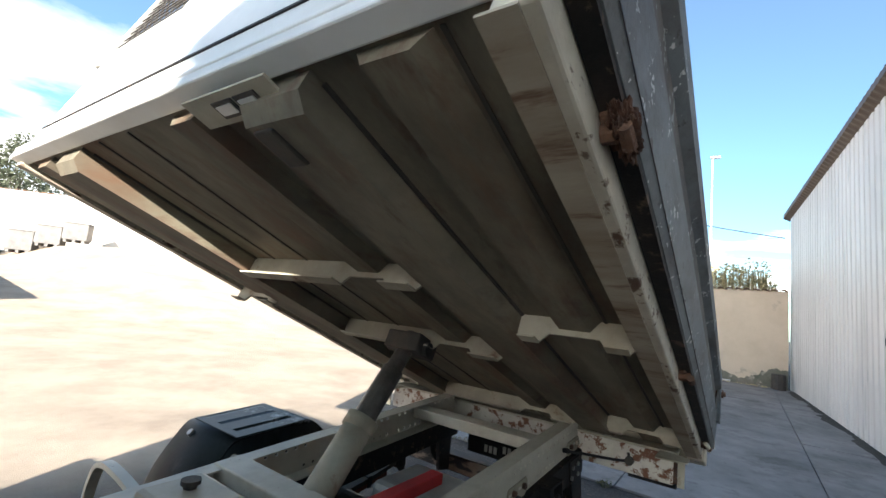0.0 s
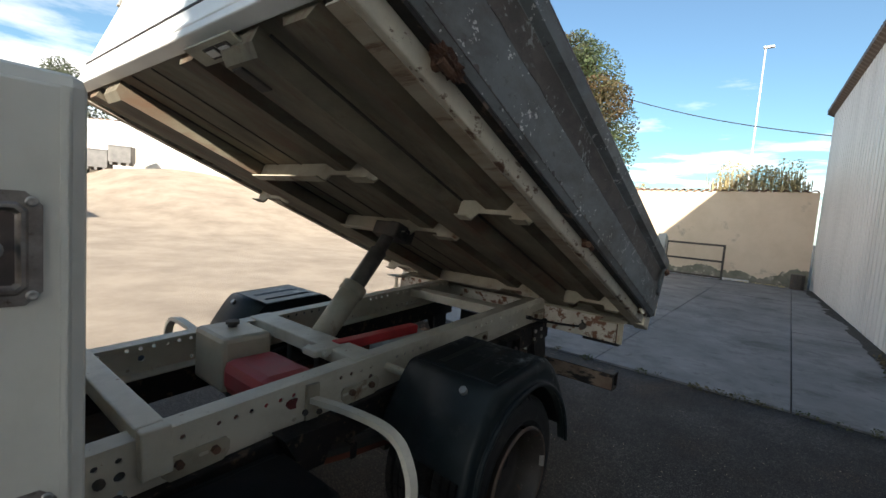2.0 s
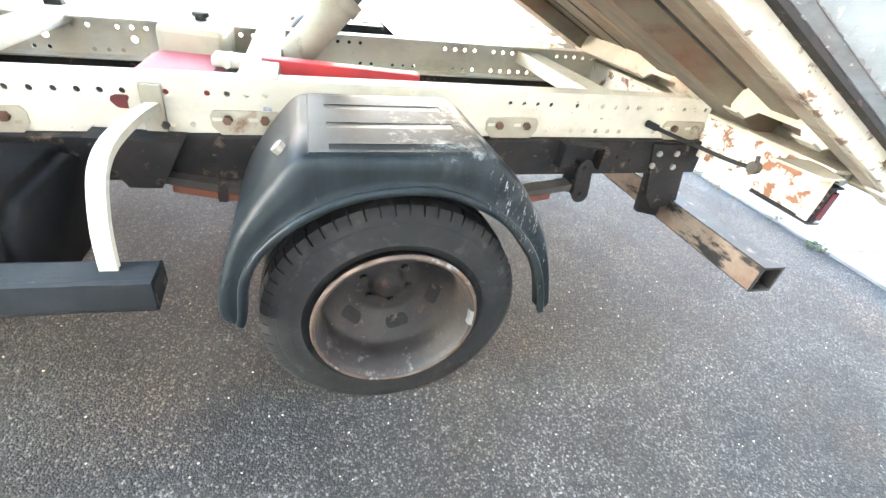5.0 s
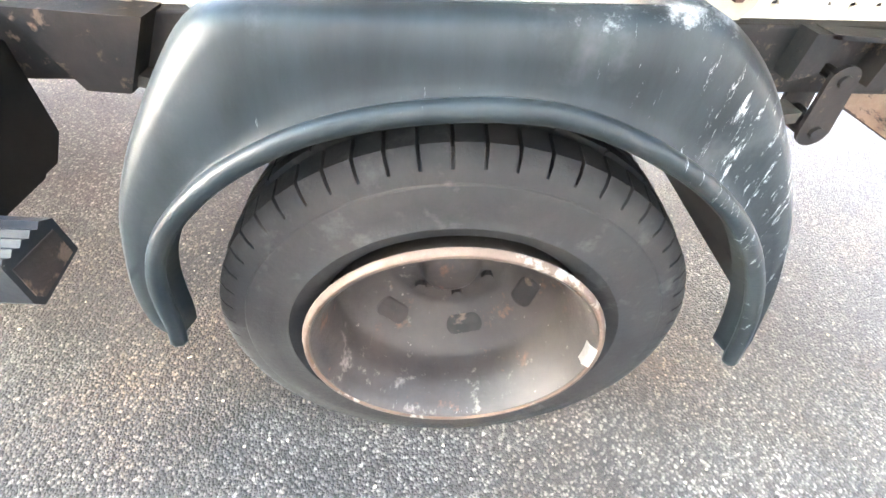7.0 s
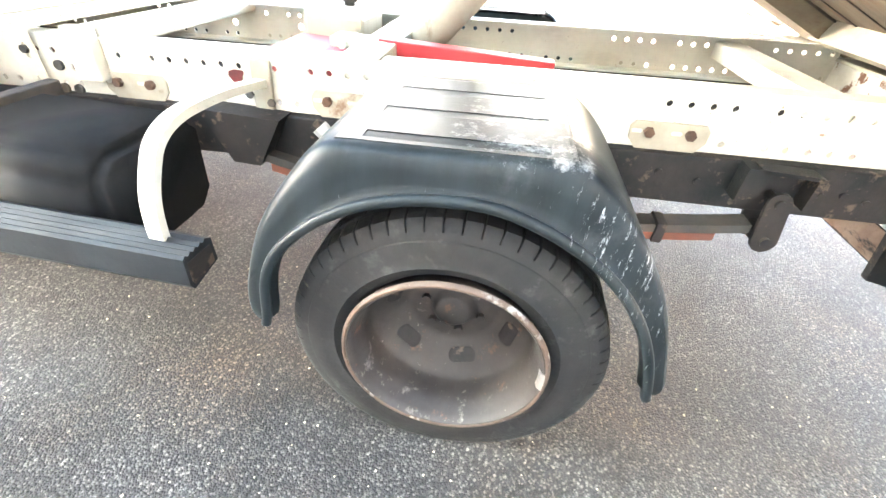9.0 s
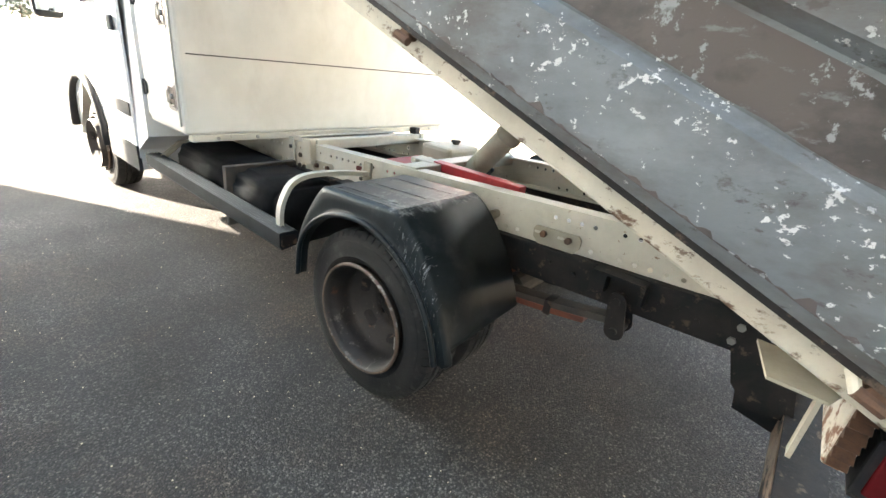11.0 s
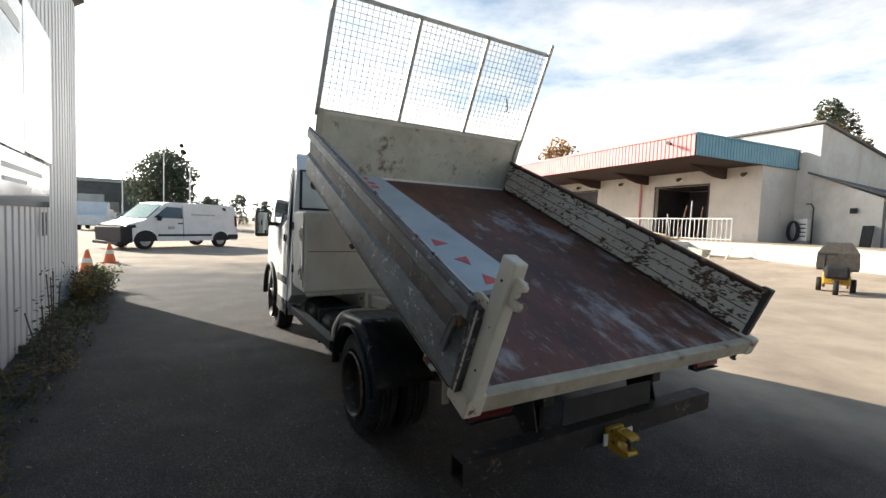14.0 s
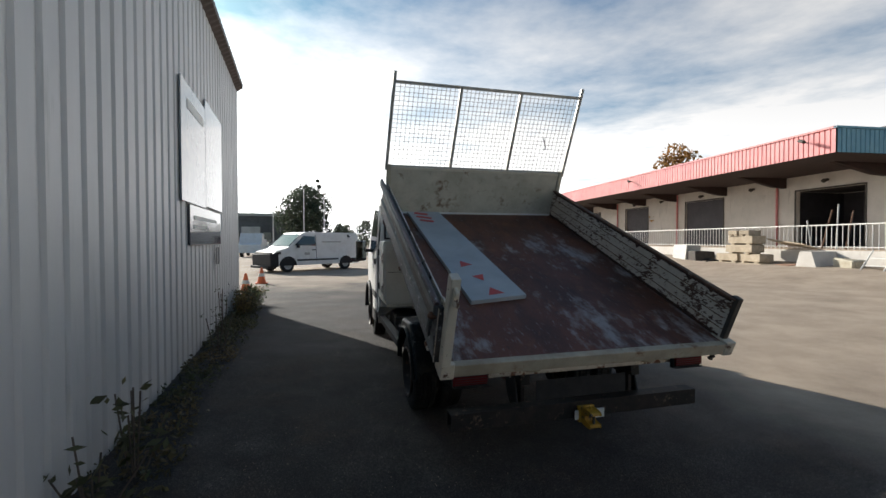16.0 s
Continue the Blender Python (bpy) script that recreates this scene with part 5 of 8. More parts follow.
# wheels
def tyre_mesh(R=0.338, W=0.190):
    bm = B()
    h = W / 2
    prof = [(-h * 0.72, 0.203, 0), (-h * 0.95, 0.220, 0), (-h * 1.01, 0.236, 0), (-h * 1.035, 0.238, 0), (-h * 1.035, 0.241, 0), (-h * 1.025, 0.243, 0), (-h * 1.045, 0.262, 0), (-h * 1.035, 0.278, 0), (-h * 1.01, 0.294, 0), (-h * 1.005, 0.2955, 0), (-h * 0.985, 0.297, 0), (-h * 0.96, R - 0.026, 0), (-h * 0.90, R - 0.014, 1), (-h * 0.80, R - 0.004, 1), (-h * 0.45, R, 1), (-h * 0.40, R - 0.010, 0), (-h * 0.33, R - 0.010, 0), (-h * 0.28, R + 0.001, 2), (-h * 0.04, R + 0.001, 2), (0, R - 0.010, 0)]
    prof += [(-a, r, k) for a, r, k in prof[-2::-1]]
    rings = []
    pitch = 2 * math.pi / 60
    steps = ((0.0, 1), (0.06, 1), (0.09, 0), (0.50, 0), (0.96, 0))
    seg = 60 * len(steps)
    for a, r, k in prof:
        ring = []
        for i in range(60):
            for f, c in steps:
                cut = c and (k == 1 or (k == 2 and i % 2))
                rr = r - (0.007 if cut else 0)
                t_ = pitch * (i + f + (0.35 if k == 2 else 0))
                ring.append(bm.verts.new((a * (0.955 if cut else 1), rr * math.cos(t_), rr * math.sin(t_))))
        rings.append(ring)
    for r0, r1 in zip(rings, rings[1:]):
        for i in range(seg):
            bm.faces.new((r0[i], r0[(i + 1) % seg], r1[(i + 1) % seg], r1[i]))
    return bm


def wheel(x, y, side, deep=True, name="wheel"):
    """side -1: outer face to the left. A tyre with a pressed steel rim."""
    M = Matrix.Translation((x, y, 0.325)) @ Matrix.Diagonal((1 if side < 0 else -1, 1, 1, 1))
    b = tyre_mesh(); b.transform(M)
    ty = shade_angle(part("tyre", b, RUBBER, truck, "worn black rubber tyre"), 35)
    # sidewall lettering: worn raised bars
    for a0, a1, r in ((70, 110, 0.266), (200, 235, 0.266), (300, 330, 0.266)):
        b = B()
        k = 9
        for i in range(k):
            t0, t1 = radians(a0 + (a1 - a0) * i / k), radians(a0 + (a1 - a0) * (i + 0.6) / k)
            vs = [b.verts.new((-0.0995, rr * math.cos(t_), rr * math.sin(t_))) for rr, t_ in ((r - 0.011, t0), (r + 0.011, t0), (r + 0.011, t1), (r - 0.011, t1))]
            b.faces.new(vs)
        b.transform(M)
        part("sidewall_print", b, RUBBER, ty, "worn raised bars on the tyre wall")
    b = B()
    dish = 0.160 if deep else 0.0
    o = -0.114 + dish                 # depth of the disc
    prof = [(-0.108, 0.2165), (-0.114, 0.2125), (-0.114, 0.206), (-0.106, 0.2005), (-0.094, 0.1975), (-0.078, 0.1955), (-0.066, 0.191), (o - 0.090, 0.190), (o - 0.070, 0.1895), (o - 0.052, 0.188), (o - 0.042, 0.1845), (o - 0.036, 0.179), (o - 0.028, 0.172), (o - 0.018, 0.161), (o - 0.006, 0.146), (o + 0.008, 0.128), (o + 0.018, 0.114), (o + 0.022, 0.104), (o + 0.022, 0.094), (o + 0.020, 0.074), (o + 0.020, 0.060), (o + 0.016, 0.052), (o + 0.002, 0.046), (o - 0.004, 0.036), (o - 0.006, 0.0001)]
    if not deep:
        prof = prof[:7] + [(o - 0.030, 0.186)] + prof[11:]
    lathe(b, prof, 72); b.transform(M)
    rim = shade_angle(part("rim", b, RIM, ty, "dusty brown pressed-steel rim"), 50)
    b = B(); lathe(b, [(-0.107, 0.2185), (-0.1165, 0.2150), (-0.1165, 0.2095), (-0.105, 0.2045)], 72); b.transform(M)
    part("rim_flange", b, RIMEDGE, ty, "rusted rim flange", True)
    # closed black caps: the shade of the hand holes lies in their colour
    for i in range(6):
        t_ = radians(-106 + 60 * i)
        b = B()
        pts = []
        for k in range(16):
            q = 2 * math.pi * k / 16
            u_, v_ = 0.012 * math.cos(q) + (0.019 if math.cos(q) > 0 else -0.019), 0.0145 * math.sin(q)
            rr = 0.144 + v_
            pts.append((rr, t_ + u_ / 0.144))
        def ring(h_, g_):
            return [b.verts.new((o - 0.004 - 0.74 * (rr - 0.144) * g_ + h_, (0.144 + (rr - 0.144) * g_) * math.cos(t_ + (a_ - t_) * g_), (0.144 + (rr - 0.144) * g_) * math.sin(t_ + (a_ - t_) * g_))) for rr, a_ in pts]
        v0, v1, v2 = ring(-0.0005, 1.12), ring(-0.0025, 1.0), ring(0.03, 0.94)
        b.faces.new(v1[::-1])
        for r0, r1 in ((v0, v1), (v1, v2)):
            for k in range(16):
                b.faces.new((r0[k], r0[(k + 1) % 16], r1[(k + 1) % 16], r1[k]))
        b.transform(M); part("hand_hole", b, BLACKST, ty, "black oblong cap standing for a shaded hand hole")
    for i in range(6):
        t_ = radians(60 * i + 14)
        b = B()
        c_ = (0.0, 0.070 * math.cos(t_), 0.070 * math.sin(t_))
        rod(b, (o + 0.022, c_[1], c_[2]), (o + 0.008, c_[1], c_[2]), 0.0105, 6); b.transform(M); part("wheel_nut", b, RIM, ty)
    # balance weight clipped to the flange
    b = B()
    for k in range(6):
        a0, a1 = radians(172 + 2.2 * k), radians(172 + 2.2 * (k + 1))
        q = [b.verts.new((h_, r_ * math.cos(a_), r_ * math.sin(a_))) for a_ in (a0, a1) for h_, r_ in ((-0.1175, 0.2085), (-0.112, 0.199), (-0.099, 0.197), (-0.100, 0.2045))]
        for f in ((0, 1, 2, 3), (4, 7, 6, 5), (0, 4, 5, 1), (1, 5, 6, 2), (2, 6, 7, 3), (3, 7, 4, 0)):
            b.faces.new([q[j] for j in f])
    bmesh.ops.remove_doubles(b, verts=b.verts, dist=0.0003)
    b.transform(M); part("balance_weight", b, STEEL, ty, "grey lead balance weight")
    return ty


wheel(-0.868, 0.010, -1)
wheel(0.868, 0.010, 1)
for sx in (-1, 1):
    b = tyre_mesh(); b.transform(Matrix.Translation((sx * 0.632, 0.010, 0.325))); shade_angle(part("inner_tyre", b, RUBBER, truck), 35)
    b = B(); lathe(b, [(-0.09, 0.205), (-0.07, 0.188), (0.07, 0.188), (0.09, 0.205)], 40); b.transform(Matrix.Translation((sx * 0.632, 0.010, 0.325))); part("inner_rim", b, RIM, truck, smooth=True)
FA = 3.25
wheel(-0.86, FA, -1, False)
wheel(0.86, FA, 1, False)
# axle, differential, springs and dampers
b = B(); rod(b, (-0.75, 0, 0.318), (0.75, 0, 0.318), 0.058, 16); part("axle_tube", b, DARKMET, truck)
b = B(); bmesh.ops.create_uvsphere(b, u_segments=16, v_segments=10, radius=0.17); b.transform(Matrix.Translation((0.05, 0.02, 0.318))); part("differential", b, BROWNMET, truck, smooth=True)
b = B(); rod(b, (0.04, 0.15, 0.37), (0.0, 1.9, 0.50), 0.04, 12); part("drive_shaft", b, BROWNMET, truck)
for sx in (-1, 1):
    def leaf(y0, y1, up, thick):
        """One arched leaf, its ends higher than its middle."""
        ys = [y0 + (y1 - y0) * k / 14 for k in range(15)]
        zs = [0.400 + 0.155 * y * y + up for y in ys]
        return list(zip(ys, zs)) + [(y, z - thick) for y, z in zip(ys[::-1], zs[::-1])]
    b = B(); prism(b, leaf(0.68, -0.715, 0.030, 0.024), sx * 0.44, sx * 0.50, "x"); sp = part("leaf_spring", b, DARKMET, truck, "dusty main spring leaf")
    b = B(); prism(b, leaf(0.60, -0.64, 0.004, 0.022), sx * 0.441, sx * 0.499, "x"); part("lower_leaf", b, REDLEAF, sp, "lower leaf red with rust")
    b = B(); prism(b, leaf(0.30, -0.32, -0.020, 0.022), sx * 0.441, sx * 0.499, "x"); part("short_leaf", b, DARKMET, sp)
    for y in (-0.50, 0.47):
        zc_ = 0.400 + 0.155 * y * y
        b = B(); box(b, min(sx * 0.434, sx * 0.506), max(sx * 0.434, sx * 0.506), y - 0.014, y + 0.014, zc_ - 0.024, zc_ + 0.036, 0.003); part("spring_clip", b, BLACKST, sp)
    # swinging shackle: two plates between round eyes
    for x in (0.425, 0.508):
        b = B()
        pts = [(-0.735 + 0.029 * math.cos(radians(a)), 0.585 + 0.029 * math.sin(radians(a))) for a in range(0, 181, 20)] + [(-0.752 + 0.033 * math.cos(radians(a)), 0.478 + 0.033 * math.sin(radians(a))) for a in range(180, 361, 20)]
        prism(b, pts, sx * x, sx * (x + 0.010), "x"); part("spring_shackle", b, BLACKST, truck)
    b = B(); rod(b, (sx * 0.42, -0.752, 0.478), (sx * 0.528, -0.752, 0.478), 0.013, 12); rod(b, (sx * 0.435, -0.752, 0.478), (sx * 0.506, -0.752, 0.478), 0.024, 16); part("shackle_pin", b, BLACKST, truck)
    b = B(); rod(b, (sx * 0.42, -0.735, 0.585), (sx * 0.526, -0.735, 0.585), 0.012, 12); part("shackle_pin", b, BLACKST, truck)
    # hanger bracket: two cheeks and a floor on the beam's side
    for y, w_ in ((-0.655, 0.05), (-0.80, 0.012)):
        b = B(); prism(b, [(y - w_ / 2, 0.662), (y + w_ / 2, 0.662), (y + w_ / 2, 0.575), (y - w_ / 2, 0.592)], sx * 0.46, sx * 0.512, "x"); part("hanger_cheek", b, BLACKST, truck)
    b = B(); box(b, min(sx * 0.46, sx * 0.512), max(sx * 0.46, sx * 0.512), -0.80, -0.66, 0.655, 0.664); part("hanger_top", b, BLACKST, truck)
    for y, z in ((-0.85, 0.60), (-0.90, 0.61), (-0.96, 0.60), (-0.55, 0.59), (-0.45, 0.60)):
        b = B(); rod(b, (sx * 0.459, y, z), (sx * 0.466, y, z), 0.009, 8); part("rivet", b, BLACKST, truck)
    b = B(); prism(b, [(0.55, 0.60), (0.78, 0.60), (0.70, 0.46), (0.62, 0.46)], sx * 0.44, sx * 0.52, "x"); part("spring_hanger", b, BLACKST, truck)
    # bolted end plate running down to the bumper
    b = B(); prism(b, [(-1.03, 0.675), (-1.20, 0.68), (-1.27, 0.42), (-1.16, 0.40), (-1.10, 0.46)], sx * 0.461, sx * 0.471, "x"); ep = part("frame_end_plate", b, BLACKST, truck)
    for y, z in ((-1.07, 0.64), (-1.06, 0.59), (-1.15, 0.645), (-1.16, 0.59)):
        b = B(); rod(b, (sx * 0.470, y, z), (sx * 0.480, y, z), 0.012, 6); part("bolt", b, STEEL, ep)


# mudguards
def mudguard(sx):
    outer = [(0.392, 0.362), (0.412, 0.352), (0.426, 0.372), (0.424, 0.43), (0.410, 0.49), (0.386, 0.572), (0.350, 0.640), (0.300, 0.714), (0.262, 0.762), (0.235, 0.776), (0.13, 0.781), (0.05, 0.786), (-0.04, 0.791), (-0.12, 0.796), (-0.148, 0.799), (-0.200, 0.768), (-0.245, 0.727), (-0.293, 0.668), (-0.340, 0.600), (-0.382, 0.515), (-0.414, 0.417), (-0.430, 0.372), (-0.418, 0.350), (-0.398, 0.358)]
    inner = [(0.376, 0.372), (0.370, 0.40), (0.368, 0.44), (0.362, 0.49), (0.346, 0.535), (0.316, 0.582), (0.262, 0.636), (0.200, 0.676), (0.150, 0.698), (0.098, 0.712), (0.047, 0.720), (0.0, 0.723), (-0.040, 0.721), (-0.084, 0.710), (-0.142, 0.688), (-0.208, 0.652), (-0.270, 0.600), (-0.316, 0.541), (-0.350, 0.478), (-0.368, 0.43), (-0.380, 0.39), (-0.384, 0.372), (-0.386, 0.366), (-0.388, 0.362)]
    n = len(outer)
    outer, inner = cut_corners(outer), cut_corners(inner)
    n = len(outer)
    b = B()
    xo, xl, xi = 0.962, 0.998, 0.565
    def edge_x(i):
        f_ = min(i, n - 1 - i) / 8.0
        return xo if f_ >= 1 else 0.985 + (xo - 0.985) * f_
    layers = []
    for f, x in ((0.0, None), (0.07, 0.974), (0.22, 0.983), (0.5, 0.985), (0.75, 0.985), (0.90, 0.988), (1.0, xl)):
        layers.append([b.verts.new((sx * max(edge_x(i), x or 0.0), y + (yi - y) * f, z + (zi - z) * f)) for i, ((y, z), (yi, zi)) in enumerate(zip(outer, inner))])
    layers.append([b.verts.new((sx * (xl - 0.035), y * 0.975, 0.36 + (z - 0.36) * 0.975)) for y, z in inner])
    for l0, l1 in zip(layers, layers[1:]):
        for i in range(n - 1):
            b.faces.new((l0[i], l0[i + 1], l1[i + 1], l1[i]))
    # cover over the tyres, rounded into the side
    def reach(y, z):
        """How far the cover reaches inwards: all the way, but not at the two pointed feet."""
        foot = 0.485 if y > 0 else 0.425
        return xi if z > foot else 0.955
    vi = [b.verts.new((sx * reach(y, z), y, z)) for y, z in outer]
    for i in range(n - 1):
        b.faces.new((layers[0][i], vi[i], vi[i + 1], layers[0][i + 1]))
    low = [(y, z) for y, z in outer if z > 0.60]
    ngon(b, [(sx * xi, y, z) for y, z in low])
    ob = part("mudguard", b, FENDER2, truck, "scuffed black plastic mudguard")
    shade_angle(ob, 42)
    md = ob.modifiers.new("thick", "SOLIDIFY")
    md.thickness, md.offset = 0.006, -1
    # raised top with three open slots
    b = B()
    xs = [0.957, 0.944, 0.914, 0.822, 0.787, 0.692, 0.658, 0.585]
    ys = [0.226, 0.188, -0.105, -0.142]
    def top_z(y):
        return 0.790 - 0.056 * y
    for i in range(len(xs) - 1):
        for j in range(3):
            if j == 1 and i in (1, 3, 5):
                continue
            q = [(xs[i], ys[j]), (xs[i + 1], ys[j]), (xs[i + 1], ys[j + 1]), (xs[i], ys[j + 1])]
            ngon(b, [(sx * x, y, top_z(y)) for x, y in q])
            for k in range(4):
                a_, c_ = q[k], q[(k + 1) % 4]
                foot = [(x + (0.008 if x > 0.95 else 0.0), y + (0.012 if y > 0.2 else -0.012 if y < -0.12 else 0.0)) for x, y in (c_, a_)]
                ngon(b, [(sx * a_[0], a_[1], top_z(a_[1])), (sx * c_[0], c_[1], top_z(c_[1]))] + [(sx * x, y, top_z(y) - 0.016) for x, y in foot])
    bmesh.ops.remove_doubles(b, verts=b.verts, dist=0.0005)
    part("slotted_top", b, FENDER2, ob, "raised dusty top with slots")
    b = B(); tube(b, [(sx * 0.999, y, z) for y, z in inner], 0.0105, 8); part("bead", b, FENDER2, ob, "rounded black bead", True)
    b = B(); rod(b, (sx * 0.86, 0.279, 0.735), (sx * 0.86, 0.292, 0.748), 0.015, 10); part("bolt", b, STEEL, ob)
    for y in (0.245, -0.17):
        b = B(); rod(b, (sx * 0.43, y, 0.70), (sx * 0.60, y, 0.70), 0.018, 10); part("guard_arm", b, CREAM_DIRTY, truck)


mudguard(-1)
mudguard(1)

# rear: hinge beam, bumper beam, lamp, hitch
b = B(); box(b, -0.925, 0.965, -1.300, -1.262, 0.636, 0.786, 0.005); part("hinge_beam", b, RUSTCHIP, truck, "white beam eaten by rust")
teeth = [(-0.923, 0.640)]
for k in range(6):
    teeth += [(-0.944 - 0.006 * (k % 2), 0.652 + 0.022 * k), (-0.928, 0.664 + 0.022 * k)]
b = B(); prism(b, teeth + [(-0.923, 0.784)], -1.297, -1.266, "y"); part("ragged_end", b, RUSTY, truck, "rust-eaten ragged beam end")
hose = cut_corners([(-0.452, -0.985, 0.742), (-0.47, -1.08, 0.716), (-0.49, -1.20, 0.690), (-0.56, -1.245, 0.682), (-0.66, -1.252, 0.690), (-0.715, -1.254, 0.700)], 2)
b = B(); tube(b, hose, 0.0075, 8); part("hose", b, BLACKPL, truck, "thin black hose", True)
b = B(); rod(b, (-0.452, -0.975, 0.745), (-0.458, -1.02, 0.733), 0.013, 10); part("hose_sleeve", b, BLACKPL, truck)
b = B(); rod(b, (-0.715, -1.262, 0.702), (-0.715, -1.240, 0.702), 0.022, 12); rod(b, (-0.715, -1.252, 0.715), (-0.708, -1.252, 0.742), 0.007, 8); part("hose_lug", b, DARKMET, truck, "dark round lug")
b = B(); box(b, -0.945, 0.965, -1.372, -1.255, 0.786, 0.800, 0.004); part("hinge_flange", b, CREAM_DIRTY, truck)
b = B(); rod(b, (-0.9, -1.405, 0.752), (0.9, -1.405, 0.752), 0.022, 10); part("hinge_shaft", b, STEEL, truck)
for x in (-0.43, 0.43):
    b = B(); box(b, x - 0.05, x + 0.05, -1.43, -1.29, 0.69, 0.775, 0.012); part("hinge_block", b, CREAM_DIRTY, truck)
b = B()
ro, ri = [(-1.345, 0.335), (-1.245, 0.335), (-1.245, 0.440), (-1.345, 0.440)], [(-1.335, 0.345), (-1.255, 0.345), (-1.255, 0.430), (-1.335, 0.430)]
ve = {x: ([b.verts.new((x, y, z)) for y, z in ro], [b.verts.new((x, y, z)) for y, z in ri]) for x in (-0.945, 0.895)}
for k in range(4):
    j = (k + 1) % 4
    for q in (0, 1):
        b.faces.new((ve[-0.945][q][k], ve[-0.945][q][j], ve[0.895][q][j], ve[0.895][q][k]))
    for x in (-0.945, 0.895):
        b.faces.new((ve[x][0][k], ve[x][0][j], ve[x][1][j], ve[x][1][k]))
bu = part("rear_bumper", b, BLACKST, truck, "hollow black steel bumper beam")
b = B(); box(b, -0.940, 0.890, -1.2445, -1.242, 0.340, 0.436); part("inner_face", b, OILRUST, bu, "rusty brown face with oily patches")
for x in (-0.42, 0.42):
    b = B(); prism(b, [(-1.244, 0.66), (-1.08, 0.64), (-1.13, 0.36), (-1.244, 0.34)], x - 0.012, x + 0.012, "x"); part("bumper_bracket", b, BLACKST, truck)
for sx in (-1, 1):
    x0, x1 = min(sx * 0.70, sx * 0.935), max(sx * 0.70, sx * 0.935)
    b = B(); box(b, x0, x1, -1.345, -1.310, 0.610, 0.735, 0.006); lp = part("tail_lamp", b, BLACKPL, truck, "black tail lamp")
    for q in (0.606, 0.733):
        b = B(); box(b, x0, x1, -1.366, -1.312, q, q + 0.006); part("guard_bar", b, BLACKST, lp, "thin black guard bar")
    b = B(); box(b, x0 - (0.004 if sx < 0 else -0.012), x1 + (0.004 if sx > 0 else -0.012), -1.358, -1.325, 0.622, 0.723, 0.004); part("lens", b, TAILRED, lp, "red lamp lens")
    for k in range(6):
        b = B(); box(b, x0 + 0.012, x1 - 0.012, -1.361, -1.357, 0.632 + 0.015 * k, 0.6345 + 0.015 * k); part("lens_rib", b, BLACKPL, lp)
    b = B(); prism(b, [(sx * 0.86, -1.10), (sx * 1.0, -1.13), (sx * 1.0, -1.22), (sx * 0.86, -1.27)], 0.790, 0.796, "z"); box(b, sx * 0.965 - 0.016, sx * 0.965 + 0.016, -1.215, -1.207, 0.650, 0.792); part("lamp_hanger", b, CREAM_DIRTY, truck)
b = B(); box(b, -0.36, 0.32, -1.325, -1.318, 0.47, 0.60, 0.003); pl = part("number_board", b, BLACKPL, truck, "black board with pale bars")
for x0, x1, z in ((-0.22, -0.02, 0.54), (-0.30, -0.25, 0.55), (0.0, 0.06, 0.54), (0.10, 0.2, 0.52)):
    k = 0
    xx = x0
    while xx < x1 - 0.02:
        b = B(); box(b, xx, xx + 0.022, -1.317, -1.314, z - 0.022, z + 0.022); part("print_bar", b, PLATE, pl); xx += 0.034
b = B(); box(b, -0.10, 0.12, -1.37, -1.362, 0.33, 0.39); part("number_plate", b, PLATE, truck, "pale plate with blank bars")
hitch = B()
prism(hitch, [(-1.368, 0.300), (-1.46, 0.285), (-1.505, 0.288), (-1.516, 0.302), (-1.508, 0.318), (-1.455, 0.324), (-1.432, 0.338), (-1.424, 0.358), (-1.432, 0.378), (-1.455, 0.390), (-1.512, 0.394), (-1.520, 0.408), (-1.506, 0.424), (-1.44, 0.434), (-1.368, 0.428)], -0.070, 0.035, "x")
bmesh.ops.scale(hitch, vec=(0.74, 0.74, 0.74), verts=hitch.verts, space=Matrix.Translation((0.018, 1.37, -0.36)))
bmesh.ops.bevel(hitch, geom=hitch.edges[:], offset=0.004, segments=1, affect="EDGES")
hk = part("tow_hitch", hitch, YELLOW, truck, "yellow cast jaw of the tow hitch")
b = B(); rod(b, (-0.018, -1.455, 0.308), (-0.018, -1.455, 0.405), 0.009, 12); part("pin", b, DARKMET, hk)
b = B(); box(b, -0.075, 0.045, -1.372, -1.346, 0.310, 0.418, 0.005); part("flange", b, YELLOW, hk)
b = B(); tube(b, [(-0.02, -1.42, 0.405), (-0.02, -1.42, 0.432), (-0.04, -1.43, 0.442), (-0.08, -1.43, 0.438)], 0.007, 8); part("lever", b, YELLOW, hk, "", True)

# hydraulic ram
c0, c2 = Vector((0, 0.315, 0.685)), Vector((0, -0.185, 1.285))
c1 = c0.lerp(c2, 0.47)
b = B(); rod(b, c0, c1, 0.058, 20); rod(b, c1 - (c1 - c0).normalized() * 0.05, c1, 0.066, 20); part("ram_barrel", b, CREAM_DIRTY, truck, "grey-beige ram barrel", True)
b = B(); rod(b, c1, c1.lerp(c2, 0.55), 0.046, 18); part("ram_stage", b, GREASE, truck, "dark greasy ram stage")
b = B(); rod(b, c1.lerp(c2, 0.5), c2, 0.036, 18); part("ram_rod", b, GREASE, truck)
b = B(); rod(b, (-0.10, 0.315, 0.675), (0.10, 0.315, 0.675), 0.03, 12); box(b, -0.13, -0.09, 0.25, 0.38, 0.60, 0.73, 0.01); box(b, 0.09, 0.13, 0.25, 0.38, 0.60, 0.73, 0.01); part("ram_foot", b, DARKMET, truck)
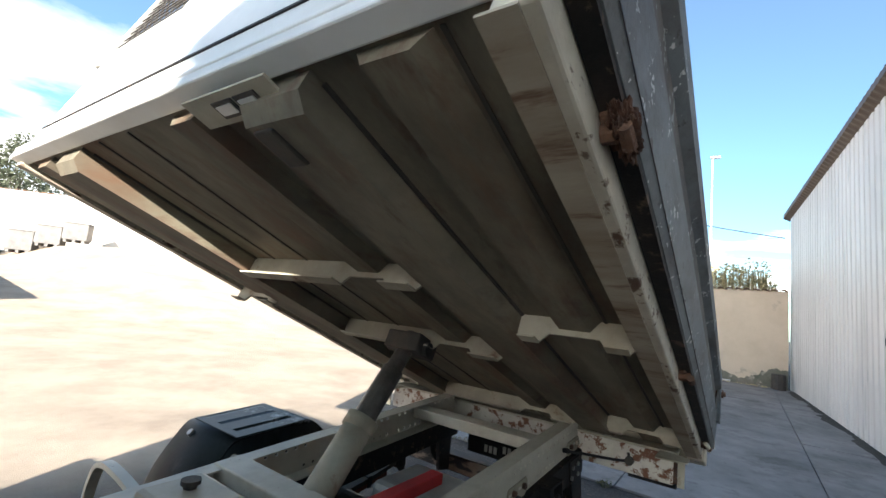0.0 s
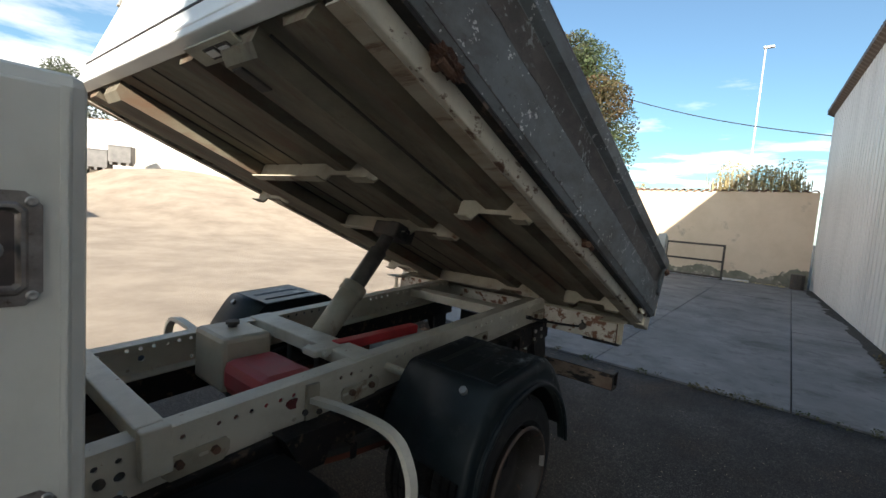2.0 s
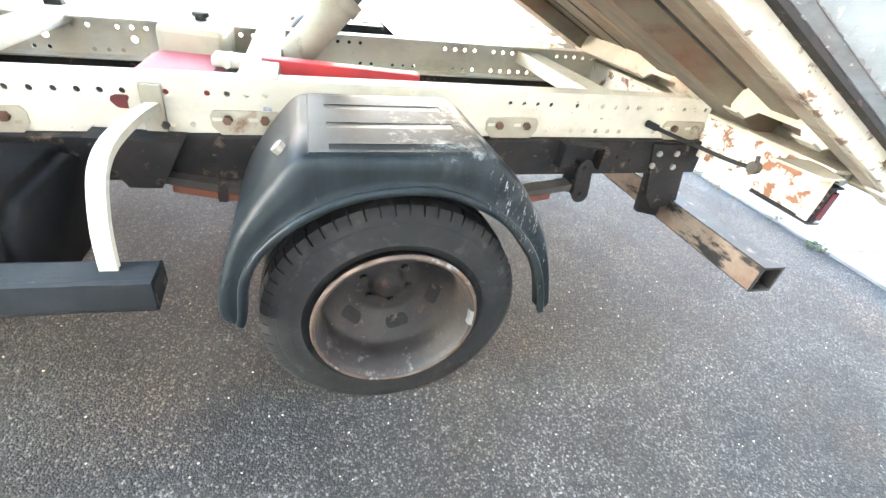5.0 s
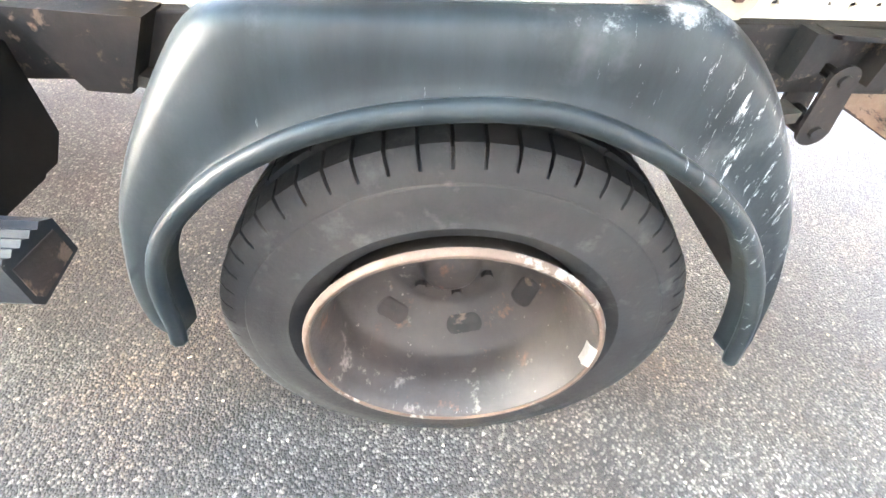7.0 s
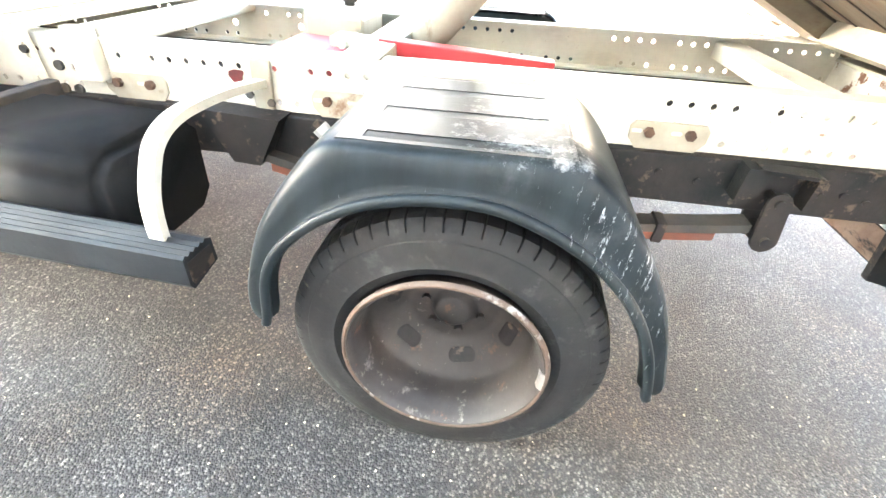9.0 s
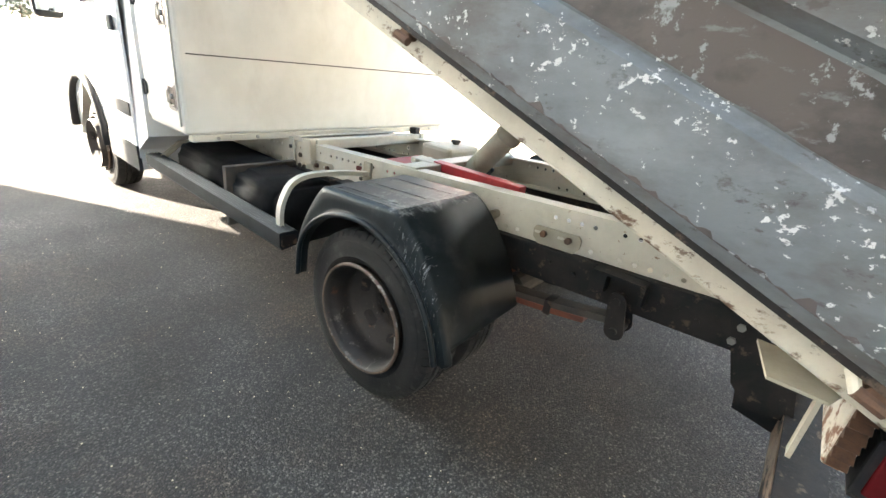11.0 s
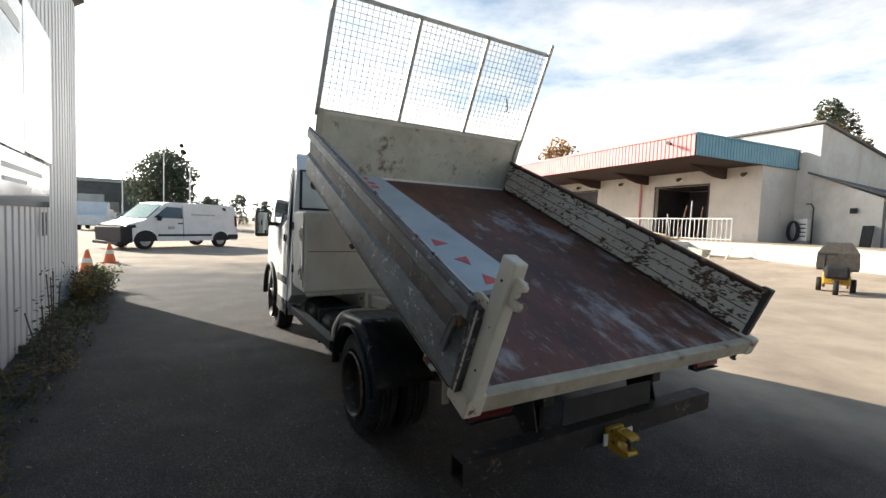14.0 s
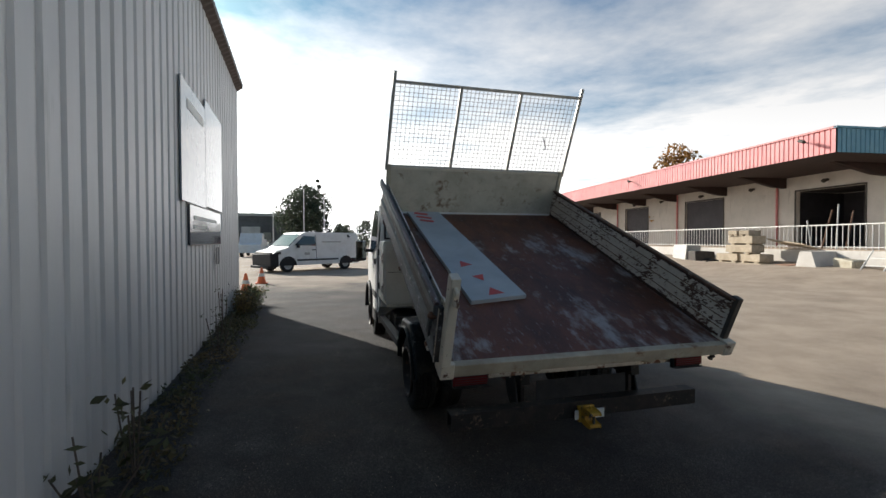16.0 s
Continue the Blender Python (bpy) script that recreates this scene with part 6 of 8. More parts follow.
b = B(); tube(b, [(0.06, 0.30, 0.74), (0.13, 0.25, 0.72), (0.20, 0.35, 0.64), (0.22, 0.5, 0.60)], 0.011, 6); part("hose", b, BLACKPL, truck)
# pump and oil tank
b = B(); box(b, 0.05, 0.33, 0.50, 0.72, 0.55, 0.785, 0.022); ok = part("oil_tank", b, PLASTW, truck, "yellowed plastic oil tank", False)
b = B(); rod(b, (0.22, 0.60, 0.785), (0.22, 0.60, 0.800), 0.020, 14); rod(b, (0.22, 0.60, 0.798), (0.22, 0.60, 0.812), 0.030, 14); part("cap", b, DARKMET, ok)
b = B(); box(b, -0.30, 0.04, 0.50, 0.735, 0.57, 0.715, 0.045); part("pump_cover", b, REDDUSTY, truck, "dusty red pump cover", False)
b = B(); box(b, -0.245, -0.190, -0.150, 0.36, 0.735, 0.778, 0.004); part("safety_prop", b, RED, truck, "red safety prop bar")
b = B(); box(b, -0.265, -0.175, 0.33, 0.50, 0.742, 0.772, 0.008); rod(b, (-0.285, 0.455, 0.757), (-0.155, 0.455, 0.757), 0.012, 10); part("prop_pivot", b, CREAM, truck)
b = B(); box(b, -0.30, 0.10, -0.45, -0.12, 0.50, 0.66, 0.03); part("air_tank", b, ALU, truck)

# ---- the raised bed ----
b = B(); box(b, -1.0, 1.0, 0.0, LB, 0.073, 0.080)
floor_ob = bedpart("bed_floor", b, RUSTFLOOR, truck, "rusted steel floor scraped to bare metal")
b = B(); box(b, -0.99, 0.99, 0.03, LB - 0.02, 0.066, 0.0725); bedpart("floor_underside", b, UNDER, floor_ob, "rust-stained beige underside, darkened as shade")
for sx in (-1, 1):
    b = B()
    x0, x1 = sorted((sx * 1.045, sx * 0.985))
    box(b, x0, x1, 0.02, LB, 0.0 if sx < 0 else 0.042, 0.083, 0.006)
    bedpart("sill", b, SILL, floor_ob, "cream side sill with rust runs")
    b = B(); box(b, x0 + (0.022 if sx < 0 else -0.015), x1 + (0.015 if sx < 0 else -0.022), 0.02, LB, -0.004 if sx < 0 else 0.038, 0.002 if sx < 0 else 0.044); bedpart("sill_flange", b, FLANGE, floor_ob)
    b = B(); box(b, x0 - 0.012, x1 + 0.012, -0.05, 0.09, -0.012, 0.095, 0.008); bedpart("corner_casting", b, SILL, floor_ob)
b = B(); box(b, -1.0, 1.0, -0.045, 0.005, 0.0, 0.0815, 0.005); bedpart("rear_sill", b, CREAM_DIRTY, floor_ob, "cream rear sill, scraped edge")
b = B(); box(b, -1.045, 1.045, LB - 0.02, LB + 0.03, 0.055, 0.10, 0.005); bedpart("front_sill", b, WHITE, floor_ob)
for x in (-0.535, 0.535):
    b = B()
    w = 0.17
    outl = [(0.10, 0.066), (0.10, 0.004), (0.13, -0.006), (LB - 0.06, -0.006), (LB - 0.03, 0.020), (LB - 0.03, 0.066)]
    prism(b, outl, x - w / 2, x + w / 2, "x")
    bedpart("main_beam", b, UNDER, floor_ob, "dirty beige main beam, darkened as shade")
    for q in (-1, 1):
        b = B(); box(b, x + q * (w / 2 + 0.006) - 0.004, x + q * (w / 2 + 0.006) + 0.004, 0.10, LB - 0.06, 0.0585, 0.066); bedpart("weld_seam", b, DARKMET, floor_ob)
for x in (-0.80, -0.21, 0.80):
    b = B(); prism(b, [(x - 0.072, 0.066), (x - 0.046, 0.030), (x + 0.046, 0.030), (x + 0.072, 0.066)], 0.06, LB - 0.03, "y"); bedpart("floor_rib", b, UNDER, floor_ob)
for x in (-0.887, 0.12, 0.32):
    b = B(); box(b, x - 0.004, x + 0.004, 0.06, LB - 0.03, 0.0625, 0.066); bedpart("weld_seam", b, DARKMET, floor_ob)


def z_member(x0, x1, u, notch):
    b = B()
    pts = [(x0, 0.066), (x1, 0.066), (x1, 0.004), (x1 - 0.02, -0.016), (notch + 0.10, -0.016), (notch + 0.075, 0.012), (notch - 0.075, 0.012), (notch - 0.10, -0.016), (x0 + 0.02, -0.016), (x0, 0.004)]
    prism(b, pts, u - 0.004, u + 0.004, "y")
    for q0, q1 in ((x0 + 0.02, notch - 0.10), (notch + 0.10, x1 - 0.02)):
        if q1 - q0 > 0.02:
            box(b, q0, q1, u, u + 0.05, -0.022, -0.016)
    return bedpart("outrigger", b, CREAM_DIRTY, floor_ob, "dirty cream cross member")


for u in (0.30, 1.36, 1.97):
    z_member(-0.447, 0.447, u, -0.21)
for u in (0.36, 1.66):
    z_member(-0.983, -0.623, u, -0.80)
    z_member(0.623, 0.983, u, 0.80)
b = B(); box(b, -0.09, 0.09, 1.30, 1.45, -0.06, 0.02, 0.01); rod(b, (-0.11, 1.38, -0.03), (0.11, 1.38, -0.03), 0.03, 12); bedpart("ram_bracket", b, DARKMET, floor_ob)
b = B(); box(b, -0.56, -0.28, LB - 0.06, LB + 0.005, 0.030, 0.036)
box(b, -0.56, -0.28, LB - 0.065, LB - 0.059, 0.030, 0.06); bedpart("latch_plate", b, CREAM_DIRTY, floor_ob, "slotted latch plate")
for x in (-0.475, -0.40):
    b = B(); box(b, x - 0.034, x + 0.034, LB - 0.052, LB - 0.012, 0.027, 0.0305, 0.0015); bedpart("slot_rim", b, DARKMET, floor_ob)
    # white plate stands for bright sky seen through the slot
    b = B(); box(b, x - 0.025, x + 0.025, LB - 0.043, LB - 0.021, 0.0245, 0.0275); bedpart("slot", b, WHITE, floor_ob)
b = B(); box(b, -0.52, -0.46, LB - 0.17, LB - 0.07, -0.012, 0.05, 0.006); bedpart("grease_block", b, DARKMET, floor_ob)


def folded_wall(bm, x0, sx, u0, u1, w0, w1, lean):
    """A pressed side wall: an outer skin with folded ridges."""
    prof = [(0.0, w0), (0.032, w0 + 0.012), (0.040, w0 + 0.035), (0.040, w0 + 0.185), (0.020, w0 + 0.205), (0.020, w1 - 0.075), (0.044, w1 - 0.055), (0.044, w1), (0.0, w1)]
    vs = []
    for u in (u0, u1):
        vs.append([bm.verts.new((x0 + sx * (o + lean * (w - w0)), u, w)) for o, w in prof])
    n = len(prof)
    for i in range(n):
        bm.faces.new((vs[0][i], vs[0][(i + 1) % n], vs[1][(i + 1) % n], vs[1][i]))
    bm.faces.new(vs[0][::-1]); bm.faces.new(vs[1])


b = B(); folded_wall(b, -1.050, -1, 0.03, LB - 0.02, 0.055, 0.445, 0.06)
lw = bedpart("side_wall", b, SIDEGREY, floor_ob, "weathered grey side wall with flaked white paint")
b = B()
prv = None
for i in range(41):
    u = 0.10 + (LB - 0.15) * i / 40
    w0_, w1_ = 0.264 + 0.012 * noise.noise(Vector((i * 0.7, 0, 0))), 0.362 + 0.010 * noise.noise(Vector((i * 0.9, 3, 0)))
    if i == 0:
        w0_, w1_ = 0.285, 0.36
    cur = [b.verts.new((-1.0705 - 0.06 * (w - 0.055) - o, u, w)) for w, o in ((w0_, 0.0), (w0_, 0.0015), (w1_, 0.0015), (w1_, 0.0))]
    if prv:
        for k in range(3):
            b.faces.new((prv[k], prv[k + 1], cur[k + 1], cur[k]))
    prv = cur
bedpart("primer_band", b, PRIMER, floor_ob, "bare brown primer band")
b = B()
prv = None
for i in range(241):
    u = 0.10 + (LB - 0.16) * i / 240
    w1_ = 0.0925 + 0.034 * max(0.0, noise.noise(Vector((i * 0.31, 7, 0))) - 0.12) + 0.004 * noise.noise(Vector((i * 1.3, 2, 0)))
    cur = [b.verts.new((-1.0905 - 0.06 * (w - 0.055) - o, u, w)) for w, o in ((0.090, 0.0), (0.090, 0.0015), (w1_, 0.0015), (w1_, 0.0))]
    if prv:
        for k in range(3):
            b.faces.new((prv[k], prv[k + 1], cur[k + 1], cur[k]))
    prv = cur
bedpart("flaked_edge", b, PRIMER, floor_ob, "dark flaked lower edge")
# added black strip paints the shade of the gap above the sill
b = B(); box(b, -1.080, -1.047, 0.06, LB - 0.04, 0.0535, 0.0655); bedpart("gap_strip", b, BLACKST, floor_ob, "black strip standing for the shaded gap")
b = B(); box(b, -1.048, -1.038, 0.05, LB - 0.04, 0.10, 0.44); bedpart("side_wall_lining", b, CHIPPED, floor_ob, "chipped cream inner lining")
b = B(); tube(b, [(-1.098, 0.03, 0.45), (-1.098, LB - 0.02, 0.455)], 0.016, 10); bedpart("top_bead", b, BEADM, floor_ob, "scraped maroon-brown top bead")
b = B(); box(b, 0.978, 1.005, 0.03, LB - 0.02, 0.085, 0.395, 0.006)
bedpart("side_wall", b, CHIPPED, floor_ob, "white side wall with brown rust chips")
# bare rust at the wall's foot and along its top, with ragged edges
for w_edge, w_far, sgn, seed_ in ((0.086, 0.110, 1, 3), (0.384, 0.368, -1, 9)):
    b = B()
    prv = None
    for i in range(221):
        u = 0.04 + (LB - 0.08) * i / 220
        w1_ = w_far + sgn * (0.060 * max(0.0, noise.noise(Vector((i * 0.17, seed_, 0))) - 0.10) + 0.010 * noise.noise(Vector((i * 0.9, seed_, 5))))
        cur = [b.verts.new((x_, u, w_)) for x_, w_ in ((0.978, w_edge), (0.9765, w_edge), (0.9765, w1_), (0.978, w1_))]
        if prv:
            for k in range(3):
                b.faces.new((prv[k], prv[k + 1], cur[k + 1], cur[k]))
        prv = cur
    bedpart("rust_band", b, DARKRUST, floor_ob, "dark bare rust with a ragged edge")
for w in (0.16, 0.235, 0.31):
    b = B(); box(b, 0.975, 0.979, 0.05, LB - 0.04, w - 0.003, w + 0.003); bedpart("crease", b, RUSTY, floor_ob)
b = B(); box(b, 0.968, 1.013, 0.02, LB - 0.02, 0.385, 0.400, 0.005); bedpart("top_edge", b, RUSTY, floor_ob, "rusted top edge")
b = B(); box(b, 0.985, 1.03, 0.0, 0.06, 0.09, 0.41, 0.006); bedpart("end_stop", b, DARKMET, floor_ob)
for u in (0.24, 1.335, 2.43):
    b = B(); rod(b, (-1.078, u, 0.045), (-1.04, u, 0.045), 0.016, 8); box(b, -1.068, -1.045, u - 0.03, u + 0.035, 0.045, 0.09, 0.008); rod(b, (-1.08, u - 0.022, 0.035), (-1.08, u + 0.022, 0.035), 0.011, 8); bedpart("wall_hinge", b, RUSTY, floor_ob, "rusty hinge with bolt")
top_ = cut_corners([(0.062, 0.385), (0.100, 0.368), (0.120, 0.325), (0.130, 0.265), (0.143, 0.198)], 2)
low_ = cut_corners([(0.060, 0.345), (0.080, 0.340), (0.092, 0.318), (0.102, 0.262), (0.110, 0.192)], 2)
b = B(); prism(b, top_ + low_[::-1], -1.096, -1.112, "x"); lever = bedpart("locking_lever", b, SIDEGREY, floor_ob, "grey curved locking lever")
b = B(); tube(b, [(-1.112, u_, w_) for u_, w_ in top_], 0.005, 6); bedpart("lever_rim", b, SIDEGREY, lever, "", True)
b = B(); tube(b, [(-1.112, u_, w_) for u_, w_ in low_], 0.005, 6); bedpart("lever_rim", b, SIDEGREY, lever, "", True)
b = B(); rod(b, (-1.07, 0.062, 0.362), (-1.125, 0.062, 0.362), 0.022, 12); rod(b, (-1.125, 0.062, 0.362), (-1.135, 0.062, 0.362), 0.013, 6); bedpart("lever_pivot", b, RUSTY, floor_ob, "rusty pivot bolt")
b = B(); tube(b, [(-1.062, 0.17, 0.055), (-1.078, 0.19, 0.034), (-1.078, 0.26, 0.034), (-1.062, 0.28, 0.052)], 0.010, 8); bedpart("handle", b, SILL, floor_ob)
for x, u in ((0.90, -0.03), (0.94, -0.01)):
    b = B(); rod(b, (x, u, -0.005), (x, u, -0.045), 0.009, 8); rod(b, (x, u, -0.030), (x, u, -0.042), 0.017, 6); bedpart("sill_bolt", b, DARKMET, floor_ob)
b = B()
bmesh.ops.create_icosphere(b, subdivisions=5, radius=1.0)
for v in b.verts:
    g_ = 1.0 + 0.42 * noise.noise(v.co * 2.6) + 0.20 * noise.noise(v.co * 7.0) + 0.08 * noise.noise(v.co * 17.0)
    v.co = Vector((-1.073 + 0.020 * v.co.x * g_, 2.42 + 0.058 * v.co.y * g_, 0.053 + 0.024 * v.co.z * g_))
bedpart("rust_lump", b, HINGERUST, floor_ob, "hinge swollen with flaking rust")
# folded rear end of the left wall, close to the post
b = B(); box(b, -1.090, -1.046, 0.008, 0.046, 0.075, 0.440, 0.004); bedpart("wall_end", b, PRIMER, floor_ob, "brown folded end of the side wall")
b = B(); box(b, -1.093, -1.088, 0.006, 0.014, 0.080, 0.436, 0.001); bedpart("end_fold", b, SILL, floor_ob, "chipped pale fold")
# rear corner post with its hook
b = B(); box(b, -1.062, -1.008, -0.070, 0.006, 0.096, 0.655, 0.006)
post = bedpart("corner_post", b, POSTP, floor_ob, "cream rear corner post with scratches")
b = B()
jaw = [(-0.04, 0.470), (-0.085, 0.462), (-0.118, 0.475), (-0.132, 0.50), (-0.122, 0.520), (-0.104, 0.510), (-0.086, 0.502), (-0.070, 0.515), (-0.068, 0.538), (-0.086, 0.556), (-0.112, 0.560), (-0.108, 0.582), (-0.075, 0.592), (-0.04, 0.590)]
jaw = [(-0.068 + (u + 0.04) * 0.80, 0.560 + (w - 0.530) * 0.82) for u, w in jaw]
prism(b, jaw, -1.048, -1.026, "x")
bmesh.ops.bevel(b, geom=b.edges[:], offset=0.004, segments=2, affect="EDGES")
bedpart("hook", b, SILL, floor_ob, "worn open hook jaw")
b = B(); 
lug = [(0.004, 0.475), (0.004, 0.40)] + [(0.055 + 0.034 * math.cos(radians(a_)), 0.445 + 0.034 * math.sin(radians(a_))) for a_ in range(-70, 110, 20)]
prism(b, lug, -1.062, -1.050, "x"); rod(b, (-1.068, 0.058, 0.447), (-1.061, 0.058, 0.447), 0.011, 10); bedpart("pivot_lug", b, SILL, floor_ob)
# flat black discs stand for the shade in the post's bolt holes
for u, w in ((-0.038, 0.215), (-0.028, 0.575), (-0.040, 0.40)):
    b = B(); rod(b, (-1.0625, u, w), (-1.055, u, w), 0.006 if w != 0.40 else 0.003, 10); bedpart("bolt_hole", b, BLACKST, floor_ob)
# headboard
b = B(); box(b, -1.03, 1.03, LB - 0.012, LB + 0.012, 0.085, 0.60, 0.004); hbo = bedpart("headboard", b, HEADIN, floor_ob, "cream headboard with rusty scrapes")
b = B(); box(b, -1.03, 1.03, LB + 0.0125, LB + 0.016, 0.085, 0.60); bedpart("headboard_skin", b, WHITE, floor_ob, "clean white front skin")
b = B(); box(b, -1.02, 1.02, LB + 0.016, LB + 0.020, 0.205, 0.215); bedpart("seam", b, BLACKST, floor_ob)
b = B(); box(b, -1.03, 1.03, LB - 0.02, LB + 0.022, 0.580, 0.608, 0.005); bedpart("top_rail", b, CREAM, floor_ob)
b = B(); box(b, -1.035, 1.035, LB + 0.012, LB + 0.034, 0.086, 0.10, 0.004); bedpart("bottom_rail", b, WHITE, floor_ob)
for sx in (-1, 1):
    b = B(); box(b, min(sx * 1.0, sx * 1.05), max(sx * 1.0, sx * 1.05), LB - 0.03, LB + 0.012, 0.085, 0.63, 0.006); bedpart("head_post", b, CREAM_DIRTY, floor_ob)
# mesh guard, leaning a little further back than the headboard
CAGE = BED @ Matrix.Translation((0, LB + 0.01, 0.605)) @ Matrix(((1, 0, 0.045, 0), (0, 1, 0, 0), (0, 0, 1, 0), (0, 0, 0, 1)))
CH = 0.86
def cagepart(name, bm, material, label=""):
    bm.transform(CAGE)
    return part(name, bm, material, hbo, label)
for x in (-1.05, -0.34, 0.34, 1.06):
    b = B(); e = 0.10 if abs(x) > 1 else 0.0
    box(b, x - 0.016, x + 0.016, -0.016, 0.016, -0.04 if e else 0, CH + e, 0.003); cagepart("guard_upright", b, ALU)
for w in (0.0, CH):
    b = B(); box(b, -1.05, 1.06, -0.016, 0.016, w - 0.016, w + 0.016, 0.003); cagepart("guard_rail", b, ALU)
for k, (xa, xb) in enumerate(((-1.03, -0.36), (-0.32, 0.32), (0.36, 1.04))):
    b = B()
    nx, nz = 14, 19
    for i in range(1, nx):
        x = xa + (xb - xa) * i / nx + 0.004 * math.sin(i * 3.1)
        box(b, x - 0.0018, x + 0.0018, -0.002, 0.002, 0.01, CH - 0.01)
    for i in range(1, nz):
        w = CH * i / nz + 0.003 * math.sin(i * 2.1)
        box(b, xa, xb, 0.002, 0.006, w - 0.0018, w + 0.0018)
    tagged(cagepart("wire_mesh", b, WIRE, "dark woven wire mesh"), kind="stuff")
b = B(); tube(b, [(0.76, -0.01, 0.27), (0.755, -0.02, 0.31), (0.72, -0.02, 0.37), (0.715, -0.01, 0.40)], 0.007, 6); cagepart("bent_hook", b, BLACKST)

# long pale panel lying in the bed
pan = B()
vsb = [(-0.21, 0.68), (-0.44, 2.62), (-0.80, 2.62), (-0.67, 0.62)]
v0 = [pan.verts.new((x, u, 0.081)) for x, u in vsb]
v1 = [pan.verts.new((x, u, 0.115)) for x, u in vsb]
pan.faces.new(v0); pan.faces.new(v1)
for i in range(4):
    pan.faces.new((v0[i], v0[(i + 1) % 4], v1[(i + 1) % 4], v1[i]))
pan.transform(BED)
panel = single("board_panel", pan, PANEL, "long pale blue-white board with red patches lying in the bed", "board")
for x, u, w_, rz in ((-0.545, 1.236, 0.060, 20), (-0.45, 0.745, 0.068, 10), (-0.49, 0.99, 0.058, 75)):
    b = B(); prism(b, [(-w_, -w_ * 0.6), (w_, -w_ * 0.6), (0, w_)], 0, 0.002, "z"); b.transform(BED @ Matrix.Translation((x, u, 0.1155)) @ Matrix.Rotation(radians(rz), 4, "Z")); part("red_patch", b, REDFILM, panel, "red reflective triangle")
for x, u, w_, h_ in ((-0.66, 2.55, 0.15, 0.06), (-0.65, 2.43, 0.17, 0.05), (-0.64, 2.32, 0.15, 0.05)):
    b = B(); box(b, -w_ / 2, w_ / 2, -h_ / 2, h_ / 2, 0, 0.002); b.transform(BED @ Matrix.Translation((x, u, 0.1155)) @ Matrix.Rotation(radians(-20), 4, "Z")); part("red_patch", b, REDFILM, panel, "red reflective patch")

# tool box behind the cab
b = B(); box(b, -1.0, 1.0, 1.39, 1.88, 0.735, 1.512, 0.018); tb = part("tool_box", b, BOXW, truck, "cream-white steel tool box")
b = B(); box(b, -0.96, 0.96, 1.387, 1.397, 1.125, 1.131); part("seam", b, DARKMET, tb)
b = B(); box(b, -0.97, 0.97, 1.388, 1.44, 0.700, 0.737, 0.004); part("base_rail", b, CREAM, tb)
for x in (-0.84, -0.62, 0.62, 0.84):
    b = B(); rod(b, (x, 1.381, 0.718), (x, 1.390, 0.718), 0.010, 6); part("bolt", b, STEEL, tb)
for sx in (-1, 1):
    # the side door is a tray with rounded edges; its rear margin bends away
    b = B(); box(b, min(sx * 1.0, sx * 1.010), max(sx * 1.0, sx * 1.010), 1.418, 1.86, 0.775, 1.492, 0.004); dr = part("side_door", b, BOXW, tb, "cream box door")
    b = B(); box(b, min(sx * 1.009, sx * 1.0115), max(sx * 1.009, sx * 1.0115), 1.414, 1.422, 0.78, 1.49); part("door_fold", b, BOXW, dr)
    for z0, z1, y0 in ((1.225, 1.362, 1.438), (0.850, 0.985, 1.425)):
        y1, ym, zc_ = y0 + 0.104, y0 + 0.052, (z0 + z1) / 2
        # pressed plate: an outer flange, a raised bead and a dished middle
        def ring(q, x):
            c = 0.016 - q * 0.5
            return [(x, yy, zz) for yy, zz in ((y0 + q + c, z0 + q), (y1 - q - c, z0 + q), (y1 - q, z0 + q + c), (y1 - q, z1 - q - c), (y1 - q - c, z1 - q), (y0 + q + c, z1 - q), (y0 + q, z1 - q - c), (y0 + q, z0 + q + c))]
        b = B()
        loops = [[b.verts.new(p) for p in ring(q, sx * x)] for q, x in ((0.0, 1.0100), (0.0, 1.0125), (0.013, 1.0130), (0.016, 1.0160), (0.020, 1.0165), (0.023, 1.0120), (0.026, 1.0102))]
        for l0, l1 in zip(loops, loops[1:]):
            for k in range(8):
                b.faces.new((l0[k], l0[(k + 1) % 8], l1[(k + 1) % 8], l1[k]))
        lt = part("latch", b, LATCHM, tb, "stained steel latch plate")
        b = B(); ngon(b, ring(0.022, sx * 1.0108)); part("recess", b, LATCHDARK, lt, "dark stained dish")
        b = B(); tube(b, [(sx * 1.011, y1 - 0.036, z0 + 0.030), (sx * 1.028, y1 - 0.036, z0 + 0.040), (sx * 1.028, y1 - 0.036, z1 - 0.040), (sx * 1.011, y1 - 0.036, z1 - 0.030)], 0.0045, 8); part("handle", b, STEEL, lt, "bright steel bar", True)
        b = B(); rod(b, (sx * 1.011, ym - 0.004, zc_), (sx * 1.022, ym - 0.004, zc_), 0.013, 16); part("lock", b, STEEL, lt, "round lock", True)
        for yy in (y0 + 0.010, y1 - 0.010):
            for zz in (z0 + 0.012, z1 - 0.012):
                b = B(); lathe(b, [(sx * 1.012, 0.0065), (sx * 1.015, 0.0062), (sx * 1.0162, 0.0035), (sx * 1.0145, 0.002), (sx * 1.0145, 0.0002)], 12); b.transform(Matrix.Translation((0, yy, zz))); part("screw", b, STEEL, lt, "", True)
    for z in (0.92, 1.36):
        b = B(); rod(b, (sx * 1.016, 1.85, z - 0.04), (sx * 1.016, 1.85, z + 0.04), 0.010, 8); box(b, sx * 1.016 - 0.004, sx * 1.016 + 0.004, 1.82, 1.875, z - 0.03, z + 0.03); part("hinge", b, BLACKPL, tb)
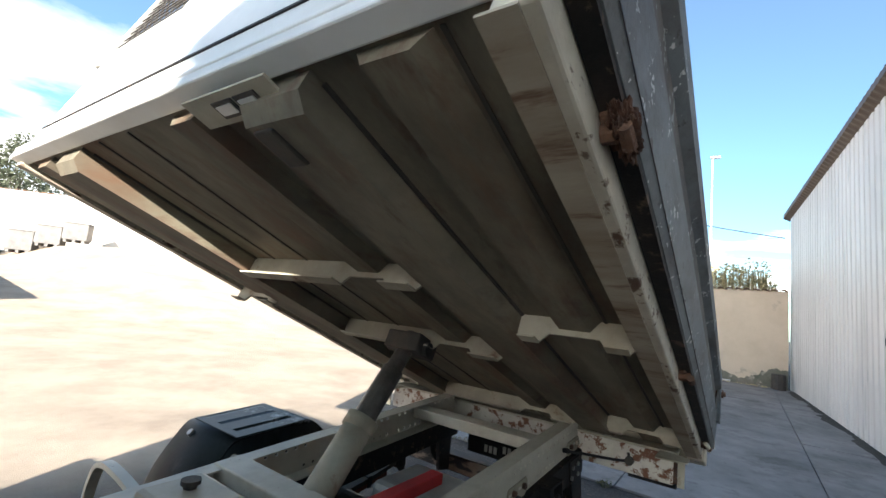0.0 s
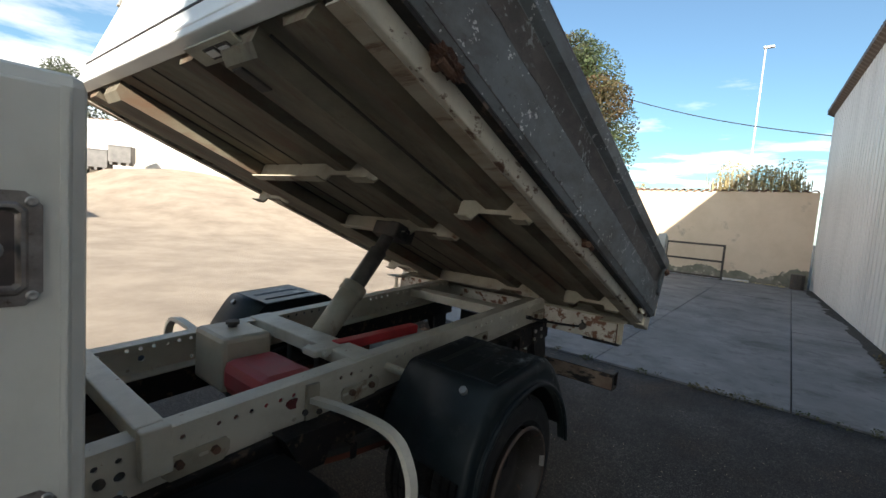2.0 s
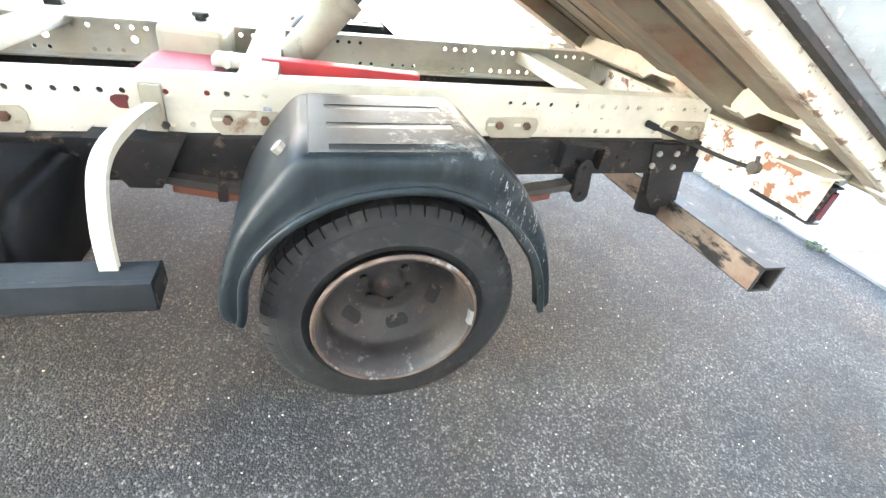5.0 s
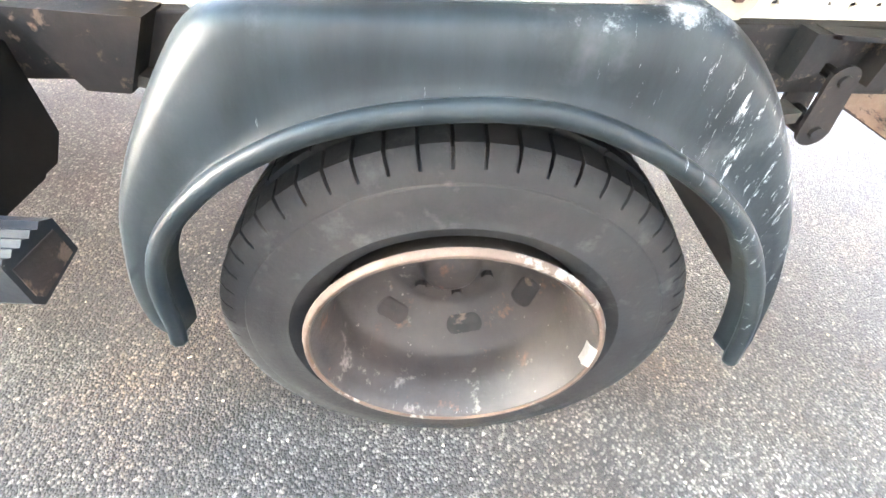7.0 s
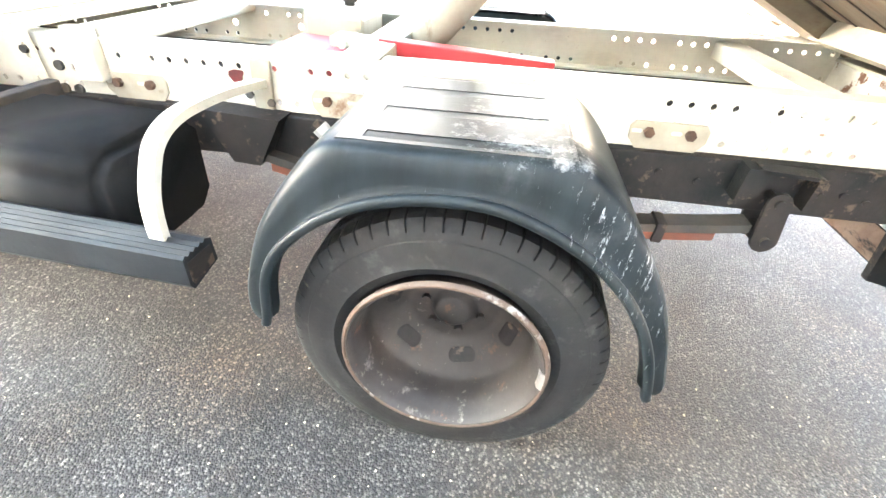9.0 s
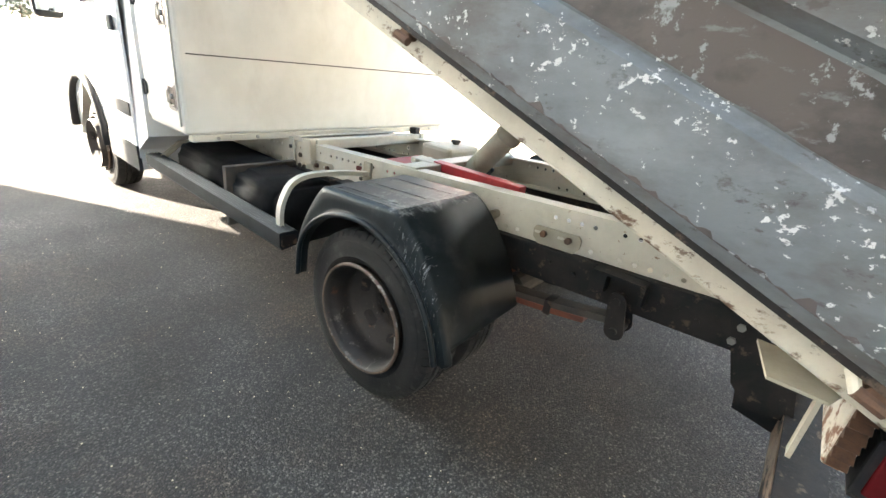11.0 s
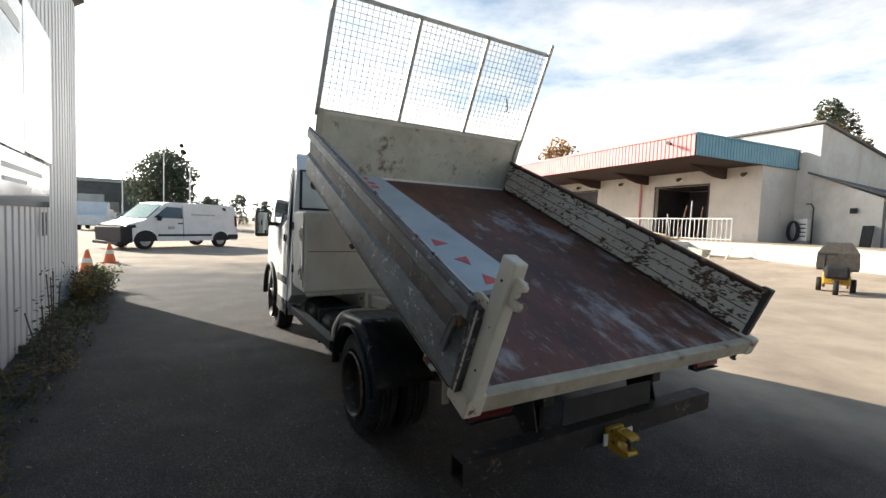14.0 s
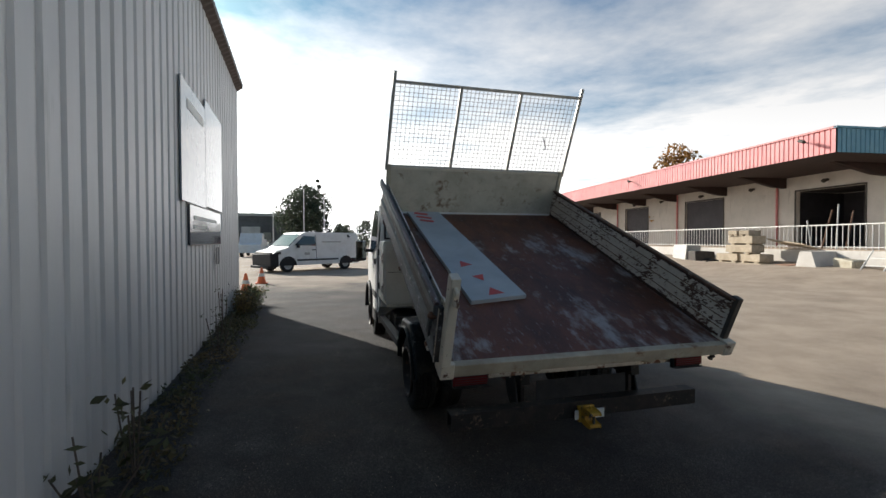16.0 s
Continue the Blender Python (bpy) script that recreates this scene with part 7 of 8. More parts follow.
# punched strip across the rails before the box, its end turned down the rail
b = B()
perforated(b, 0.0, 0.004, -0.44, 0.44, -0.028, 0.028, 0.055, 0.010)
for zz in (-0.028, 0.028):
    ngon(b, [(0.0, -0.44, zz), (0.004, -0.44, zz), (0.004, 0.44, zz), (0.0, 0.44, zz)])
b.transform(RAILM @ Matrix.Translation((0, 1.315, 0.018)) @ Matrix.Rotation(radians(-90), 4, "Y") @ Matrix.Rotation(radians(90), 4, "X"))
ps = part("punched_strip", b, CREAM, truck, "cream punched steel strip")
b = B()
perforated(b, -0.452, -0.446, -0.158, 0.020, -0.024, 0.024, 0.0295, 0.0075, (2,))
for zz in (-0.024, 0.024):
    ngon(b, [(-0.452, -0.158, zz), (-0.446, -0.158, zz), (-0.446, 0.020, zz), (-0.452, 0.020, zz)])
b.transform(RAILM @ Matrix.Translation((0, 1.315, 0)) @ Matrix.Rotation(radians(90), 4, "X"))
part("end_plate", b, CREAM, ps)
for z in (-0.035, -0.135):
    b = B(); rod(b, (-0.451, 1.315, z), (-0.462, 1.315, z), 0.012, 6); b.transform(RAILM); part("bolt", b, DARKMET, ps)
for y, z in ((1.262, -0.142), (1.215, -0.142), (1.25, -0.078)):
    b = B(); rod(b, (-0.431, y, z), (-0.440, y, z), 0.014, 10); b.transform(RAILM); part("bolt", b, DARKMET, truck)


# the cab
def shell(bm, prof, half):
    """A side outline of (y, z), closed between two sides whose half width depends on the height."""
    l = [bm.verts.new((-half(y, z), y, z)) for y, z in prof]
    r = [bm.verts.new((half(y, z), y, z)) for y, z in prof]
    n = len(prof)
    for i in range(n):
        bm.faces.new((l[i], l[(i + 1) % n], r[(i + 1) % n], r[i]))
    fl = bm.faces.new(l[::-1]); fr = bm.faces.new(r)
    bmesh.ops.triangulate(bm, faces=[fl, fr])


CW = 1.0
def cab_half(y, z):
    return CW - 0.07 * max(0.0, z - 1.35) - 0.5 * max(0.0, z - 2.08) - 0.20 * max(0.0, y - 4.2) ** 1.2


FC, CS = 3.723, 0.73     # the cab is drawn long and then shortened towards its rear wall
arch = [(FC + 0.60 * math.cos(radians(a)), 0.40 + 0.44 * math.sin(radians(a))) for a in range(0, 181, 18)]
prof = [(1.97, 0.62), (1.97, 1.40), (2.00, 1.95), (2.20, 2.10), (2.40, 2.165), (2.9, 2.20), (3.15, 2.15), (3.45, 1.92), (3.95, 1.36), (4.15, 1.26), (4.62, 1.13), (4.80, 0.98), (4.88, 0.70), (4.90, 0.45), (4.80, 0.32), (4.36, 0.32)] + [(y, z) for y, z in arch] + [(3.10, 0.36), (2.3, 0.36), (2.25, 0.50)]
b = B(); shell(b, prof, cab_half)
# window openings: rear pane and windscreen
b.faces.ensure_lookup_table()
gone = [f for f in b.faces if len(f.verts) == 4 and ((max(v.co.y for v in f.verts) < 2.0 and min(v.co.z for v in f.verts) > 1.35 and max(v.co.z for v in f.verts) < 1.96) or (min(v.co.y for v in f.verts) > 3.1 and max(v.co.y for v in f.verts) < 3.96 and min(v.co.z for v in f.verts) > 1.3))]
bmesh.ops.delete(b, geom=gone, context="FACES_ONLY")
for q in ((-0.99, -0.92, 1.40, 1.95), (0.92, 0.99, 1.40, 1.95), (-0.92, 0.92, 1.40, 1.54)):
    ngon(b, [(q[0], 1.971, q[2]), (q[1], 1.971, q[2]), (q[1] * (0.955 if q[3] > 1.6 and abs(q[1]) > 0.9 else 1), 1.985, q[3]), (q[0] * (0.955 if q[3] > 1.6 and abs(q[0]) > 0.9 else 1), 1.985, q[3])])
cab = shade_angle(part("cab", b, WHITE, truck, "white driver's cab"), 30)
for sx in (-1, 1):
    def side_poly(name, pts, material, off, parent, label=""):
        b_ = B()
        vo = [b_.verts.new((sx * (cab_half(y, z) + off), y, z)) for y, z in pts]
        vi = [b_.verts.new((sx * (cab_half(y, z) - 0.01), y, z)) for y, z in pts]
        b_.faces.new(vo); b_.faces.new(vi)
        for i in range(len(pts)):
            b_.faces.new((vo[i], vo[(i + 1) % len(pts)], vi[(i + 1) % len(pts)], vi[i]))
        return part(name, b_, material, parent, label)
    dr = side_poly("door", [(2.28, 0.48), (2.28, 1.40), (2.30, 2.00), (3.08, 2.04), (3.62, 1.58), (3.62, 1.30), (3.24, 0.90), (3.06, 0.62), (3.05, 0.48)], WHITE, 0.006, cab)
    side_poly("window", [(2.36, 1.42), (2.37, 1.93), (3.02, 1.97), (3.50, 1.56), (3.50, 1.36), (3.2, 1.32)], GLASS, 0.010, cab, "dark side window")
    side_poly("sill_trim", [(2.27, 0.36), (2.27, 0.52), (3.05, 0.52), (3.05, 0.36)], BLACKPL, 0.012, cab)
    side_poly("lower_trim", [(2.30, 0.70), (2.30, 0.78), (3.08, 0.78), (3.06, 0.70)], BLACKPL, 0.012, cab)
    b = B(); box(b, min(sx * 1.012, sx * 1.03), max(sx * 1.012, sx * 1.03), 2.34, 2.44, 1.18, 1.26, 0.006); part("door_handle", b, BLACKPL, cab)
    # wheel arch lip
    b = B(); tube(b, [(sx * (CW + 0.012), y, z) for y, z in arch], 0.030, 8); part("arch_trim", b, BLACKPL, cab, "black wheel-arch trim", True)
    # mirror
    b = B(); tube(b, [(sx * 0.97, 3.45, 1.36), (sx * 1.10, 3.42, 1.36)], 0.025, 8); box(b, min(sx * 1.08, sx * 1.235), max(sx * 1.08, sx * 1.235), 3.36, 3.50, 1.20, 1.52, 0.03); mh = part("mirror", b, BLACKPL, cab, "black door mirror")
    b = B(); box(b, min(sx * 1.092, sx * 1.222), max(sx * 1.092, sx * 1.222), 3.352, 3.359, 1.24, 1.50, 0.003); part("mirror_glass", b, MIRROR, mh)
    b = B(); box(b, min(sx * 0.6, sx * 0.9), max(sx * 0.6, sx * 0.9), 4.70, 4.80, 0.85, 1.02, 0.02); part("headlight", b, GLASS, cab)
b = B(); box(b, -0.92, 0.92, 1.968, 1.973, 1.54, 1.95); part("rear_window", b, CLEAR, cab, "clear rear window").visible_shadow = False
b = B()
for q0, q1, x0, x1 in ((1.53, 1.555, -0.92, 0.92), (1.935, 1.955, -0.90, 0.90), (1.53, 1.955, -0.93, -0.905), (1.53, 1.955, 0.905, 0.93)):
    box(b, x0, x1, 1.958, 1.975, q0, q1)
part("window_seal", b, BLACKPL, cab)
for x in (-0.55, 0.0, 0.55):
    b = B(); box(b, x - 0.22, x + 0.22, 2.28, 2.42, 1.0, 1.56, 0.05); st = part("seat_back", b, BLACKPL, cab)
    b = B(); box(b, x - 0.13, x + 0.13, 2.30, 2.40, 1.58, 1.74, 0.04); part("headrest", b, BLACKPL, cab)
b = B(); rod(b, (-0.55, 3.2, 1.25), (-0.55, 3.16, 1.27), 0.19, 20); part("steering_wheel", b, BLACKPL, cab)
ngw = B()
ngon(ngw, [(-0.88, 3.20, 2.12), (0.88, 3.20, 2.12), (0.92, 3.92, 1.43), (-0.92, 3.92, 1.43)])
part("windscreen", ngw, CLEAR, cab, "clear windscreen").visible_shadow = False
b = B(); box(b, -0.9, 0.9, 4.84, 4.95, 0.34, 0.66, 0.03); part("bumper", b, BLACKPL, cab)
for ob in [cab] + list(cab.children_recursive):
    ob.data.transform(Matrix.Translation((0, 1.97, 0)) @ Matrix.Diagonal((1, CS, 1, 1)) @ Matrix.Translation((0, -1.97, 0)))
for x in (-0.5, 0.5):
    b = B(); box(b, x - 0.05, x + 0.05, 2.3, 4.0, 0.42, 0.56); part("front_frame", b, BLACKST, truck)
b = B(); rod(b, (-0.72, FA, 0.318), (0.72, FA, 0.318), 0.05, 12); part("front_axle", b, DARKMET, truck)

# ---- vehicles in the yard ----


def far_wheel(parent, x, y, r, w, name="wheel"):
    b = B(); lathe(b, [(-w / 2, r * 0.6), (-w / 2, r * 0.92), (-w * 0.35, r), (w * 0.35, r), (w / 2, r * 0.92), (w / 2, r * 0.6)], 24); b.transform(Matrix.Translation((x, y, r)))
    ty = part("tyre", b, RUBBER, parent, "", True)
    for sx in (-1, 1):
        b = B(); lathe(b, [(sx * w * 0.46, r * 0.66), (sx * w * 0.40, r * 0.6), (sx * w * 0.36, r * 0.25), (sx * w * 0.44, r * 0.2), (sx * w * 0.44, 0.001)], 20); b.transform(Matrix.Translation((x, y, r))); part("rim", b, ALU, ty, "", True)


def side_plates(parent, half, specs):
    for name, pts, material, off in specs:
        for sx in (-1, 1):
            b = B()
            vo = [b.verts.new((sx * (half(y, z) + off), y, z)) for y, z in pts]
            vi = [b.verts.new((sx * (half(y, z) - 0.02), y, z)) for y, z in pts]
            b.faces.new(vo); b.faces.new(vi)
            for i in range(len(pts)):
                b.faces.new((vo[i], vo[(i + 1) % len(pts)], vi[(i + 1) % len(pts)], vi[i]))
            part(name, b, material, parent)


# white van, its nose damaged, standing across the yard
van = thing("delivery_van", "white panel van with a crumpled dark nose", "van", (-2.57, 19.5, 0), 123)


def van_half(y, z):
    return 0.96 - 0.13 * max(0.0, z - 1.0) - 0.10 * max(0.0, y - 1.6)


def arc(c, r, z0=0.32, n=8):
    return [(c + r * math.cos(math.pi * i / n), z0 + r * math.sin(math.pi * i / n)) for i in range(n + 1)]


vp = [(-2.45, 0.30), (-2.47, 1.0), (-2.42, 1.75), (-2.30, 1.90), (0.55, 1.92), (0.85, 1.86), (1.55, 1.22), (1.70, 1.14), (2.25, 0.98), (2.40, 0.80), (2.42, 0.35)] + arc(1.62, 0.37) + arc(-1.62, 0.37)
b = B(); shell(b, vp, van_half); vb = shade_angle(part("body", b, WHITE, van), 30)
side_plates(van, van_half, [("side_window", [(0.15, 1.25), (0.15, 1.70), (0.78, 1.72), (1.30, 1.27)], GLASS, 0.008), ("arch_front", [(1.62 + 0.44 * math.cos(math.pi * i / 8), 0.32 + 0.44 * math.sin(math.pi * i / 8)) for i in range(9)], BLACKPL, 0.004), ("arch_rear", [(-1.62 + 0.40 * math.cos(math.pi * i / 8), 0.32 + 0.40 * math.sin(math.pi * i / 8)) for i in range(9)], BLACKPL, 0.004), ("door_seam", [(0.10, 0.45), (0.10, 1.78), (0.115, 1.78), (0.115, 0.45)], DARKMET, 0.006), ("rub_strip", [(-1.15, 0.52), (-1.15, 0.60), (1.15, 0.60), (1.15, 0.52)], BLACKPL, 0.012), ("door_handle", [(0.16, 1.02), (0.16, 1.07), (0.34, 1.07), (0.34, 1.02)], BLACKPL, 0.012), ("lettering_bar", [(-1.35, 1.40), (-1.35, 1.46), (-0.25, 1.46), (-0.25, 1.40)], ALU, 0.006), ("mark", [(-1.95, 1.66), (-1.90, 1.78), (-1.75, 1.80), (-1.80, 1.66)], BLACKPL, 0.006), ("door_print", [(0.5, 0.80), (0.5, 0.92), (0.75, 0.92), (0.75, 0.80)], ALU, 0.006), ("rear_bumper", [(-2.50, 0.36), (-2.50, 0.58), (-1.98, 0.58), (-1.98, 0.36)], BLACKPL, 0.02), ("front_lamp", [(1.95, 0.86), (2.0, 0.98), (2.28, 0.93), (2.34, 0.82)], BLACKPL, 0.008), ("rear_lamp", [(-2.46, 0.95), (-2.43, 1.45), (-2.36, 1.45), (-2.36, 0.95)], TAILRED, 0.008)])
b = B(); box(b, -0.94, 0.94, 2.06, 2.50, 0.26, 0.88, 0.06)
for v in b.verts:
    v.co += Vector((0, 0.10 * noise.noise(v.co * 4), 0.05 * noise.noise(v.co * 5)))
part("nose", b, BLACKPL, van, "crumpled black nose without bumper")
b = B(); box(b, -0.78, 0.78, 2.30, 2.46, 0.78, 0.95, 0.03); part("grille", b, BLACKPL, van)
b = B(); box(b, -0.9, 0.9, 2.35, 2.6, 0.20, 0.32, 0.03); part("lower_lip", b, BLACKPL, van)
ws = B(); ngon(ws, [(-0.80, 0.93, 1.83), (0.80, 0.93, 1.83), (0.86, 1.56, 1.25), (-0.86, 1.56, 1.25)]); part("windscreen", ws, GLASS, van)
for sx in (-1, 1):
    b = B(); box(b, min(sx * 0.9, sx * 1.1), max(sx * 0.9, sx * 1.1), 1.08, 1.18, 1.15, 1.36, 0.03); part("mirror", b, BLACKPL, van)
    for y in (1.62, -1.62):
        far_wheel(van, sx * 0.82, y, 0.33, 0.21)

# red sports coupe on the platform
car = thing("red_coupe", "red sports coupe parked on the raised platform", "car", (25.2, 0.05, 1.10), -98)


def car_half(y, z):
    return 0.92 - 0.42 * max(0.0, z - 0.78) - 0.05 * max(0.0, abs(y) - 1.6) ** 1.5


cp = [(-2.22, 0.28), (-2.26, 0.55), (-2.18, 0.82), (-1.75, 0.95), (-1.0, 1.20), (-0.35, 1.29), (0.15, 1.28), (0.55, 1.18), (1.15, 0.88), (1.8, 0.80), (2.15, 0.62), (2.22, 0.45), (2.18, 0.22)] + arc(1.35, 0.34) + arc(-1.32, 0.36)
b = B(); shell(b, cp, car_half); shade_angle(part("body", b, CARRED, car), 35)
side_plates(car, car_half, [("side_window", [(-1.05, 0.95), (-0.75, 1.16), (0.05, 1.22), (0.80, 0.93)], GLASS, 0.008)])
rw = B(); ngon(rw, [(-0.62, -1.62, 1.0), (0.62, -1.62, 1.0), (0.56, -0.62, 1.28), (-0.56, -0.62, 1.28)]); part("rear_window", rw, GLASS, car)
b = B(); box(b, -0.75, 0.75, -2.285, -2.24, 0.66, 0.74, 0.01); part("tail_lamp_bar", b, TAILRED, car)
b = B(); box(b, -0.70, 0.70, -2.29, -2.22, 0.28, 0.44, 0.02); part("rear_diffuser", b, BLACKPL, car)
b = B(); box(b, -0.26, 0.26, -2.29, -2.26, 0.50, 0.61, 0.004); part("blank_plate", b, PLATE, car)
b = B(); box(b, -0.62, 0.62, -2.10, -1.85, 0.94, 0.985, 0.015); part("spoiler", b, CARRED, car)
for sx in (-1, 1):
    for y, r in ((1.35, 0.33), (-1.32, 0.345)):
        far_wheel(car, sx * 0.79, y, r, 0.26)

# yellow yard buggy with a dark canopy
bug = thing("yellow_buggy", "small yellow three-wheeled yard buggy under a dark cover", "vehicle", (12.8, 1.85, 0), 108)
bug.scale = (0.82, 0.82, 0.82)
b = B(); box(b, -0.34, 0.34, -0.50, 0.55, 0.30, 0.62, 0.05); part("body", b, YELLOW, bug)
for x in (-0.30, 0.30):
    b = B(); tube(b, [(x, -0.52, 0.12), (x, -0.52, 0.62), (x * 1.3, -0.52, 0.80)], 0.035, 6); part("leg", b, YELLOW, bug)
b = B(); box(b, -0.50, 0.50, -0.5, 0.5, 0.74, 0.80, 0.02); part("deck", b, BLACKPL, bug)
b = B()
v0 = [(-0.52, -0.55, 0.80), (0.52, -0.55, 0.80), (0.52, 0.45, 0.80), (-0.52, 0.45, 0.80)]
v1 = [(-0.50, -0.52, 1.30), (0.50, -0.52, 1.30), (0.50, 0.42, 1.30), (-0.50, 0.42, 1.30)]
v2 = [(-0.30, -0.30, 1.62), (0.30, -0.30, 1.62), (0.30, 0.25, 1.62), (-0.30, 0.25, 1.62)]
rows_ = [[b.verts.new(p) for p in v] for v in (v0, v1, v2)]
for r0, r1 in zip(rows_, rows_[1:]):
    for i in range(4):
        b.faces.new((r0[i], r0[(i + 1) % 4], r1[(i + 1) % 4], r1[i]))
b.faces.new(rows_[2]); b.faces.new(rows_[0][::-1])
part("cover", b, DARKMET, bug, "dark folded cover")
for z in (0.92, 1.08, 1.24):
    b = B(); box(b, -0.50, 0.50, -0.555 + 0.03 * (z - 0.8), -0.54, z, z + 0.05); part("strap", b, PLATE, bug)
b = B(); rod(b, (0.3, 0.55, 0.7), (0.3, 0.75, 1.25), 0.03, 8); rod(b, (0.0, 0.75, 1.25), (0.5, 0.75, 1.25), 0.02, 8); part("handlebar", b, BLACKPL, bug)
b = B(); box(b, -0.30, 0.30, 0.55, 0.95, 0.5, 0.9, 0.08); part("seat", b, BLACKPL, bug)
for x, y in ((-0.42, -0.3), (0.42, -0.3), (0.0, 0.85)):
    far_wheel(bug, x, y, 0.23, 0.14)

# flatbed truck far off
fb = thing("flatbed_truck", "white flatbed truck parked far across the yard", "truck", (-8.3, 41.0, 0), 180)
b = B(); box(b, -0.95, 0.95, -2.6, 0.6, 0.75, 0.90, 0.02); part("deck", b, WHITE, fb)
b = B(); box(b, -0.95, 0.95, -2.62, -2.58, 0.90, 1.35); part("tailboard", b, WHITE, fb)
for i in range(5):
    b = B(); box(b, -0.85 + i * 0.36, -0.68 + i * 0.36, -2.63, -2.62, 0.95, 1.10); part("stripe", b, REDFILM, fb)
b = B(); box(b, -0.85, 0.85, -2.3, 0.4, 0.90, 1.60, 0.15); part("load", b, PLATE, fb)
b = B(); shell(b, [(0.7, 0.4), (0.7, 2.1), (1.7, 2.15), (2.3, 1.3), (2.8, 1.1), (2.85, 0.4)], lambda y, z: 0.95); part("cab", b, WHITE, fb)
for sx in (-1, 1):
    for y in (1.9, -1.5):
        far_wheel(fb, sx * 0.8, y, 0.36, 0.24)
for x, y, rz, mm in ((-11.4, 43.0, 20, WHITE), (-4.6, 46.0, 80, DARKMET), (-6.6, 47.0, 75, ALU)):
    pc = thing("parked_car", "small car parked far across the yard", "car", (x, y, 0), rz, "far parked cars")
    b = B(); shell(b, [(-2.0, 0.3), (-2.05, 0.8), (-1.7, 1.0), (-1.3, 1.45), (0.3, 1.48), (1.0, 1.0), (1.9, 0.85), (2.0, 0.3)], lambda y_, z_: 0.85 - 0.25 * max(0, z_ - 0.9)); part("body", b, mm, pc)
    side_plates(pc, lambda y_, z_: 0.85 - 0.25 * max(0, z_ - 0.9), [("side_window", [(-1.25, 1.02), (-1.1, 1.38), (0.2, 1.40), (0.75, 1.02)], GLASS, 0.01)])
    for sx in (-1, 1):
        for yy in (1.25, -1.25):
            far_wheel(pc, sx * 0.72, yy, 0.31, 0.2)

# cones at the corner of the hall
for x, y in ((-3.89, 12.55), (-3.96, 9.86)):
    cn = thing("traffic_cone", "orange traffic cone with a pale band", "cone", (x, y, 0), 0, "cones by the hall corner")
    b = B(); lathe(b, [(0.03, 0.15), (0.55, 0.035), (0.56, 0.02), (0.56, 0.001)], 20, axis="z"); part("cone_body", b, ORANGE, cn, smooth=True)
    b = B(); lathe(b, [(0.25, 0.108), (0.36, 0.083)], 20, axis="z"); part("band", b, PLATE, cn)
    b = B(); box(b, -0.19, 0.19, -0.19, 0.19, 0, 0.035, 0.01); part("base", b, ORANGE, cn)

# painted bay lines
for k, (p, q) in enumerate((((-7.5, 20.5), (-2.0, 22.6)), ((-6.5, 24.0), (2.0, 29.5)), ((-9, 19.0), (-3.5, 19.8)), ((-2.0, 19.5), (1.5, 30.0)))):
    d = (Vector(q) - Vector(p)).normalized(); nn = Vector((-d.y, d.x)) * 0.06
    b = B(); ngon(b, [(p[0] + nn.x, p[1] + nn.y, 0.004), (p[0] - nn.x, p[1] - nn.y, 0.004), (q[0] - nn.x, q[1] - nn.y, 0.004), (q[0] + nn.x, q[1] + nn.y, 0.004)])
    single("bay_line", b, LINEW, "worn white painted bay line", "road marking", "bay lines", "structure")

# ---- far things to the north ----
hall = thing("far_hall", "low grey industrial hall beyond the yard", "building")
b = B(); box(b, -19, -4.5, 62, 75, 0, 4.9); part("wall", b, SLATE, hall)
b = B(); box(b, -19.3, -4.2, 61.7, 75, 4.9, 5.3); part("roof_edge", b, ALU, hall)
for i in range(4):
    b = B(); box(b, -17.5 + i * 3.2, -15.6 + i * 3.2, 61.9, 62.0, 1.2, 2.6); part("window", b, GLASS, hall)
b = B(); box(b, -13.0, -10.6, 61.5, 62, 0, 3.4); part("porch", b, WHITEWALL, hall)
for x, h in ((-7.6, 7.2), (-4.2, 7.4), (-1.9, 7.0)):
    fp = thing("flag_pole", "tall thin white flag pole", "pole", (x, 50, 0), 0, "flag poles")
    b = B(); rod(b, (0, 0, 0), (0, 0, h), 0.07, 8, 0.04); part("pole", b, RAILW, fp)
    b = B(); rod(b, (0, 0, h), (0, 0, h + 0.1), 0.07, 8); part("finial", b, RAILW, fp)
def street_lamp(x, y, h, r=0.09):
    sl = thing("street_lamp", "tall pale steel street lamp", "lamp post", (x, y, 0))
    b = B(); rod(b, (0, 0, 0), (0, 0, h), r, 8, r * 0.6); part("pole", b, RAILW, sl)
    b = B(); box(b, -0.40, 0.10, -0.12, 0.12, h, h + 0.10, 0.03); part("lamp_head", b, RAILW, sl)
street_lamp(3.3, 70, 9.6)
street_lamp(0.45, -27.4, 11.3, 0.055)
b = B(); tube(b, [(6.2 - 0.733 * i, -22.0, 8.1 - 0.208 * i - 0.25 * math.sin(math.pi * i / 12)) for i in range(13)], 0.022, 5)
single("overhead_cable", b, BLACKPL, "thin dark cable sagging from the tree to the hall", "cable")

# ---- trees and plants ----


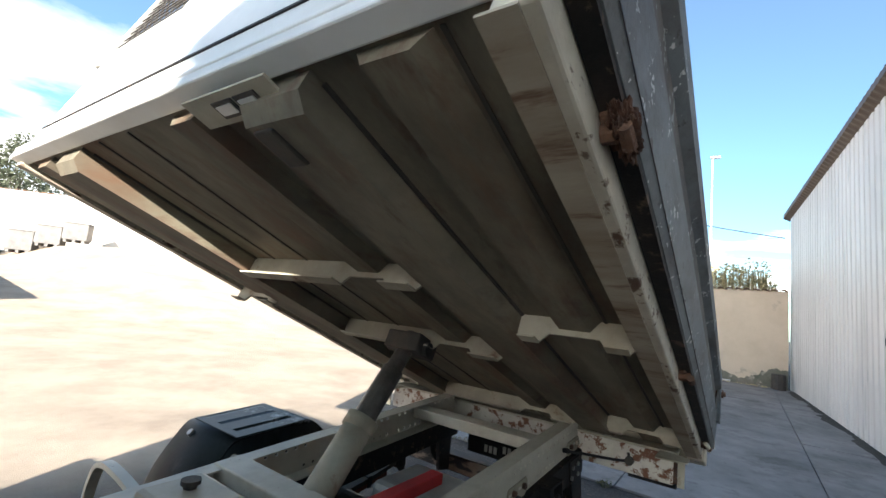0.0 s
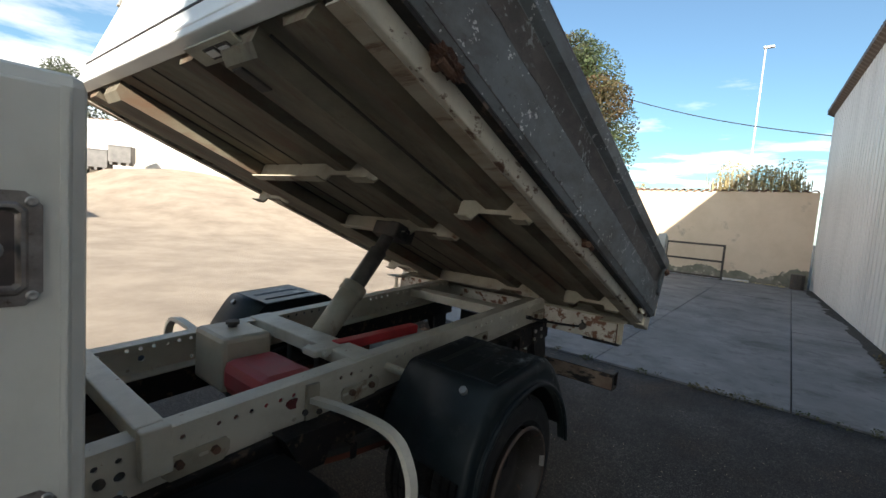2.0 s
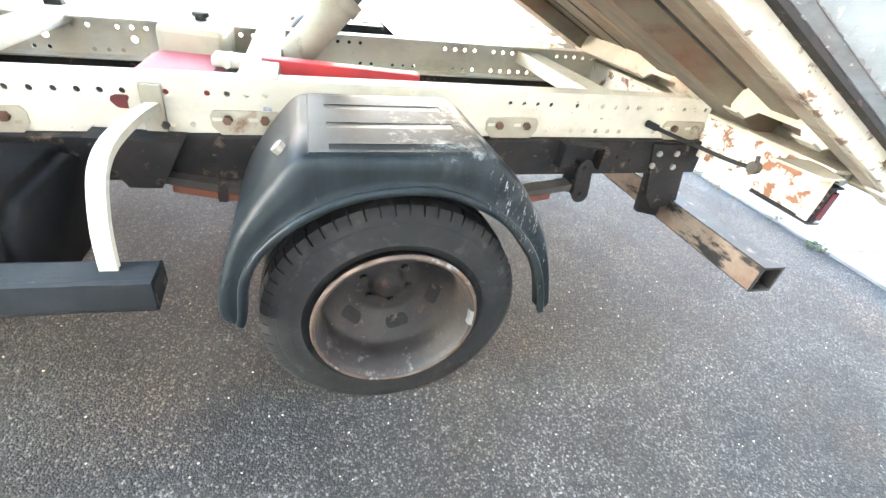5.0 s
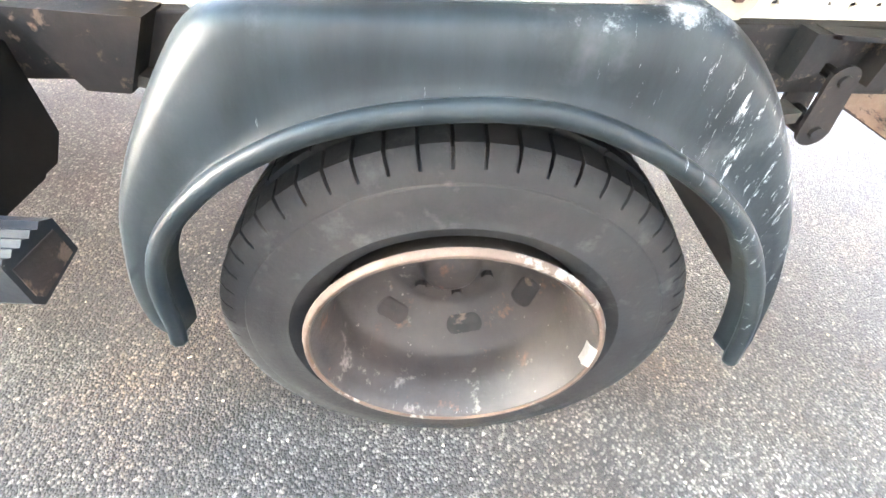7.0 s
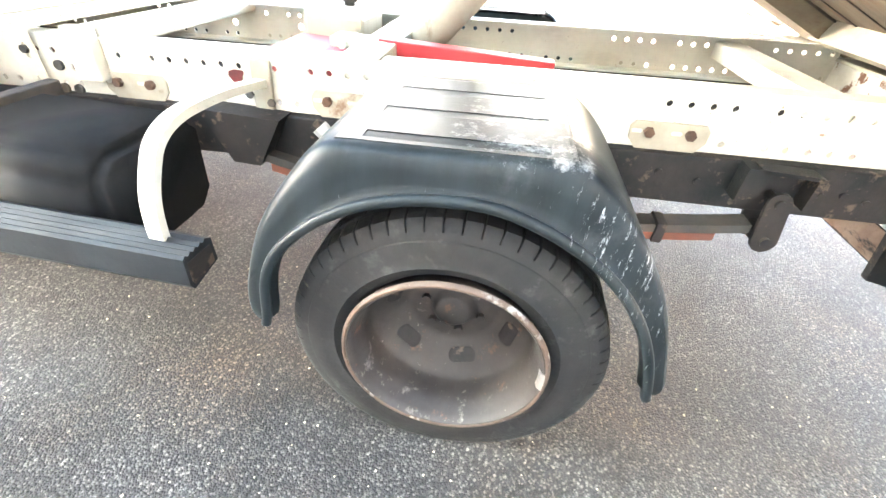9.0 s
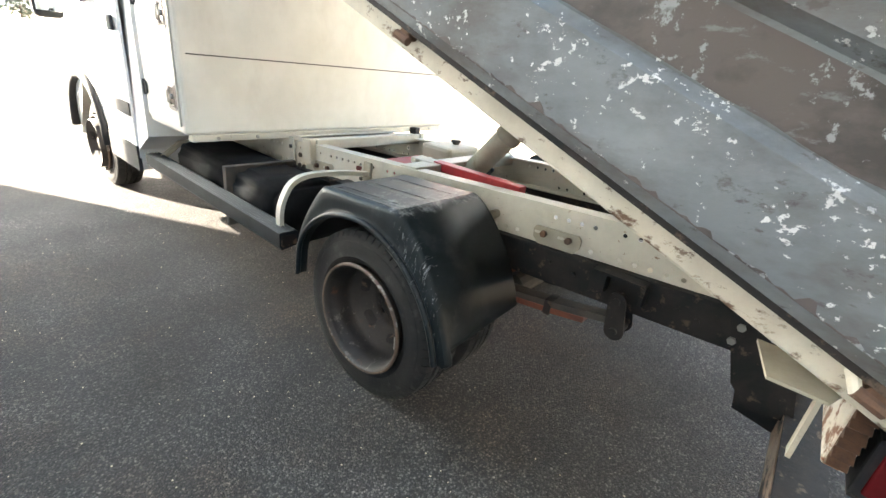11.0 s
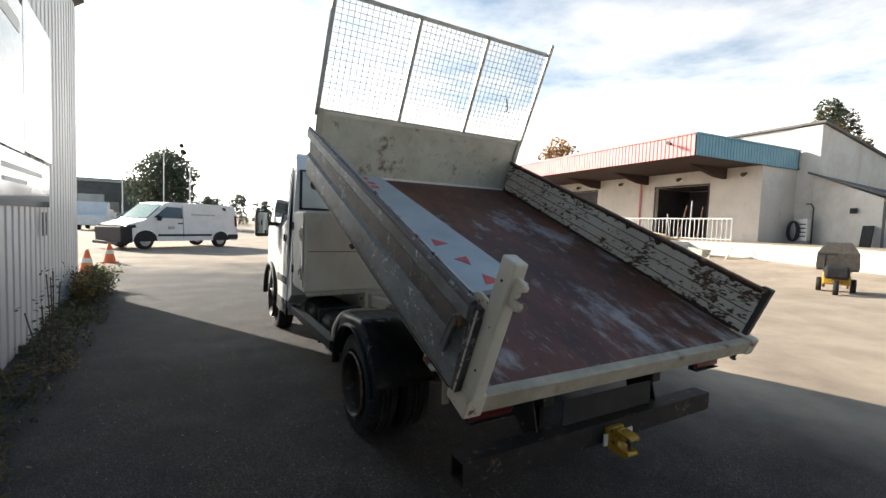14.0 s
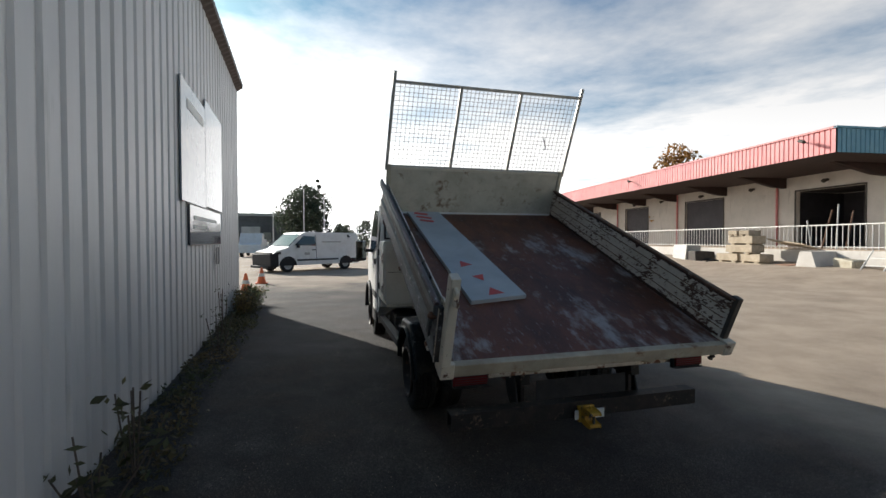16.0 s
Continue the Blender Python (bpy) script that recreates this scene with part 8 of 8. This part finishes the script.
def crown(bm, centres, count, leaf, squash=0.8, seed=1, flat=False):
    """Many small leaf blades round clump centres (x, y, z, r)."""
    rng = random.Random(seed)
    tot = sum(c[3] ** 2 for c in centres)
    vs, fs = [], []
    for cx, cy, cz, r in centres:
        for _ in range(int(count * r * r / tot)):
            d = Vector((rng.gauss(0, 1), rng.gauss(0, 1), rng.gauss(0, 1))).normalized() * r * (0.45 + 0.6 * rng.random() ** 0.6)
            p = Vector((cx + d.x, cy + d.y, cz + d.z * squash))
            a = Vector((rng.gauss(0, 1), rng.gauss(0, 1), rng.gauss(0, 0.7))).normalized()
            c = a.cross(Vector((rng.gauss(0, 1), rng.gauss(0, 1), rng.gauss(0, 1)))).normalized()
            s_ = leaf * (0.6 + 0.9 * rng.random())
            k = len(vs)
            vs += [p - a * s_, p - c * s_ * 0.45, p + a * s_, p + c * s_ * 0.45]
            fs.append((k, k + 1, k + 2, k + 3))
    me = bpy.data.meshes.new("crown")
    me.from_pydata([tuple(v) for v in vs], [], fs)
    return me


def tree(name, x, y, z0, h, r, mats, label, seed, count=5200, leaf=0.16, trunk=0.22, clumps=16, tall=1.0, bare=0.3, group=""):
    rng = random.Random(seed)
    t_ = thing(name, label, "tree", (x, y, z0), 0, group)
    b = B()
    rod(b, (0, 0, -0.3), (0.1, 0, h * 0.5), trunk, 9, trunk * 0.55)
    cs = []
    for i in range(clumps):
        f = bare + (1 - bare) * (i + 0.5) / clumps
        rad = r * math.sin(math.pi * min(0.98, 0.16 + 0.84 * (f - bare) / (1 - bare))) ** 0.7
        a = i * 2.4 + rng.random()
        q = rad * (0.35 + 0.45 * rng.random())
        cr = r * (0.26 + 0.22 * rng.random())
        c = (q * math.cos(a), q * math.sin(a), h * f, cr)
        cs.append(c)
        rod(b, (0.05, 0, h * (0.22 + 0.5 * (f - bare))), (c[0], c[1], c[2]), trunk * 0.32, 6, trunk * 0.08)
    part("trunk", b, BARK, t_)
    for k, m_ in enumerate(mats):
        sub = cs[k::len(mats)]
        me = crown(None, sub, count // len(mats), leaf, tall, seed + k)
        me.materials.append(m_)
        o = new("crown", me); o.parent = t_; o["kind"] = "stuff"
    return t_


tree("plane_tree", 8.8, -22.0, 0, 10.6, 3.5, (LEAFG, LEAFR, LEAFD), "broad tree with green and rusty autumn leaves", 3, 52000, 0.085, 0.25, 34)
tree("poplar_tree", 36.6, 4.1, 1, 13.4, 3.1, (LEAFS, LEAFS, LEAFD), "tall grey-green tree behind the shed", 5, 30000, 0.12, 0.3, 34, bare=0.14)
tree("pine_tree", 36.5, 10.4, 1, 9.4, 2.6, (LEAFD, LEAFA), "brownish pine behind the warehouse", 7, 9000, 0.12, 0.22, 15, bare=0.35)
tree("yellow_shrub", 37.0, 0.2, 0.8, 3.3, 2.3, (LEAFA, LEAFG), "low yellowing shrub behind the fence", 9, 6000, 0.10, 0.1, 16, bare=0.25)
tree("olive_tree", 37.0, -5.4, 1.5, 7.4, 2.6, (LEAFS,), "silvery olive tree behind the wall", 11, 9000, 0.11, 0.2, 20, bare=0.2)
tree("olive_tree", 33.0, -14.0, 1.2, 5.2, 2.0, (LEAFS,), "small silvery tree behind the wall", 12, 2400, 0.13, 0.16, 12, bare=0.2)
tree("round_pine", -4.2, 56, 0, 7.6, 4.3, (LEAFD,), "round dark stone pine beyond the yard", 13, 11000, 0.16, 0.25, 18, bare=0.32)
tree("cypress_tree", -2.8, 62, 0, 10.5, 0.75, (LEAFD,), "slim dark cypress beyond the stone pine", 14, 1600, 0.16, 0.15, 12, bare=0.05)
tree("autumn_tree", 26.5, 26.0, 0, 8.6, 2.4, (LEAFO,), "orange autumn tree behind the warehouse roof", 15, 3000, 0.16, 0.2, 12)
for k, (x, y, h, r) in enumerate(((2, 84, 4, 2.2), (6, 86, 5, 2.6), (10, 82, 4.2, 2.4), (-9.5, 80, 6, 3), (14, 80, 5, 2.6), (18, 86, 6, 3.0), (-20, 82, 6, 3.2), (0.5, 76, 4.0, 1.8))):
    tree("hedge_tree", x, y, 0, h, r, (LEAFD,), "dark tree of the distant tree line", 30 + k, 1400, 0.2, 0.15, 9, bare=0.1, group="distant tree line")


def plant(name, x, y, h, r, m_, label, seed, count, leaf, stalks=7):
    rng = random.Random(seed)
    t_ = thing(name, label, "plant", (x, y, 0))
    cs = []
    for i in range(stalks):
        b = B()
        a, q = rng.random() * 6.28, r * rng.random()
        hh = h * (0.55 + 0.45 * rng.random())
        e = (q * math.cos(a), q * math.sin(a), hh)
        tube(b, [(e[0] * 0.3, e[1] * 0.3, 0), (e[0] * 0.7, e[1] * 0.7, hh * 0.55), e], 0.006, 4)
        part("stalk", b, BARK, t_)
        for f in (0.35, 0.55, 0.75, 1.0):
            cs.append((e[0] * f, e[1] * f, hh * f, 0.09 + 0.05 * rng.random()))
    me = crown(None, cs, count, leaf, 0.8, seed)
    me.materials.append(m_)
    o = new("leaves", me); o.parent = t_; o["kind"] = "stuff"


def by_wall(s, out):
    return wall_pt(s, out, 0)[:2]


plant("weed_plant", *by_wall(13.6, 0.28), 0.62, 0.30, WEED, "dark broad-leaved weed at the wall foot", 41, 60, 0.045, 6)
plant("weed_plant", *by_wall(13.2, 0.20), 0.45, 0.28, WEED, "dark broad-leaved weed at the wall foot", 44, 50, 0.045, 6)
plant("weed_plant", *by_wall(17.7, 0.22), 1.15, 0.14, LEAFS, "thin dry weed standing against the wall", 42, 70, 0.022, 4)
plant("weed_plant", *by_wall(17.0, 0.26), 0.55, 0.2, LEAFS, "low dry weed at the wall foot", 43, 80, 0.025, 6)
plant("weed_plant", *by_wall(10.3, 0.15), 0.75, 0.25, WEED, "thin weed at the wall foot", 47, 80, 0.03, 6)
for k in range(7):
    plant("corner_shrub", *by_wall(19.9 + 0.28 * k, 0.24 + 0.12 * (k % 2)), 0.46, 0.3, (LEAFA, WEED, LEAFG)[k % 3], "tangled autumn shrub at the hall corner", 50 + k, 420, 0.03, 10)
# strip of low weeds along the wall foot
cs = []
rng = random.Random(77)
for i in range(300):
    s_ = 8.5 + rng.random() * 13.1
    x, y = by_wall(s_, 0.03 + 0.46 * rng.random() ** 1.3 * min(1.0, (s_ - 8) / 4))
    cs.append((x, y, 0.02, 0.05 + 0.08 * rng.random() * (1.6 if s_ > 17 else 1)))
me = crown(None, cs, 11000, 0.022, 0.7, 78)
me.materials.append(WEED)
tagged(new("weed_strip", me), "strip of low dark weeds along the wall foot", "weeds", kind="stuff")
# reeds and dry plants behind the yard wall
cs = [(-1.8 + 0.16 * i, -14.8 - 0.25 * (i % 3), 2.65 + 0.62 * abs(math.sin(i * 1.7)), 0.24) for i in range(14)] + [(2.4 + 0.1 * i, -14.8, 2.6, 0.16) for i in range(4)]
me = crown(None, cs, 2200, 0.045, 2.0, 80)
me.materials.append(REED)
tagged(new("reed_bed", me), "dry yellow reeds behind the yard wall", "reeds", kind="stuff")
# long leaning blades and feathery tips of the reeds
rng = random.Random(79)
vs, fs = [], []
for i in range(520):
    x, y, z = rng.uniform(-1.95, 0.45), -14.75 - rng.uniform(0, 0.6), rng.uniform(1.9, 2.9)
    ln, a, lean = rng.uniform(0.35, 0.8), rng.uniform(0, 6.28), rng.uniform(0.05, 0.45)
    px, py = math.cos(a) * lean * ln, math.sin(a) * lean * ln
    wx, wy = -math.sin(a) * 0.016, math.cos(a) * 0.016
    k = len(vs)
    vs += [(x - wx, y - wy, z), (x + wx, y + wy, z), (x + px * 0.45 + wx, y + py * 0.45 + wy, z + ln * 0.62), (x + px * 0.45 - wx, y + py * 0.45 - wy, z + ln * 0.62), (x + px, y + py, z + ln * 0.92)]
    fs += [(k, k + 1, k + 2, k + 3), (k + 3, k + 2, k + 4)]
me = bpy.data.meshes.new("reed_blades")
me.from_pydata(vs, [], fs)
me.materials.append(REED)
tagged(new("reed_blades", me), "long dry reed blades above the yard wall", "reeds", kind="stuff")
b = B()
rng = random.Random(81)
for i in range(40):
    x = -2.1 + 2.6 * rng.random()
    rod(b, (x, -14.9, 0), (x + 0.1 * rng.gauss(0, 1), -14.9, 3.0 + 0.5 * rng.random()), 0.012, 4)
tagged(part("reed_stalks", b, REED), "dry reed stalks behind the yard wall", "reeds", kind="stuff")
# black mud and moss washed along the foot of the hall
vs, fs = [], []
for i in range(161):
    s_ = 0.7 + 10.6 * i / 160
    wd = 0.10 + 0.16 * max(0.0, noise.noise(Vector((s_ * 0.9, 2, 0))) + 0.35) + 0.10 * noise.noise(Vector((s_ * 4.1, 5, 0)))
    vs += [tuple(wall_pt(s_, 0.005, 0.027)), tuple(wall_pt(s_, max(0.03, wd), 0.027))]
    if i:
        fs.append((2 * i - 2, 2 * i - 1, 2 * i + 1, 2 * i))
me = bpy.data.meshes.new("mud_strip")
me.from_pydata(vs, [], fs)
me.materials.append(MUD)
tagged(new("mud_strip", me), "black mud and moss along the foot of the hall wall", "mud", kind="stuff")
# dry leaves and litter along the yard wall
cs = [(-1.9 + 1.6 * rng.random(), -13.82 + 0.15 * rng.random(), 0.02, 0.10) for i in range(14)]
me = crown(None, cs, 260, 0.03, 0.3, 83)
me.materials.append(REED)
tagged(new("leaf_litter", me), "dry leaves blown against the yard wall", "litter", kind="stuff")
# grass tufts at the platform foot
cs = [(15.9 + 1.8 * f, -0.8 + 6.5 * f, 0.05, 0.12 + 0.12 * rng.random()) for f in [rng.random() for _ in range(26)]]
me = crown(None, cs, 1500, 0.06, 0.9, 84)
me.materials.append(REED)
tagged(new("grass_tufts", me), "dry grass tufts along the platform foot", "grass", kind="stuff")
# moss and weeds in the joint before the concrete
cs = [(-2.7 + 5.4 * rng.random() ** 1.5, -2.835 + 0.02 * rng.gauss(0, 1), 0.01, 0.035 + 0.03 * rng.random()) for i in range(60)]
me = crown(None, cs, 1800, 0.012, 0.5, 86)
me.materials.append(WEED)
tagged(new("joint_moss", me), "low moss and weeds in the joint of the concrete", "weeds", kind="stuff")
# loose stones on the asphalt near the wheel
b = B()
for i in range(420):
    x, y = rng.uniform(-2.6, -0.4), rng.uniform(-2.2, 2.2)
    r_ = rng.uniform(0.002, 0.0045)
    vs = [b.verts.new((x + r_ * rng.uniform(0.6, 1.2) * math.cos(a), y + r_ * rng.uniform(0.6, 1.2) * math.sin(a), 0.0)) for a in (0.3, 1.9, 3.4, 5.0)]
    top_ = b.verts.new((x, y, r_))
    for k in range(4):
        b.faces.new((vs[k], vs[(k + 1) % 4], top_))
tagged(part("grit", b, BLOCK), "loose pale grit on the asphalt", "grit", kind="stuff")
b = B(); prism(b, [(-1.98 + 0.16 * math.cos(a * 0.7), -13.65 + 0.16 * math.sin(a * 0.7)) for a in range(9)], 0.02, 0.42, "z"); single("waste_bin", b, DARKMET, "small dark bin in the wall corner", "bin")
